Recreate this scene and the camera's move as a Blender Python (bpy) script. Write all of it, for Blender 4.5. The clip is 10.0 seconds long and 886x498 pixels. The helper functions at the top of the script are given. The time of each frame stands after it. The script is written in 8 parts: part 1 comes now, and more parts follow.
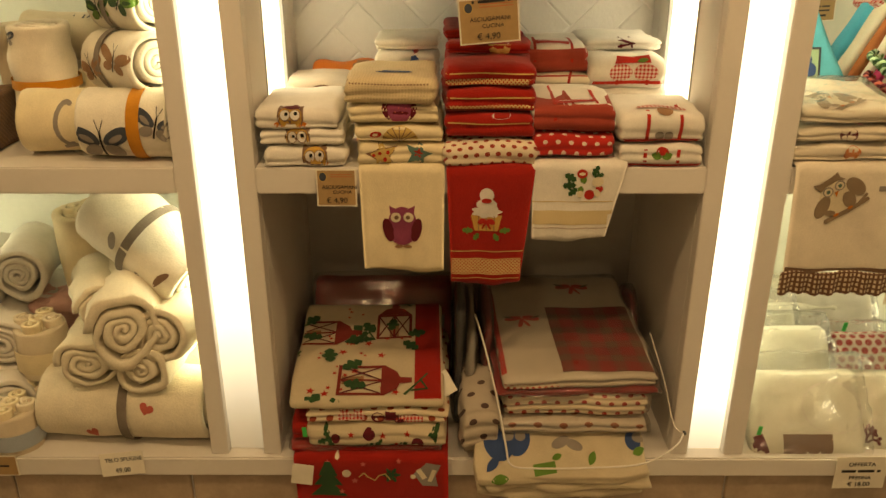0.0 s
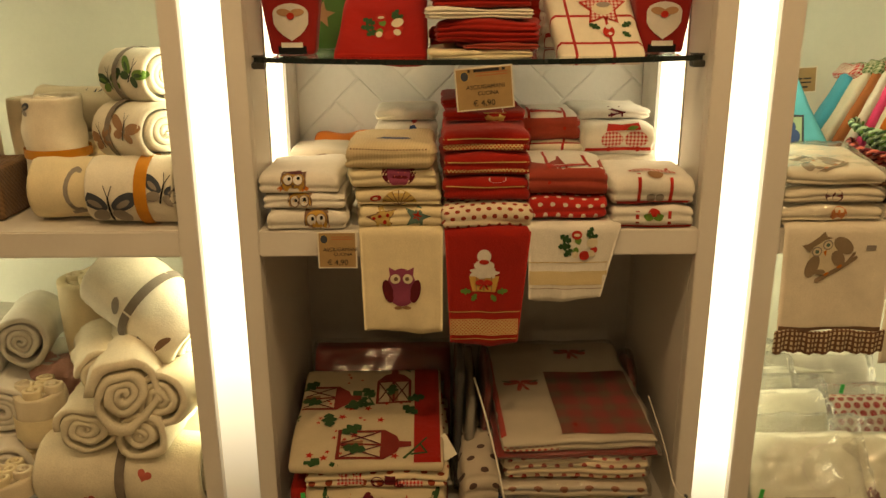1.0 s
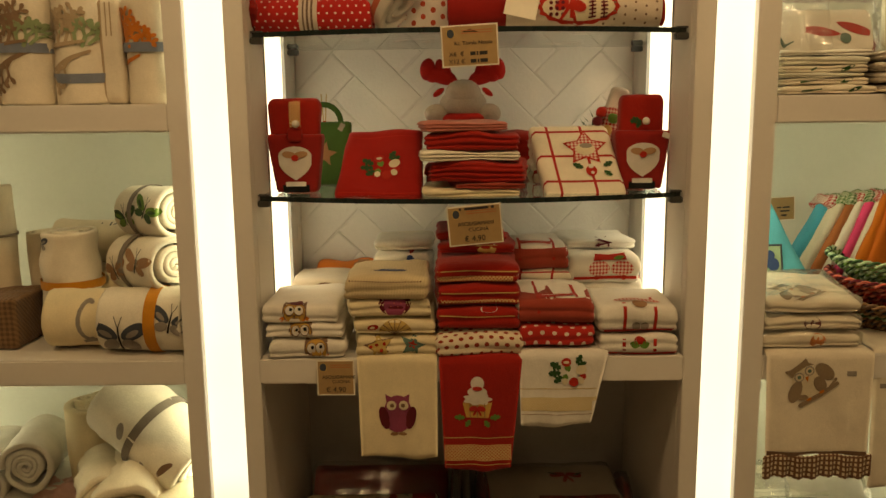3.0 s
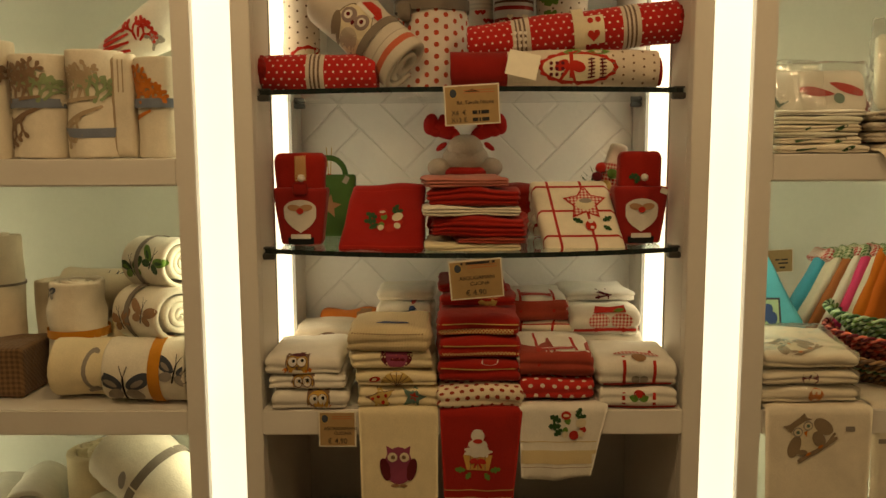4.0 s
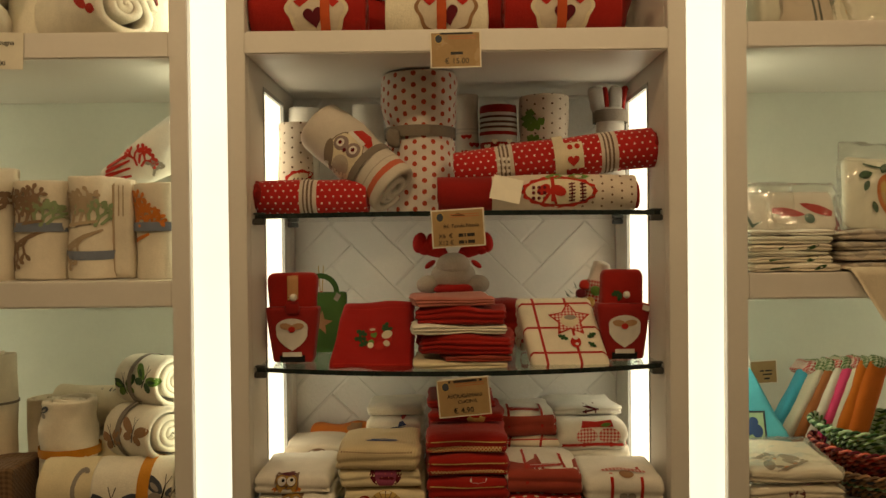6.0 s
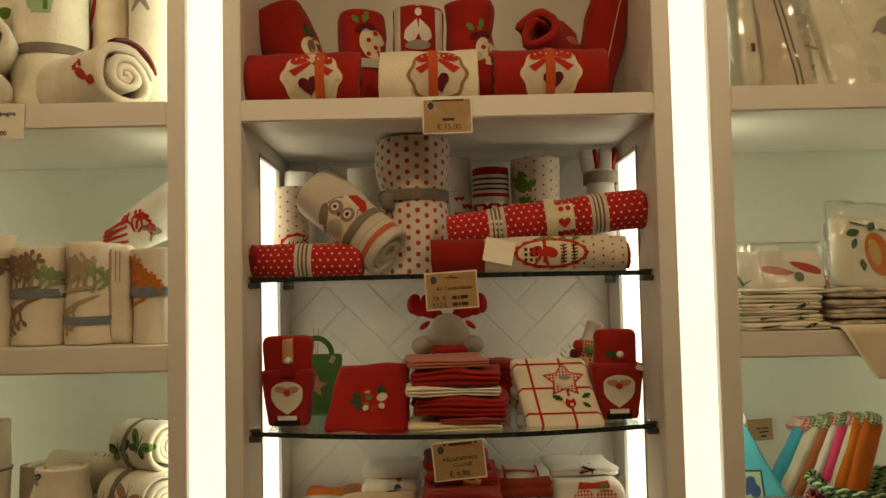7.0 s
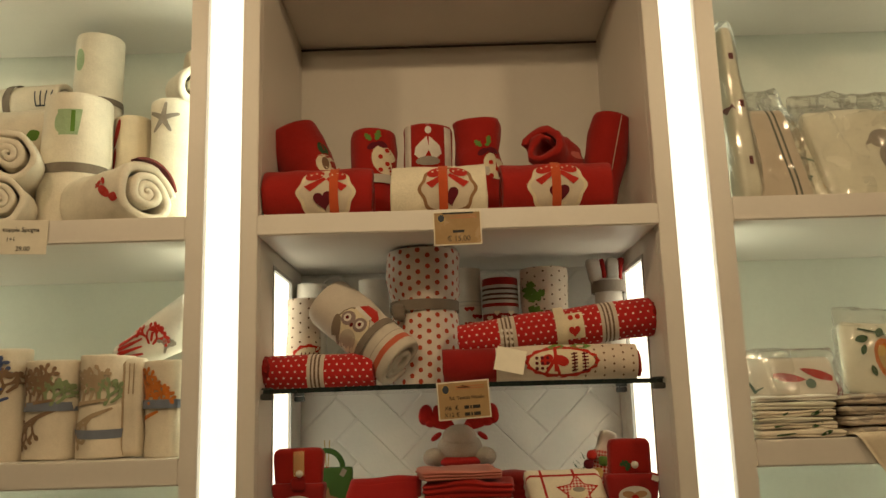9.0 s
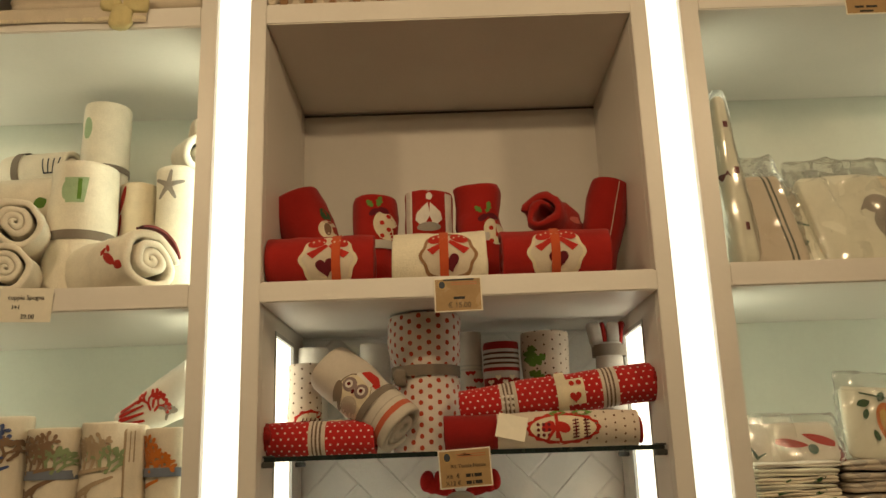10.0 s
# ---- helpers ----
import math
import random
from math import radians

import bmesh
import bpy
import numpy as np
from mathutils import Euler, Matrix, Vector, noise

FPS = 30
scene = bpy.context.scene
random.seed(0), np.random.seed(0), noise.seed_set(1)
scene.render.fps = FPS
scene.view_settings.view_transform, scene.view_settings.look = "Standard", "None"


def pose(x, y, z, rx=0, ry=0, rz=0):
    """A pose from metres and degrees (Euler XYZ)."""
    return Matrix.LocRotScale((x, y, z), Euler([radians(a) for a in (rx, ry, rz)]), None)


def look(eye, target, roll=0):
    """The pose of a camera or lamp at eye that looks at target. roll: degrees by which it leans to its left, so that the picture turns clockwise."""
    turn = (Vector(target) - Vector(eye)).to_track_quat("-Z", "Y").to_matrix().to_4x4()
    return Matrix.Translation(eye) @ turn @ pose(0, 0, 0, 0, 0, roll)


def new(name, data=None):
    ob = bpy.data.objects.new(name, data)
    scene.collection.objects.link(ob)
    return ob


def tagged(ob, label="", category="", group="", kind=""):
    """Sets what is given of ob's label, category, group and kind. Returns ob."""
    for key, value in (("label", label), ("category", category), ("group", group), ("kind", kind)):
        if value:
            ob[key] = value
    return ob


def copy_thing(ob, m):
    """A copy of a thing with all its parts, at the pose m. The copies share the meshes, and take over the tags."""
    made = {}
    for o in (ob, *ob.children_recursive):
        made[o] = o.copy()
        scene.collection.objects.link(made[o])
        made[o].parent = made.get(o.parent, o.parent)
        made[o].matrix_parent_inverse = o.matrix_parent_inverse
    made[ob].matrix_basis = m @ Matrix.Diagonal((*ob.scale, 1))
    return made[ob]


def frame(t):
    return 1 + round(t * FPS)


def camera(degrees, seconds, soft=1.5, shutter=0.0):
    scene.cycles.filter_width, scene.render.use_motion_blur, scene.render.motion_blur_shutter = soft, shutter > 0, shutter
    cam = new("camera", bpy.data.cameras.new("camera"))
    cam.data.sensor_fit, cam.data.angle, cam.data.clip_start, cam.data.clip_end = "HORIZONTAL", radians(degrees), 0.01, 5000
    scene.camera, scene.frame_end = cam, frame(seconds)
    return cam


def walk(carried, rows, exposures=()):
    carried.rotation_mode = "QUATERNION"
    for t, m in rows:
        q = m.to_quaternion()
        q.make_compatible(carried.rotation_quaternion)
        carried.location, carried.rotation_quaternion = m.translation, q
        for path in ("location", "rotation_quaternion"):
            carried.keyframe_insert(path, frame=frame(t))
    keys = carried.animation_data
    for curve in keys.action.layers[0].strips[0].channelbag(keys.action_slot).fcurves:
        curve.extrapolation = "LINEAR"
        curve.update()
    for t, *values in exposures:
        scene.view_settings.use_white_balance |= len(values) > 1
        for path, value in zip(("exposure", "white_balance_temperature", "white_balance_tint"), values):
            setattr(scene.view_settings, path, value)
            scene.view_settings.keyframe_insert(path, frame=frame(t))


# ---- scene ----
cam = camera(56.2, 10.0)
PATH = [
    (0, (-0.072, -1.578, 1.609), (-0.076, 0.259, 0.82), -0.0),
    (0.5, (-0.076, -1.609, 1.577), (-0.075, 0.273, 0.9), -0.1),
    (1, (-0.072, -1.627, 1.578), (-0.072, 0.281, 0.978), -0.3),
    (1.5, (-0.068, -1.644, 1.605), (-0.072, 0.281, 1.064), -0.4),
    (2, (-0.064, -1.663, 1.617), (-0.069, 0.279, 1.136), -0.4),
    (2.5, (-0.05, -1.682, 1.627), (-0.064, 0.276, 1.22), -0.7),
    (4, (-0.041, -1.718, 1.677), (-0.063, 0.265, 1.42), -0.3),
    (4.5, (-0.038, -1.733, 1.696), (-0.062, 0.257, 1.491), -0.1),
    (5, (-0.04, -1.744, 1.698), (-0.058, 0.251, 1.562), -0.2),
    (6.5, (-0.021, -1.778, 1.739), (-0.022, 0.221, 1.776), -0.9),
    (7, (-0.02, -1.787, 1.743), (-0.016, 0.21, 1.851), -1.2),
    (7.5, (-0.022, -1.795, 1.745), (-0.014, 0.197, 1.923), -1.3),
    (8, (-0.023, -1.801, 1.738), (-0.017, 0.184, 1.987), -1.4),
    (8.5, (-0.032, -1.807, 1.722), (-0.025, 0.166, 2.051), -1.5),
    (9, (-0.031, -1.816, 1.734), (-0.035, 0.149, 2.111), -1.7),
    (9.5, (-0.032, -1.829, 1.748), (-0.036, 0.122, 2.186), -1.8),
    (10, (-0.028, -1.842, 1.763), (-0.032, 0.095, 2.261), -1.9),
]
walk(cam, [(t, look(eye, target, roll)) for t, eye, target, roll in PATH],
     [(0.0, 0.46, 7700, 7), (1.0, 0.24, 7700, 7), (2.5, -0.20, 7700, 6), (5.0, -0.57, 7100, 5), (7.5, -0.62, 6500, 4), (10.0, -0.34, 6150, 4)])

# ---- light and exposure ----
from mathutils.bvhtree import BVHTree

world = bpy.data.worlds.new("room_world")
world.use_nodes = True
world.node_tree.nodes["Background"].inputs[0].default_value = (0.9, 0.8, 0.65, 1)
world.node_tree.nodes["Background"].inputs[1].default_value = 0.02
scene.world = world

STRIP = 1.6        # front light strips
INNER = 2.7        # light panels in the middle bay's sides
SPOT = 8.6         # each ceiling spot, watts
WARM = (1.0, 0.69, 0.39)
TUBE = (1.0, 0.93, 0.74)
PALE = (1.0, 0.97, 0.70)


# ---- materials ----
class Nodes:
    """Short way to write a node tree."""

    def __init__(self, name):
        self.mat = bpy.data.materials.new(name)
        self.mat.use_nodes = True
        self.nt = self.mat.node_tree
        self.bsdf = self.nt.nodes["Principled BSDF"]
        self.out = self.nt.nodes["Material Output"]

    def node(self, kind, **kw):
        n = self.nt.nodes.new(kind)
        for k, v in kw.items():
            if k in ("operation", "blend_type", "data_type"):
                if k == "operation":
                    n.operation = v
                elif k == "blend_type":
                    n.blend_type = v
                else:
                    n.data_type = v
        return n

    def link(self, a, b):
        self.nt.links.new(a, b)

    def put(self, sock, v):
        if hasattr(v, "is_linked"):
            self.link(v, sock)
        else:
            sock.default_value = v

    def m(self, op, a, b=0.0):
        n = self.node("ShaderNodeMath", operation=op)
        self.put(n.inputs[0], a)
        self.put(n.inputs[1], b)
        return n.outputs[0]

    def mix(self, f, a, b, kind="MIX"):
        n = self.node("ShaderNodeMix", data_type="RGBA", blend_type=kind)
        self.put(n.inputs[0], f)
        self.put(n.inputs[6], (*a, 1) if isinstance(a, tuple) else a)
        self.put(n.inputs[7], (*b, 1) if isinstance(b, tuple) else b)
        return n.outputs[2]

    def coord(self, which):
        n = self.node("ShaderNodeTexCoord")
        return n.outputs[which]

    def noise(self, vec, scale, detail=3.0, rough=0.6):
        n = self.node("ShaderNodeTexNoise")
        self.link(vec, n.inputs["Vector"])
        n.inputs["Scale"].default_value = scale
        n.inputs["Detail"].default_value = detail
        n.inputs["Roughness"].default_value = rough
        return n.outputs[0]

    def span(self, v, a, b, lo, hi):
        n = self.node("ShaderNodeMapRange")
        self.put(n.inputs[0], v)
        for k, x in zip((1, 2, 3, 4), (a, b, lo, hi)):
            n.inputs[k].default_value = x
        return n.outputs[0]

    def xy(self, which="UV"):
        s = self.node("ShaderNodeSeparateXYZ")
        self.link(self.coord(which), s.inputs[0])
        return s.outputs[0], s.outputs[1], s.outputs[2]

    def bump(self, h, strength, dist):
        n = self.node("ShaderNodeBump")
        n.inputs["Strength"].default_value = strength
        n.inputs["Distance"].default_value = dist
        self.link(h, n.inputs["Height"])
        self.link(n.outputs[0], self.bsdf.inputs["Normal"])

    def dots(self, u, v, step, r):
        """1 inside round dots in staggered rows."""
        y = self.m("DIVIDE", v, step)
        odd = self.m("MULTIPLY", self.m("FLOORED_MODULO", self.m("FLOOR", y), 2.0), 0.5)
        x = self.m("ADD", self.m("DIVIDE", u, step * 1.15), odd)
        fx = self.m("MULTIPLY", self.m("SUBTRACT", self.m("FRACT", x), 0.5), 1.15)
        fy = self.m("SUBTRACT", self.m("FRACT", y), 0.5)
        d = self.m("SQRT", self.m("ADD", self.m("MULTIPLY", fx, fx), self.m("MULTIPLY", fy, fy)))
        return self.m("LESS_THAN", d, r / step)

    def line(self, u, step, width, at=0.5):
        f = self.m("ABSOLUTE", self.m("SUBTRACT", self.m("FRACT", self.m("DIVIDE", u, step)), at))
        return self.m("LESS_THAN", f, width / step / 2)

    def bands(self, u, length, stops):
        """Colours in hard bands along u; stops: (metres, colour)."""
        r = self.node("ShaderNodeValToRGB")
        r.color_ramp.interpolation = "CONSTANT"
        self.link(self.m("FRACT", self.m("DIVIDE", u, length)), r.inputs[0])
        e = r.color_ramp.elements
        for k, (p, c) in enumerate(stops):
            if k < 2:
                x = e[k]
                x.position = p / length
            else:
                x = e.new(p / length)
            x.color = (*c, 1)
        return r.outputs[0]


def cloth(name, colour, pattern=None, pile=0.5, fine=420.0, wear=0.16):
    """Woven or terry cloth: thread relief, soft blotches, sheen. pattern(n, base) may return another colour."""
    n = Nodes(name)
    ob = n.coord("Object")
    base = pattern(n, colour) if pattern else None
    blotch = n.noise(ob, 14.0, 4.0)
    grain = n.noise(ob, fine, 2.0)
    dark = n.span(blotch, 0.3, 0.7, 1.0 - wear, 1.0)
    dark = n.m("MULTIPLY", dark, n.span(grain, 0.3, 0.7, 1.0 - wear * 0.6, 1.0))
    col = n.mix(1.0, base if base is not None else tuple(colour), dark, "MULTIPLY")
    n.link(col, n.bsdf.inputs["Base Color"])
    n.bsdf.inputs["Roughness"].default_value = 0.95
    n.bsdf.inputs["Specular IOR Level"].default_value = 0.15
    n.bsdf.inputs["Sheen Weight"].default_value = 0.12
    h = n.m("ADD", n.m("MULTIPLY", grain, 0.6), n.m("MULTIPLY", n.noise(ob, 60.0, 3.0), 0.9))
    n.bump(h, pile, 0.0026)
    return n.mat


def paint(name, colour, rough=0.5, wear=0.08, scale=5.0, relief=0.08):
    n = Nodes(name)
    ob = n.coord("Object")
    a = n.noise(ob, scale, 5.0)
    b = n.noise(ob, 90.0, 3.0)
    f = n.m("MULTIPLY", n.span(a, 0.3, 0.7, 1 - wear, 1.0), n.span(b, 0.3, 0.75, 1 - wear * 0.4, 1.0))
    n.link(n.mix(1.0, tuple(colour), f, "MULTIPLY"), n.bsdf.inputs["Base Color"])
    n.link(n.span(a, 0.3, 0.7, rough - 0.08, rough + 0.1), n.bsdf.inputs["Roughness"])
    n.bump(n.noise(ob, 130.0, 3.0), relief, 0.002)
    return n.mat


def glow(name, colour, strength, fade=None):
    """A lamp's diffuser. fade: heights between which its tube ends and the panel goes dim."""
    n = Nodes(name)
    n.bsdf.inputs["Base Color"].default_value = (0.8, 0.78, 0.7, 1)
    n.bsdf.inputs["Roughness"].default_value = 0.4
    n.bsdf.inputs["Emission Color"].default_value = (*colour, 1)
    s = n.span(n.noise(n.coord("Object"), 3.0), 0.3, 0.7, strength * 0.93, strength * 1.05)
    if fade:
        z = n.xy("Object")[2]
        f = n.span(z, fade[0], fade[1], fade[2], 1.0)
        s = n.m("MULTIPLY", s, n.m("MULTIPLY", f, f))
    n.link(s, n.bsdf.inputs["Emission Strength"])
    return n.mat


WHITE_PAINT = paint("cream_lacquer", (0.74, 0.70, 0.64), 0.42, 0.07)
GREEN_PAINT = paint("pale_green_wall_paint", (0.70, 0.71, 0.62), 0.6, 0.08)
GREY_PAINT = paint("grey_niche_paint", (0.60, 0.58, 0.55), 0.6, 0.10)
TILE_WHITE = paint("white_glazed_brick", (0.80, 0.78, 0.73), 0.42, 0.06, 9.0, 0.6)
GROUT = paint("pale_grout", (0.84, 0.82, 0.77), 0.85, 0.12)
TILE_BEIGE = paint("beige_floor_tile", (0.50, 0.38, 0.27), 0.35, 0.28, 12.0, 0.15)
# tones of the unseen room, chosen for the light they bounce
ROOM_WALL = paint("warm_room_wall", (0.70, 0.64, 0.56), 0.8, 0.1)
FLOOR_TILE = paint("beige_shop_floor_tile", (0.46, 0.40, 0.32), 0.4, 0.25, 6.0)
CEIL = paint("white_ceiling_paint", (0.75, 0.72, 0.68), 0.8, 0.06)
DARK_METAL = paint("dark_bracket_metal", (0.05, 0.05, 0.045), 0.4, 0.2, 60.0)
# near-black colour for strips that stand in for shade in narrow gaps
SEAM = paint("painted_gap_shade", (0.10, 0.09, 0.08), 0.7, 0.1)
FRAME_GREY = paint("aluminium_frame", (0.45, 0.44, 0.42), 0.45, 0.1)
STRIP_L = glow("tube_diffuser_fading", TUBE, STRIP, (0.38, 0.84, 0.16))
STRIP_R = glow("tube_diffuser", TUBE, STRIP, (0.40, 0.58, 0.45))
INNER_GLOW = glow("inner_diffuser", (1.0, 0.88, 0.66), INNER)
# unseen tubes of the side bays, assumed one to a shelf and balanced by shelf: (side, strengths from the base up)
TUBES = {-1: [glow("side_diffuser_left_%d" % k, PALE, v) for k, v in enumerate((4.8, 4.2, 3.8, 4.5))], 1: [glow("side_diffuser_right_%d" % k, PALE, v) for k, v in enumerate((5.0, 4.4, 3.6, 2.8))]}
SECTIONS = ((0.50, 1.05), (1.107, 1.588), (1.644, 2.119), (2.175, 2.76))
SPOT_GLOW = glow("spot_lens", WARM, 12.0)


# ---- mesh helpers ----
def lattice(nx, ny, nz):
    """Surface lattice of a box, in -1..1, with quads."""
    ids, verts, faces = {}, [], []

    def vid(i, j, k):
        if (i, j, k) not in ids:
            ids[(i, j, k)] = len(verts)
            verts.append((2 * i / nx - 1, 2 * j / ny - 1, 2 * k / nz - 1))
        return ids[(i, j, k)]

    for i in range(nx):
        for j in range(ny):
            faces.append((vid(i, j, 0), vid(i, j + 1, 0), vid(i + 1, j + 1, 0), vid(i + 1, j, 0)))
            faces.append((vid(i, j, nz), vid(i + 1, j, nz), vid(i + 1, j + 1, nz), vid(i, j + 1, nz)))
    for i in range(nx):
        for k in range(nz):
            faces.append((vid(i, 0, k), vid(i + 1, 0, k), vid(i + 1, 0, k + 1), vid(i, 0, k + 1)))
            faces.append((vid(i, ny, k), vid(i, ny, k + 1), vid(i + 1, ny, k + 1), vid(i + 1, ny, k)))
    for j in range(ny):
        for k in range(nz):
            faces.append((vid(0, j, k), vid(0, j, k + 1), vid(0, j + 1, k + 1), vid(0, j + 1, k)))
            faces.append((vid(nx, j, k), vid(nx, j + 1, k), vid(nx, j + 1, k + 1), vid(nx, j, k + 1)))
    return np.array(verts), faces


def to_mesh(name, verts, faces, uv=None, smooth=True):
    me = bpy.data.meshes.new(name)
    me.from_pydata([tuple(v) for v in verts], [], faces)
    if uv is not None:
        lay = me.uv_layers.new(name="UVMap")
        idx = np.empty(len(me.loops), dtype=np.int32)
        me.loops.foreach_get("vertex_index", idx)
        lay.data.foreach_set("uv", np.asarray(uv, dtype=np.float32)[idx].ravel())
    me.polygons.foreach_set("use_smooth", [smooth] * len(me.polygons))
    me.update()
    return me


def wob(p, freq, seed):
    return noise.noise(Vector(p) * freq + Vector((seed * 3.1, seed * 1.7, seed * 5.3)))


def soft(w, d, h, r=(0.01, 0.01, 0.01), n=(14, 12, 6), amp=0.002, freq=9.0, seed=1, layers=0, groove=0.006, deform=None):
    """A cloth-like rounded block, base at z = 0, centred on x and y. layers: folds that show as grooves round its sides."""
    p, faces = lattice(*n)
    half = np.array([w / 2, d / 2, h / 2])
    rr = np.minimum(np.array(r), half * 0.999)
    q0 = p * half
    q = np.clip(q0, -(half - rr), half - rr)
    nd = (q0 - q) / rr
    nd /= np.maximum(np.linalg.norm(nd, axis=1, keepdims=True), 1e-9)
    pos = q + nd * rr
    out = []
    for k in range(len(pos)):
        x, y, z = pos[k]
        nx_, ny_, nz_ = nd[k]
        if layers:
            ph = (z + half[2]) / h * layers
            g = groove * (1 - abs(math.sin(math.pi * ph)) ** 0.5) * math.hypot(nx_, ny_)
            x -= nx_ * g
            y -= ny_ * g
            # each layer ends a little further in or out
            o = wob((int(ph * 0.999), 0, 0), 1.7, seed + 9) * groove * 1.2
            x += o * nx_
        a = wob((x, y, z), freq, seed) * amp + wob((x, y, z), freq * 3.3, seed + 4) * amp * 0.4
        x, y, z = x + nx_ * a, y + ny_ * a, z + nz_ * a + half[2]
        z = max(z, 0.0)
        if deform:
            x, y, z = deform(x, y, z)
        out.append((x, y, z))
    uv = np.stack([pos[:, 0] + w / 2, pos[:, 2] + half[2] + pos[:, 1] + half[1]], axis=1)
    return to_mesh("soft", out, faces, uv)


def spiral(length, radius, turns=3.5, pile=None, seed=1, squash=1.0, amp=0.0025, n=9, core=0.1, taper=0.0, pinch=None, lump=0.0):
    """A rolled cloth along x with its spiral showing at both ends."""
    pitch = pile or (radius * (1 - core)) / turns
    steps = int(turns * 22)
    ht = pitch * 0.492
    xs = [-0.5, -0.5 + 0.25 * pitch / length, -0.5 + 0.8 * pitch / length]
    xs = xs + [(-0.5 + 1.2 * pitch / length) * (1 - 2 * k / n) for k in range(1, n)] + [-x for x in reversed(xs)]
    prof = [0.80, 0.96, 1.0] + [1.0] * (n - 1) + [1.0, 0.96, 0.80]
    verts, uv, faces = [], [], []
    rows = steps + 1
    for ix, (fx, pr) in enumerate(zip(xs, prof)):
        for k in range(rows):
            th = 2 * math.pi * turns * k / steps
            q = th / (2 * math.pi)
            rc = radius - ht - pitch * (0.0 if q < 0.86 else (q - 0.86) / 0.14 if q < 1 else q)
            jag = wob((k * 0.09, 0, 0), 1.0, seed) * pitch * 0.35 * (1 if fx > 0 else -1) * (abs(fx) * 2) ** 6
            for side in (1, -1):
                r_ = max(rc + side * ht * pr, 0.001)
                r_ *= 1 + taper * fx
                if lump:
                    r_ *= 1 + lump * (math.sin(2 * th + seed) + 0.7 * math.sin(3 * th + seed * 2.3) + 0.5 * math.sin(5 * th + seed * 4.1 + fx * 2)) * (0.5 + 0.5 * abs(fx) * 2)
                if pinch:
                    r_ *= 1 - pinch[1] * math.exp(-((fx - pinch[0]) / 0.07) ** 2)
                a = th
                x, y, z = fx * length + jag, r_ * math.cos(a), r_ * math.sin(a) * squash
                s = amp * (wob((x, y, z), 11.0, seed) + 0.5 * wob((x, y, z), 31.0, seed + 2))
                verts.append((x, y + s * math.cos(a) * 1.5, z + s * math.sin(a) * 1.5))
                uv.append((fx * length + length / 2, -th * radius))
    w2 = rows * 2
    for ix in range(len(xs) - 1):
        for k in range(steps):
            a, b = ix * w2 + 2 * k, (ix + 1) * w2 + 2 * k
            faces.append((a, a + 2, b + 2, b))
            faces.append((a + 1, b + 1, b + 3, a + 3))
        a, b = ix * w2, (ix + 1) * w2
        faces.append((a, b, b + 1, a + 1))
        a, b = a + 2 * steps, b + 2 * steps
        faces.append((a, a + 1, b + 1, b))
    for ix, flip in ((0, 1), (len(xs) - 1, 0)):
        for k in range(steps):
            a = ix * w2 + 2 * k
            f = (a, a + 1, a + 3, a + 2)
            faces.append(f if flip else f[::-1])
    return to_mesh("roll", verts, faces, uv)


def slab(x0, x1, y0, y1, z0, z1, bevel=0.003, seg=2):
    """A board between two corners with eased edges."""
    bm = bmesh.new()
    bmesh.ops.create_cube(bm, size=1)
    for v in bm.verts:
        v.co = Vector((x0 + (v.co.x + 0.5) * (x1 - x0), y0 + (v.co.y + 0.5) * (y1 - y0), z0 + (v.co.z + 0.5) * (z1 - z0)))
    if bevel:
        bmesh.ops.bevel(bm, geom=bm.edges[:], offset=bevel, segments=seg, affect="EDGES")
    return bm


def ring_band(radius, width, thick=0.0015, squash=1.0, n=72):
    """A ribbon round a roll along x."""
    bm = bmesh.new()
    rows = []
    for k in range(n):
        a = 2 * math.pi * k / n
        rows.append([bm.verts.new((sx * width / 2, r_ * math.cos(a), r_ * math.sin(a) * squash))
                     for sx, r_ in ((-1, radius), (-1, radius + thick), (1, radius + thick), (1, radius))])
    for k in range(n):
        a, b = rows[k], rows[(k + 1) % n]
        for j in range(4):
            bm.faces.new((a[j], a[(j + 1) % 4], b[(j + 1) % 4], b[j]))
    bmesh.ops.recalc_face_normals(bm, faces=bm.faces[:])
    return bm


def as_mesh(name, data):
    if isinstance(data, bmesh.types.BMesh):
        me = bpy.data.meshes.new(name)
        data.to_mesh(me)
        data.free()
        return me
    data.name = name
    return data


def thing(name, label, category, at=None, data=None, material=None, group="", kind=""):
    ob = new(name, as_mesh(name, data) if data is not None else None)
    if data is not None and material:
        ob.data.materials.append(material)
    if at is not None:
        ob.matrix_basis = at
    return tagged(ob, label, category, group, kind)


def part(name, data, material, parent, label="", at=None):
    ob = new(name, as_mesh(name, data))
    if material and not ob.data.materials:
        ob.data.materials.append(material)
    ob.parent = parent
    if at is not None:
        ob.matrix_basis = at
    return tagged(ob, label)


# ---- shapes for prints and embroidery, in metres ----
def ell(cx, cy, rx, ry, rot=0.0, n=20):
    c, s = math.cos(radians(rot)), math.sin(radians(rot))
    out = []
    for k in range(n):
        a = 2 * math.pi * k / n
        x, y = rx * math.cos(a), ry * math.sin(a)
        out.append((cx + c * x - s * y, cy + s * x + c * y))
    return out


def rect(cx, cy, w, h, rot=0.0):
    c, s = math.cos(radians(rot)), math.sin(radians(rot))
    return [(cx + c * x - s * y, cy + s * x + c * y) for x, y in ((-w / 2, -h / 2), (w / 2, -h / 2), (w / 2, h / 2), (-w / 2, h / 2))]


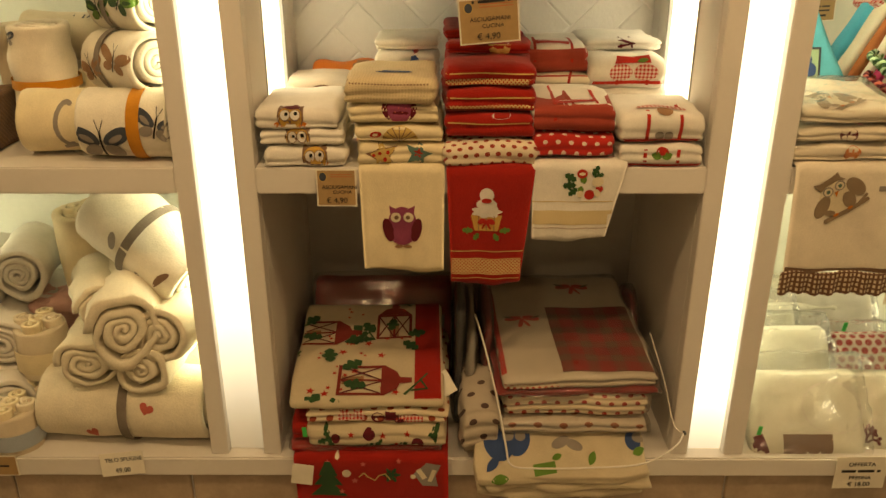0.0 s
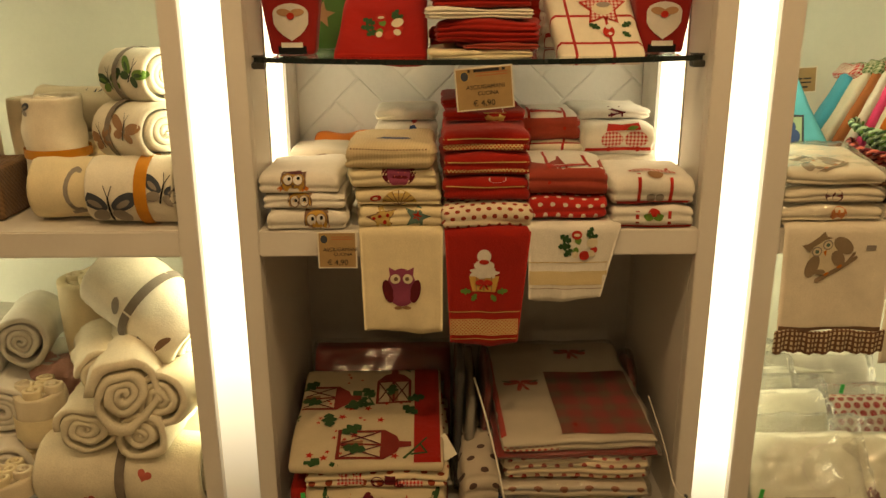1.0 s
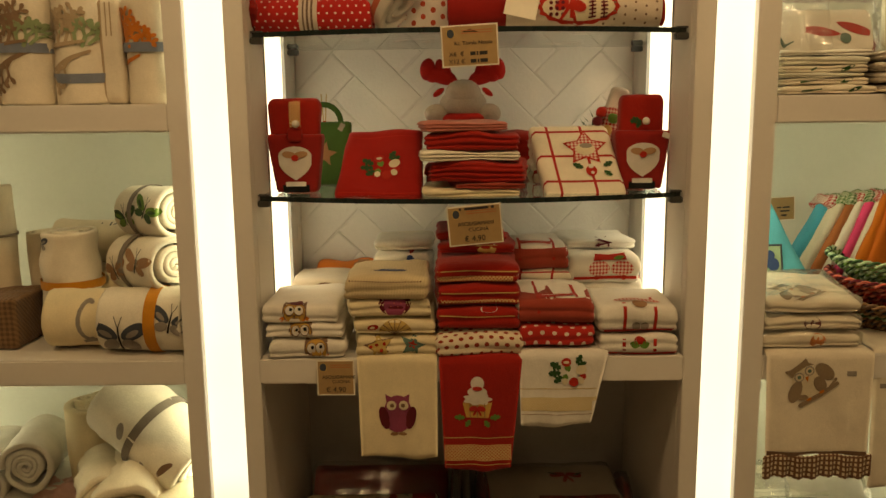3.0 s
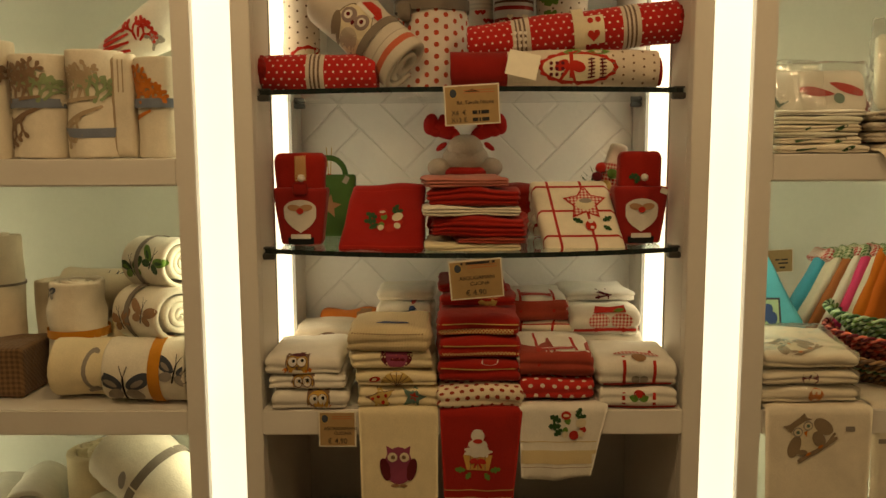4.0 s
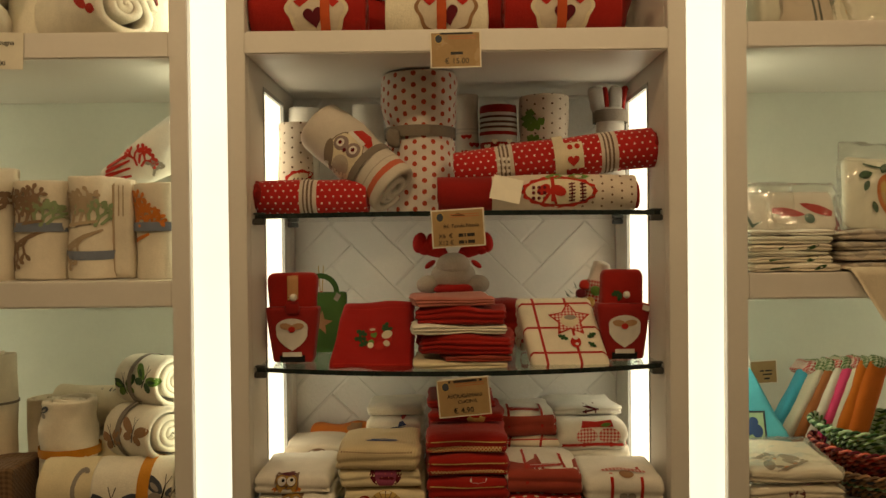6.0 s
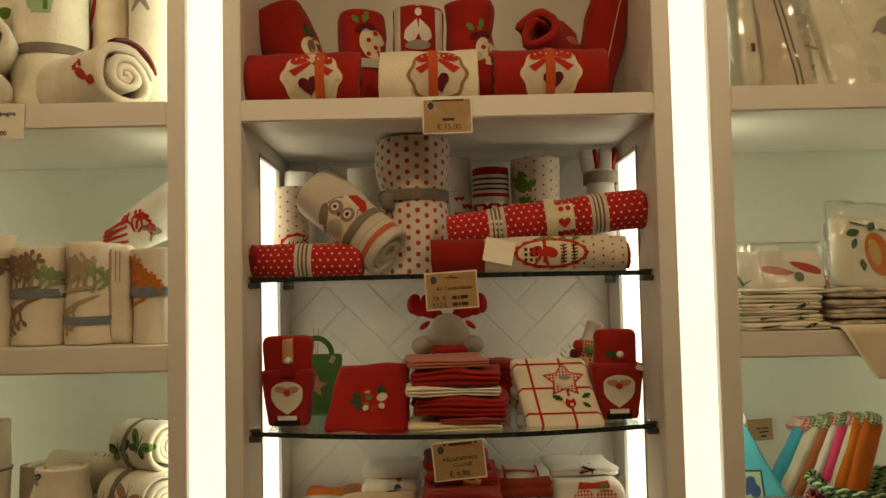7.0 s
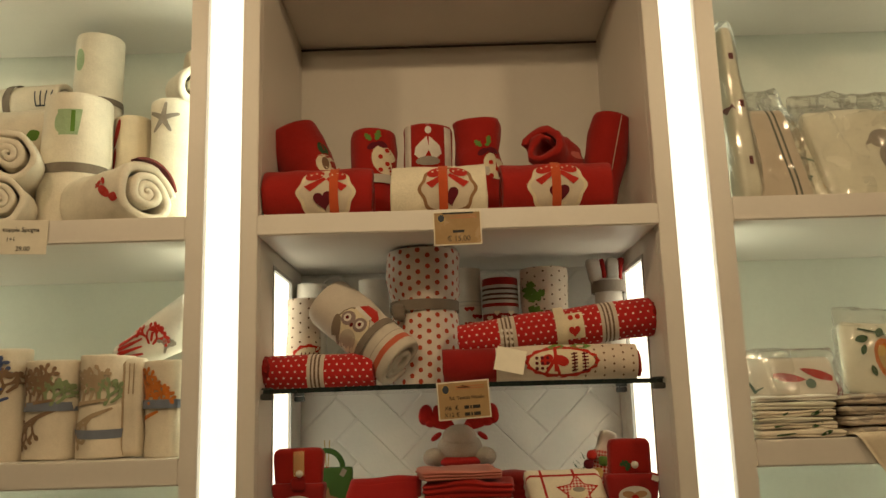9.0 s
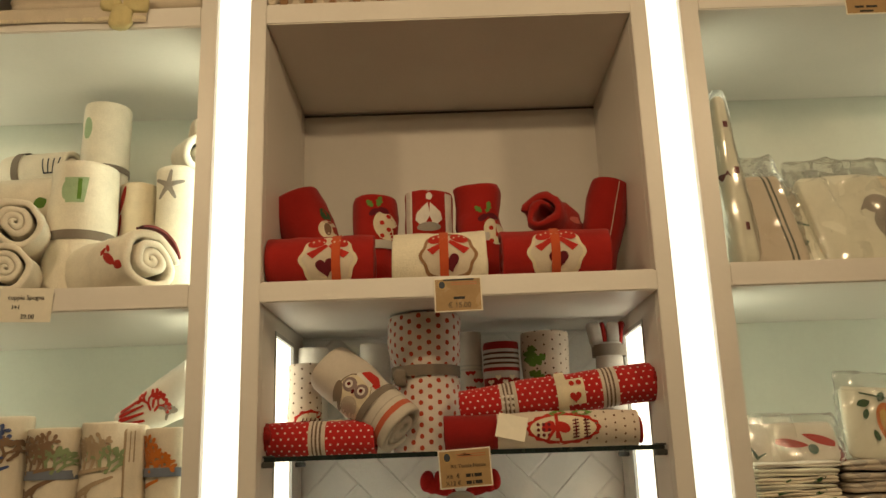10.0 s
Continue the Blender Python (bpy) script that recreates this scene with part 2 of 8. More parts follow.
def star(cx, cy, r, inner=0.42, pts=5, rot=90.0):
    out = []
    for k in range(pts * 2):
        a = radians(rot) + math.pi * k / pts
        q = r if k % 2 == 0 else r * inner
        out.append((cx + q * math.cos(a), cy + q * math.sin(a)))
    return out


def heart(cx, cy, s, rot=0.0):
    c0, s0 = math.cos(radians(rot)), math.sin(radians(rot))
    out = []
    for k in range(28):
        t = 2 * math.pi * k / 28
        x = 16 * math.sin(t) ** 3 / 17 * s
        y = (13 * math.cos(t) - 5 * math.cos(2 * t) - 2 * math.cos(3 * t) - math.cos(4 * t)) / 17 * s
        out.append((cx + c0 * x - s0 * y, cy + s0 * x + c0 * y))
    return out


def leaf(cx, cy, length, width, rot=0.0, spikes=0):
    """A leaf from its stem at cx, cy; spikes: holly."""
    c, s = math.cos(radians(rot)), math.sin(radians(rot))
    up, n = [], 18 if spikes else 12
    for k in range(n + 1):
        t = k / n
        h = width / 2 * math.sin(math.pi * t) ** 0.8
        if spikes:
            h *= 0.55 + 0.6 * abs(math.sin(math.pi * t * spikes))
        up.append((t * length, h))
    pts = up + [(x, -y) for x, y in reversed(up[1:-1])]
    return [(cx + c * x - s * y, cy + s * x + c * y) for x, y in pts]


def limb(x0, y0, x1, y1, w0, w1, n=5):
    """A tapered stroke with round ends."""
    a = math.atan2(y1 - y0, x1 - x0)
    out = [(x0 + w0 / 2 * math.cos(a + math.pi / 2 + math.pi * k / n), y0 + w0 / 2 * math.sin(a + math.pi / 2 + math.pi * k / n)) for k in range(n + 1)]
    return out + [(x1 + w1 / 2 * math.cos(a - math.pi / 2 + math.pi * k / n), y1 + w1 / 2 * math.sin(a - math.pi / 2 + math.pi * k / n)) for k in range(n + 1)]


def coral(x, y, size, rot, depth, rng, out):
    """A branching coral sprig made of strokes."""
    x1, y1 = x + size * math.cos(radians(rot)), y + size * math.sin(radians(rot))
    out.append(limb(x, y, x1, y1, max(size * 0.36, 0.0048), max(size * 0.44, 0.0058)))
    if depth == 0:
        out.append(ell(x1, y1, max(size * 0.52, 0.0062), max(size * 0.36, 0.0044), rot, 10))
    if depth > 0:
        for d in (-34, 36):
            if rng.random() < 0.97:
                coral(x1, y1, size * rng.uniform(0.72, 0.86), rot + d + rng.uniform(-12, 12), depth - 1, rng, out)
    return out


def wavy(cx, cy, rx, ry, waves=8, amp=0.08, n=64):
    return [(cx + rx * (1 + amp * math.cos(waves * a)) * math.cos(a), cy + ry * (1 + amp * math.cos(waves * a)) * math.sin(a)) for a in (2 * math.pi * k / n for k in range(n))]


TREES = {}


def print_on(ob, name, polys, material, centre, toward, up, lift=0.0012, fine=0.014, label=""):
    """Lays flat shapes onto ob's surface, each a part of its own; many tiny ones stay one part."""
    if 1 < len(polys) <= 9:
        for k, poly in enumerate(polys):
            print_one(ob, name, [poly], material, centre, toward, up, lift + 0.00015 * k, fine, label)
        return None
    made = print_one(ob, name, polys, material, centre, toward, up, lift, fine, label)
    if len(polys) > 9:
        made["kind"] = "stuff"
    return made


def print_one(ob, name, polys, material, centre, toward, up, lift, fine, label):
    """The shapes are dropped along 'toward' from a plane through centre (ob's own space)."""
    key = ob.data.name
    if key not in TREES:
        TREES[key] = BVHTree.FromPolygons([v.co.copy() for v in ob.data.vertices], [tuple(p.vertices) for p in ob.data.polygons])
    tree = TREES[key]
    to = Vector(toward).normalized()
    side = to.cross(Vector(up)).normalized()
    vert = side.cross(to).normalized()
    bm = bmesh.new()
    for k, poly in enumerate(polys):
        bm.faces.new([bm.verts.new((x, y, 0.00002 * k)) for x, y in poly])
    uvl = bm.loops.layers.uv.new("UVMap")
    bmesh.ops.triangulate(bm, faces=bm.faces[:])
    for _ in range(5):
        long = [e for e in bm.edges if e.calc_length() > fine]
        if not long:
            break
        bmesh.ops.subdivide_edges(bm, edges=long, cuts=1)
        bmesh.ops.triangulate(bm, faces=[f for f in bm.faces if len(f.verts) > 3])
    for f in bm.faces:
        for lp in f.loops:
            lp[uvl].uv = (lp.vert.co.x, lp.vert.co.y)
    lost = []
    c = Vector(centre)
    for v in bm.verts:
        over = lift + v.co.z
        o = c + side * v.co.x + vert * v.co.y - to * 0.4
        hit, nor, _, _ = tree.ray_cast(o, to, 1.0)
        if hit is None:
            lost.append(v)
        else:
            if nor.dot(to) > 0:
                nor = -nor
            v.co = hit - to * over * 0.6 + nor * over * 0.6
    if lost:
        bmesh.ops.delete(bm, geom=lost, context="VERTS")
    bmesh.ops.recalc_face_normals(bm, faces=bm.faces[:])
    for f in bm.faces:
        if f.normal.dot(to) > 0:
            f.normal_flip()
        f.smooth = True
    return part(name, bm, material, ob, label)


def words(text, size, material, parent, at, name="writing"):
    cu = bpy.data.curves.new("t", "FONT")
    cu.body, cu.size, cu.align_x, cu.extrude = text, size, "CENTER", 0.0002
    tmp = new("t", cu)
    bpy.context.view_layer.update()
    me = bpy.data.meshes.new_from_object(tmp)
    bpy.data.objects.remove(tmp)
    bpy.data.curves.remove(cu)
    made = part(name, me, material, parent, "", at)
    made["kind"] = "stuff"
    return made


# ---- room ----
TOP_Z, BACK_Y = 3.0, 0.56
# floor, ceiling and walls are unseen, added to bounce soft light onto the shelving
thing("floor", "unseen beige tiled floor, added to bounce light", "floor", None, slab(-2.6, 2.6, -3.4, 0.7, -0.1, 0.0, 0), FLOOR_TILE, kind="structure")
thing("ceiling", "unseen white ceiling, added to close the room and bounce light", "ceiling", None, slab(-2.6, 2.6, -3.4, 0.7, TOP_Z, TOP_Z + 0.1, 0), CEIL, kind="structure")
thing("wall_north", "plain wall behind the shelving", "wall", None, slab(-2.6, 2.6, 0.6, 0.7, 0.0, TOP_Z, 0), ROOM_WALL, kind="structure")
thing("wall_south", "unseen plain warm wall, added to bounce light", "wall", None, slab(-2.6, 2.6, -3.5, -3.4, 0.0, TOP_Z, 0), ROOM_WALL, kind="structure")
thing("wall_east", "unseen plain warm wall, added to bounce light", "wall", None, slab(2.6, 2.7, -3.5, 0.7, 0.0, TOP_Z, 0), ROOM_WALL, kind="structure")
thing("wall_west", "unseen plain warm wall, added to bounce light", "wall", None, slab(-2.7, -2.6, -3.5, 0.7, 0.0, TOP_Z, 0), ROOM_WALL, kind="structure")

# ceiling spots behind the camera, the light that falls on the fronts
spot = thing("ceiling_spot", "round recessed ceiling spot, lit warm white", "ceiling lamp", pose(-1.0, -1.05, TOP_Z), group="ceiling spots")
bm = bmesh.new()
bmesh.ops.create_cone(bm, cap_ends=True, segments=24, radius1=0.06, radius2=0.055, depth=0.02, matrix=Matrix.Translation((0, 0, -0.01)))
part("trim_ring", bm, WHITE_PAINT, spot)
bm = bmesh.new()
bmesh.ops.create_cone(bm, cap_ends=True, segments=24, radius1=0.042, radius2=0.042, depth=0.006, matrix=Matrix.Translation((0, 0, -0.024)))
part("lens", bm, SPOT_GLOW, spot)
SPOTS = [(-1.0, -1.05), (0.0, -1.10), (1.0, -1.05), (-0.6, -2.6), (0.7, -2.6)]
for sx, sy in SPOTS[1:]:
    copy_thing(spot, pose(sx, sy, TOP_Z))
for sx, sy in SPOTS:
    lamp = bpy.data.lights.new("spot_lamp", "AREA")
    lamp.shape, lamp.size, lamp.energy, lamp.color = "DISK", 0.09, SPOT if sy > -2 else SPOT * 0.75, WARM
    new("spot_lamp", lamp).matrix_basis = look((sx, sy, TOP_Z - 0.04), (sx * 0.6, 0.0, 1.4))

# ---- shelving ----
SHELF_T = 0.056
BASE_Z = 0.413
unit = thing("display_shelving", "cream lacquered built-in display shelving with lit uprights", "shelving", pose(0, 0, 0))
XO, XI = 0.611, 0.45          # outer and inner faces of the two lit uprights
FAR = 1.62                    # far uprights, out of sight


OUTER = {-1: 0.611, 1: 0.617}


def upright(side, strip):
    """A hollow post whose front holds a tall light strip; panels of light in both its sides."""
    s = side
    post = part("upright", slab(min(s * XI, s * OUTER[s]), max(s * XI, s * OUTER[s]), 0.50, BACK_Y + 0.03, BASE_Z, 2.98, 0.002), WHITE_PAINT, unit)
    for a, b in ((0.45, 0.489), (0.572, OUTER[s])):
        part("stile", slab(min(s * a, s * b), max(s * a, s * b), 0.0, 0.036, BASE_Z, 2.98, 0.002), WHITE_PAINT, post)
    part("light_strip", slab(min(s * 0.490, s * 0.571), max(s * 0.490, s * 0.571), 0.022, 0.034, BASE_Z + 0.002, 2.97, 0), strip, post, "glowing white diffuser strip")
    # the face towards the middle bay
    x0, x1 = (s * 0.45, s * 0.466)
    lo, hi = min(x0, x1), max(x0, x1)
    y0, y1, z0, z1 = 0.175, 0.415, 1.112, 2.088
    for ya, yb, za, zb in ((0.037, y0, BASE_Z, 2.98), (y1, 0.499, BASE_Z, 2.98), (y0, y1, BASE_Z, z0), (y0, y1, z1, 2.98)):
        part("side_panel", slab(lo, hi, ya, yb, za, zb, 0), WHITE_PAINT, post)
    part("light_panel", slab(min(s * 0.456, s * 0.464), max(s * 0.456, s * 0.464), y0 + 0.008, y1 - 0.008, z0 + 0.004, z1 - 0.01, 0), INNER_GLOW, post, "glowing inner light panel")
    for ya, yb, za, zb in ((y0, y0 + 0.008, z0, z1), (y1 - 0.008, y1, z0, z1), (y0 + 0.008, y1 - 0.008, z1 - 0.01, z1)):
        part("panel_frame", slab(min(s * 0.448, s * 0.462), max(s * 0.448, s * 0.462), ya, yb, za, zb, 0), FRAME_GREY, post)
    # the face towards the side bay
    lo, hi = min(s * 0.595, s * OUTER[s]), max(s * 0.595, s * OUTER[s])
    y0, y1 = 0.080, 0.320
    for ya, yb, za, zb in ((0.037, y0, BASE_Z, 2.98), (y1, 0.499, BASE_Z, 2.98), (y0, y1, BASE_Z, 0.5), (y0, y1, 2.76, 2.98)):
        part("side_panel", slab(lo, hi, ya, yb, za, zb, 0), WHITE_PAINT, post)
    for (za, zb), mat in zip(SECTIONS, TUBES[s]):
        part("light_panel", slab(min(s * 0.597, s * 0.605), max(s * 0.597, s * 0.605), y0 + 0.002, y1 - 0.002, za + 0.002, zb - 0.002, 0), mat, post, "glowing inner light panel")


upright(-1, STRIP_L)
upright(1, STRIP_R)
# unseen far uprights, added with light panels to light the side bays
for s in (-1, 1):
    far = part("upright", slab(min(s * FAR, s * (FAR + 0.16)), max(s * FAR, s * (FAR + 0.16)), 0.0, BACK_Y, BASE_Z, 2.98, 0.003), WHITE_PAINT, unit)
    for (za, zb), mat in zip(SECTIONS, TUBES[s]):
        part("light_panel", slab(min(s * FAR, s * (FAR - 0.006)), max(s * FAR, s * (FAR - 0.006)), 0.175, 0.415, za, zb, 0), mat, far, "glowing inner light panel")
part("base_board", slab(-FAR - 0.16, FAR + 0.16, -0.014, BACK_Y, 0.362, BASE_Z, 0.004), WHITE_PAINT, unit)
# the middle bay: two boards and a crown; side bays have three boards each
for z, thick in ((1.051, SHELF_T), (2.1245, 0.049), (2.824, SHELF_T)):
    part("shelf_board", slab(-XI, XI, 0.0, BACK_Y - 0.001, z, z + thick, 0.003), WHITE_PAINT, unit)
for s in (-1, 1):
    for z in ((1.051, 1.588, 2.119, 2.824), (1.051, 1.592, 2.127, 2.824))[s > 0]:
        a, b = s * OUTER[s], s * FAR
        part("shelf_board", slab(min(a, b), max(a, b), 0.0, BACK_Y - 0.001, z, z + SHELF_T, 0.003), WHITE_PAINT, unit)
    part("back_panel", slab(min(s * OUTER[s], s * FAR), max(s * OUTER[s], s * FAR), BACK_Y, BACK_Y + 0.02, BASE_Z, 2.98, 0), GREEN_PAINT, unit, "pale green painted back panel")
part("back_panel", slab(-XI, XI, BACK_Y, BACK_Y + 0.02, BASE_Z, 1.051, 0), GREY_PAINT, unit, "grey back panel")
part("back_panel", slab(-XI, XI, BACK_Y, BACK_Y + 0.02, 2.125, 2.98, 0), paint("plain_cream_panel", (0.70, 0.66, 0.60), 0.6, 0.06), unit)
# dark strip painted in for the shaded line under the crown
part("back_gap_shade", slab(-XI, XI, BACK_Y - 0.006, BACK_Y, 2.817, 2.821, 0), SEAM, unit)
wall_b = part("tiled_back", slab(-XI, XI, BACK_Y + 0.0012, BACK_Y + 0.02, 1.107, 2.124, 0), GROUT, unit, "white herringbone tiles with pale joints")

# ---- cloth colours and prints ----
C_WHITE, C_CREAM, C_IVORY = (0.80, 0.76, 0.68), (0.80, 0.69, 0.46), (0.82, 0.74, 0.57)
C_RED, C_DEEP, C_BRICK = (0.34, 0.016, 0.011), (0.26, 0.012, 0.010), (0.34, 0.055, 0.035)
C_GREY, C_TAUPE, C_LINEN = (0.50, 0.46, 0.41), (0.27, 0.22, 0.18), (0.66, 0.57, 0.44)


def spots(colour2, step, r):
    def f(n, base):
        u, v, _ = n.xy()
        return n.mix(n.dots(u, v, step, r), tuple(base), colour2)
    return f


def windowpane(colour2, su, sv, w):
    def f(n, base):
        u, v, _ = n.xy()
        return n.mix(n.m("MAXIMUM", n.line(u, su, w), n.line(v, sv, w)), tuple(base), colour2)
    return f


def gingham(colour2, s):
    def f(n, base):
        u, v, _ = n.xy()
        a, b = n.line(u, s, s / 2), n.line(v, s, s / 2)
        return n.mix(n.m("MULTIPLY", n.m("ADD", a, b), 0.5), tuple(base), colour2)
    return f


def tartan(n, base):
    u, v, _ = n.xy()
    a, b = n.line(u, 0.06, 0.026), n.line(v, 0.06, 0.026)
    c = n.mix(n.m("MULTIPLY", n.m("ADD", a, b), 0.36), tuple(base), (0.07, 0.08, 0.035))
    return n.mix(n.m("MULTIPLY", n.m("MAXIMUM", n.line(u, 0.06, 0.002), n.line(v, 0.06, 0.002)), 0.22), c, (0.55, 0.35, 0.25))


def netting(colour2, s):
    def f(n, base):
        u, v, _ = n.xy()
        a = n.line(n.m("ADD", u, v), s, s * 0.42)
        b = n.line(n.m("SUBTRACT", u, v), s, s * 0.42)
        return n.mix(n.m("MAXIMUM", a, b), tuple(base), colour2)
    return f


def waffle(n, base):
    u, v, _ = n.xy()
    a = n.m("MULTIPLY", n.line(u, 0.006, 0.003), n.line(v, 0.006, 0.003))
    return n.mix(n.m("MULTIPLY", a, 0.35), tuple(base), (0.35, 0.27, 0.15))


def banded(stops, length, across=True, speck=None):
    """Bands along the roll (u) or round it (v), with small specks on top of some."""
    def f(n, base):
        u, v, _ = n.xy()
        c = n.bands(u if across else v, length, stops)
        if speck:
            c2 = n.mix(n.dots(u, v, speck[1], speck[2]), (0, 0, 0), (1, 1, 1))
            c = n.mix(n.m("MULTIPLY", n.m("LESS_THAN", green_of(n, c), 0.1), c2), c, speck[0])
        return c
    return f


def green_of(n, c):
    s = n.node("ShaderNodeSeparateColor")
    n.link(c, s.inputs[0])
    return s.outputs[1]


WHITE_C = cloth("white_terry", C_WHITE, pile=0.55)
CREAM_C = cloth("cream_cotton", C_CREAM, pile=0.35)
TABLE_C = cloth("cream_tablecloth_cotton", (0.60, 0.51, 0.35), pile=0.35)
IVORY_C = cloth("ivory_terry", (0.84, 0.78, 0.65), pile=0.5, fine=300.0)
TERRY_C = cloth("thick_cream_terry", (0.84, 0.77, 0.60), pile=0.55, fine=240.0)
RED_C = cloth("red_terry", C_RED, pile=0.7, fine=300.0)
DEEP_C = cloth("deep_red_cotton", C_DEEP, pile=0.4)
BRICK_C = cloth("dull_red_cotton", C_BRICK, pile=0.35)
LINEN_C = cloth("beige_linen", C_LINEN, pile=0.4)
GREY_C = cloth("grey_linen", C_GREY, pile=0.4)
RAW_C = cloth("raw_white_cotton", (0.82, 0.74, 0.60), pile=0.5)
OAT_C = cloth("oat_cotton", (0.78, 0.68, 0.51), pile=0.4)
WAFFLE_C = cloth("beige_waffle", (0.66, 0.54, 0.34), waffle, pile=0.6)
POLKA_C = cloth("white_cotton_with_red_dots", (0.70, 0.62, 0.55), spots((0.44, 0.06, 0.03), 0.0225, 0.0058), pile=0.3)
POLKA_T = cloth("cream_cotton_with_brown_red_dots", (0.80, 0.69, 0.52), spots((0.34, 0.05, 0.03), 0.0185, 0.0052), pile=0.3)
POLKA_R = cloth("red_cotton_with_white_dots", (0.50, 0.03, 0.025), spots((0.75, 0.62, 0.5), 0.022, 0.0048), pile=0.3)
SPECK_R = cloth("red_cotton_with_white_specks", (0.45, 0.02, 0.02), spots((0.78, 0.68, 0.58), 0.0150, 0.0023), pile=0.3)
SPECK_W = cloth("cream_cotton_with_dark_specks", (0.70, 0.60, 0.49), spots((0.12, 0.06, 0.03), 0.021, 0.0026), pile=0.3)
CHECK_C = cloth("white_cotton_with_red_lines", (0.80, 0.72, 0.58), windowpane((0.42, 0.03, 0.03), 0.075, 0.07, 0.006), pile=0.35)
GINGHAM_C = cloth("red_gingham", (0.78, 0.66, 0.56), gingham((0.50, 0.02, 0.02), 0.008), pile=0.3)
TARTAN_C = cloth("red_tartan", (0.26, 0.010, 0.008), tartan, pile=0.3)
NET_GOLD = cloth("red_and_gold_lattice", (0.42, 0.03, 0.015), netting((0.62, 0.45, 0.20), 0.0075), pile=0.5)
NET_PALE = cloth("straw_lattice", (0.80, 0.70, 0.48), netting((0.62, 0.48, 0.24), 0.006), pile=0.5)
BROWN_CHECK = cloth("brown_and_cream_check", (0.66, 0.55, 0.38), windowpane((0.16, 0.08, 0.05), 0.009, 0.011, 0.0045), pile=0.4)
STRIPE_R = cloth("red_and_grey_striped_linen", C_DEEP, banded([(0, C_DEEP), (0.185, C_GREY), (0.203, C_DEEP), (0.212, C_GREY), (0.220, (0.08, 0.03, 0.02)), (0.226, C_GREY), (0.233, (0.08, 0.03, 0.02)), (0.239, C_GREY), (0.246, (0.08, 0.03, 0.02)), (0.252, C_GREY), (0.260, C_DEEP)], 0.29), pile=0.3)
ROLL_BANDS = [(0, (0.45, 0.02, 0.02)), (0.095, (0.60, 0.52, 0.43)), (0.102, (0.16, 0.105, 0.08)), (0.106, (0.60, 0.52, 0.43)), (0.111, (0.16, 0.105, 0.08)), (0.115, (0.60, 0.52, 0.43)), (0.120, (0.16, 0.105, 0.08)), (0.124, (0.60, 0.52, 0.43)), (0.134, (0.45, 0.02, 0.02))]
SPECK_BAND = cloth("red_specked_cotton_with_striped_bands", C_RED, banded(ROLL_BANDS, 0.235, True, ((0.78, 0.68, 0.58), 0.0150, 0.0023)), pile=0.3)
GREY_ROLL = cloth("pale_grey_cotton_with_coral_edge", (0.60, 0.54, 0.46), banded([(0, (0.62, 0.56, 0.47)), (0.012, (0.62, 0.56, 0.47)), (0.020, (0.55, 0.13, 0.07)), (0.034, (0.62, 0.56, 0.47)), (0.046, (0.45, 0.40, 0.34)), (0.049, (0.60, 0.54, 0.46))], 0.40), pile=0.35)
FAINT_GREY = cloth("pale_cotton_with_grey_bands", (0.70, 0.64, 0.55), banded([(0, (0.70, 0.64, 0.55)), (0.012, (0.56, 0.52, 0.46)), (0.016, (0.70, 0.64, 0.55)), (0.022, (0.56, 0.52, 0.46)), (0.026, (0.70, 0.64, 0.55))], 0.2), pile=0.3)


def thread(name, colour):
    return cloth(name, colour, pile=0.5, fine=700.0, wear=0.25)


T_BROWN, T_OCHRE, T_PLUM, T_MAROON = thread("brown_thread", (0.22, 0.13, 0.08)), thread("ochre_thread", (0.62, 0.36, 0.08)), thread("plum_thread", (0.30, 0.06, 0.12)), thread("maroon_thread", (0.13, 0.012, 0.02))
T_WHITE, T_GREEN, T_LEAF, T_GOLD = thread("white_thread", (0.80, 0.74, 0.66)), thread("dark_green_thread", (0.035, 0.09, 0.03)), thread("leaf_green_thread", (0.14, 0.27, 0.05)), thread("gold_thread", (0.65, 0.45, 0.15))
T_RED, T_NAVY, T_TEAL, T_ORANGE = thread("red_thread", (0.50, 0.03, 0.02)), thread("slate_thread", (0.07, 0.08, 0.10)), thread("teal_thread", (0.12, 0.20, 0.16)), thread("orange_thread", (0.65, 0.20, 0.03))
T_GREY, T_SKIN, T_BLACK, T_ROSE = thread("grey_thread", (0.33, 0.29, 0.25)), thread("tan_felt", (0.52, 0.30, 0.16)), thread("black_felt", (0.012, 0.012, 0.012)), thread("rose_thread", (0.66, 0.16, 0.12))
T_RUST = thread("rust_red_thread", (0.24, 0.030, 0.022))
T_BLUE, T_MINT, T_TAN, T_CREAM = thread("blue_thread", (0.05, 0.09, 0.22)), thread("mint_thread", (0.42, 0.56, 0.34)), thread("tan_thread", (0.36, 0.20, 0.10)), thread("cream_thread", (0.80, 0.70, 0.50))
RIBBON_GREY, RIBBON_ORANGE, RIBBON_BLUE = thread("taupe_ribbon", (0.24, 0.20, 0.16)), thread("orange_ribbon", (0.66, 0.27, 0.03)), thread("slate_blue_ribbon", (0.22, 0.25, 0.32))
RIBBON_RED = thread("orange_red_ribbon", (0.58, 0.10, 0.03))
KRAFT = paint("kraft_card", (0.42, 0.27, 0.12), 0.75, 0.15, 40.0)
KRAFT_GLOSS = paint("kraft_card_behind_film", (0.40, 0.26, 0.12), 0.22, 0.15, 30.0)
CARD = paint("white_card", (0.80, 0.75, 0.62), 0.7, 0.08, 30.0)
INK = paint("black_ink", (0.015, 0.013, 0.012), 0.6, 0.05)
INK_RED = paint("pale_red_ink", (0.50, 0.16, 0.06), 0.6, 0.1)

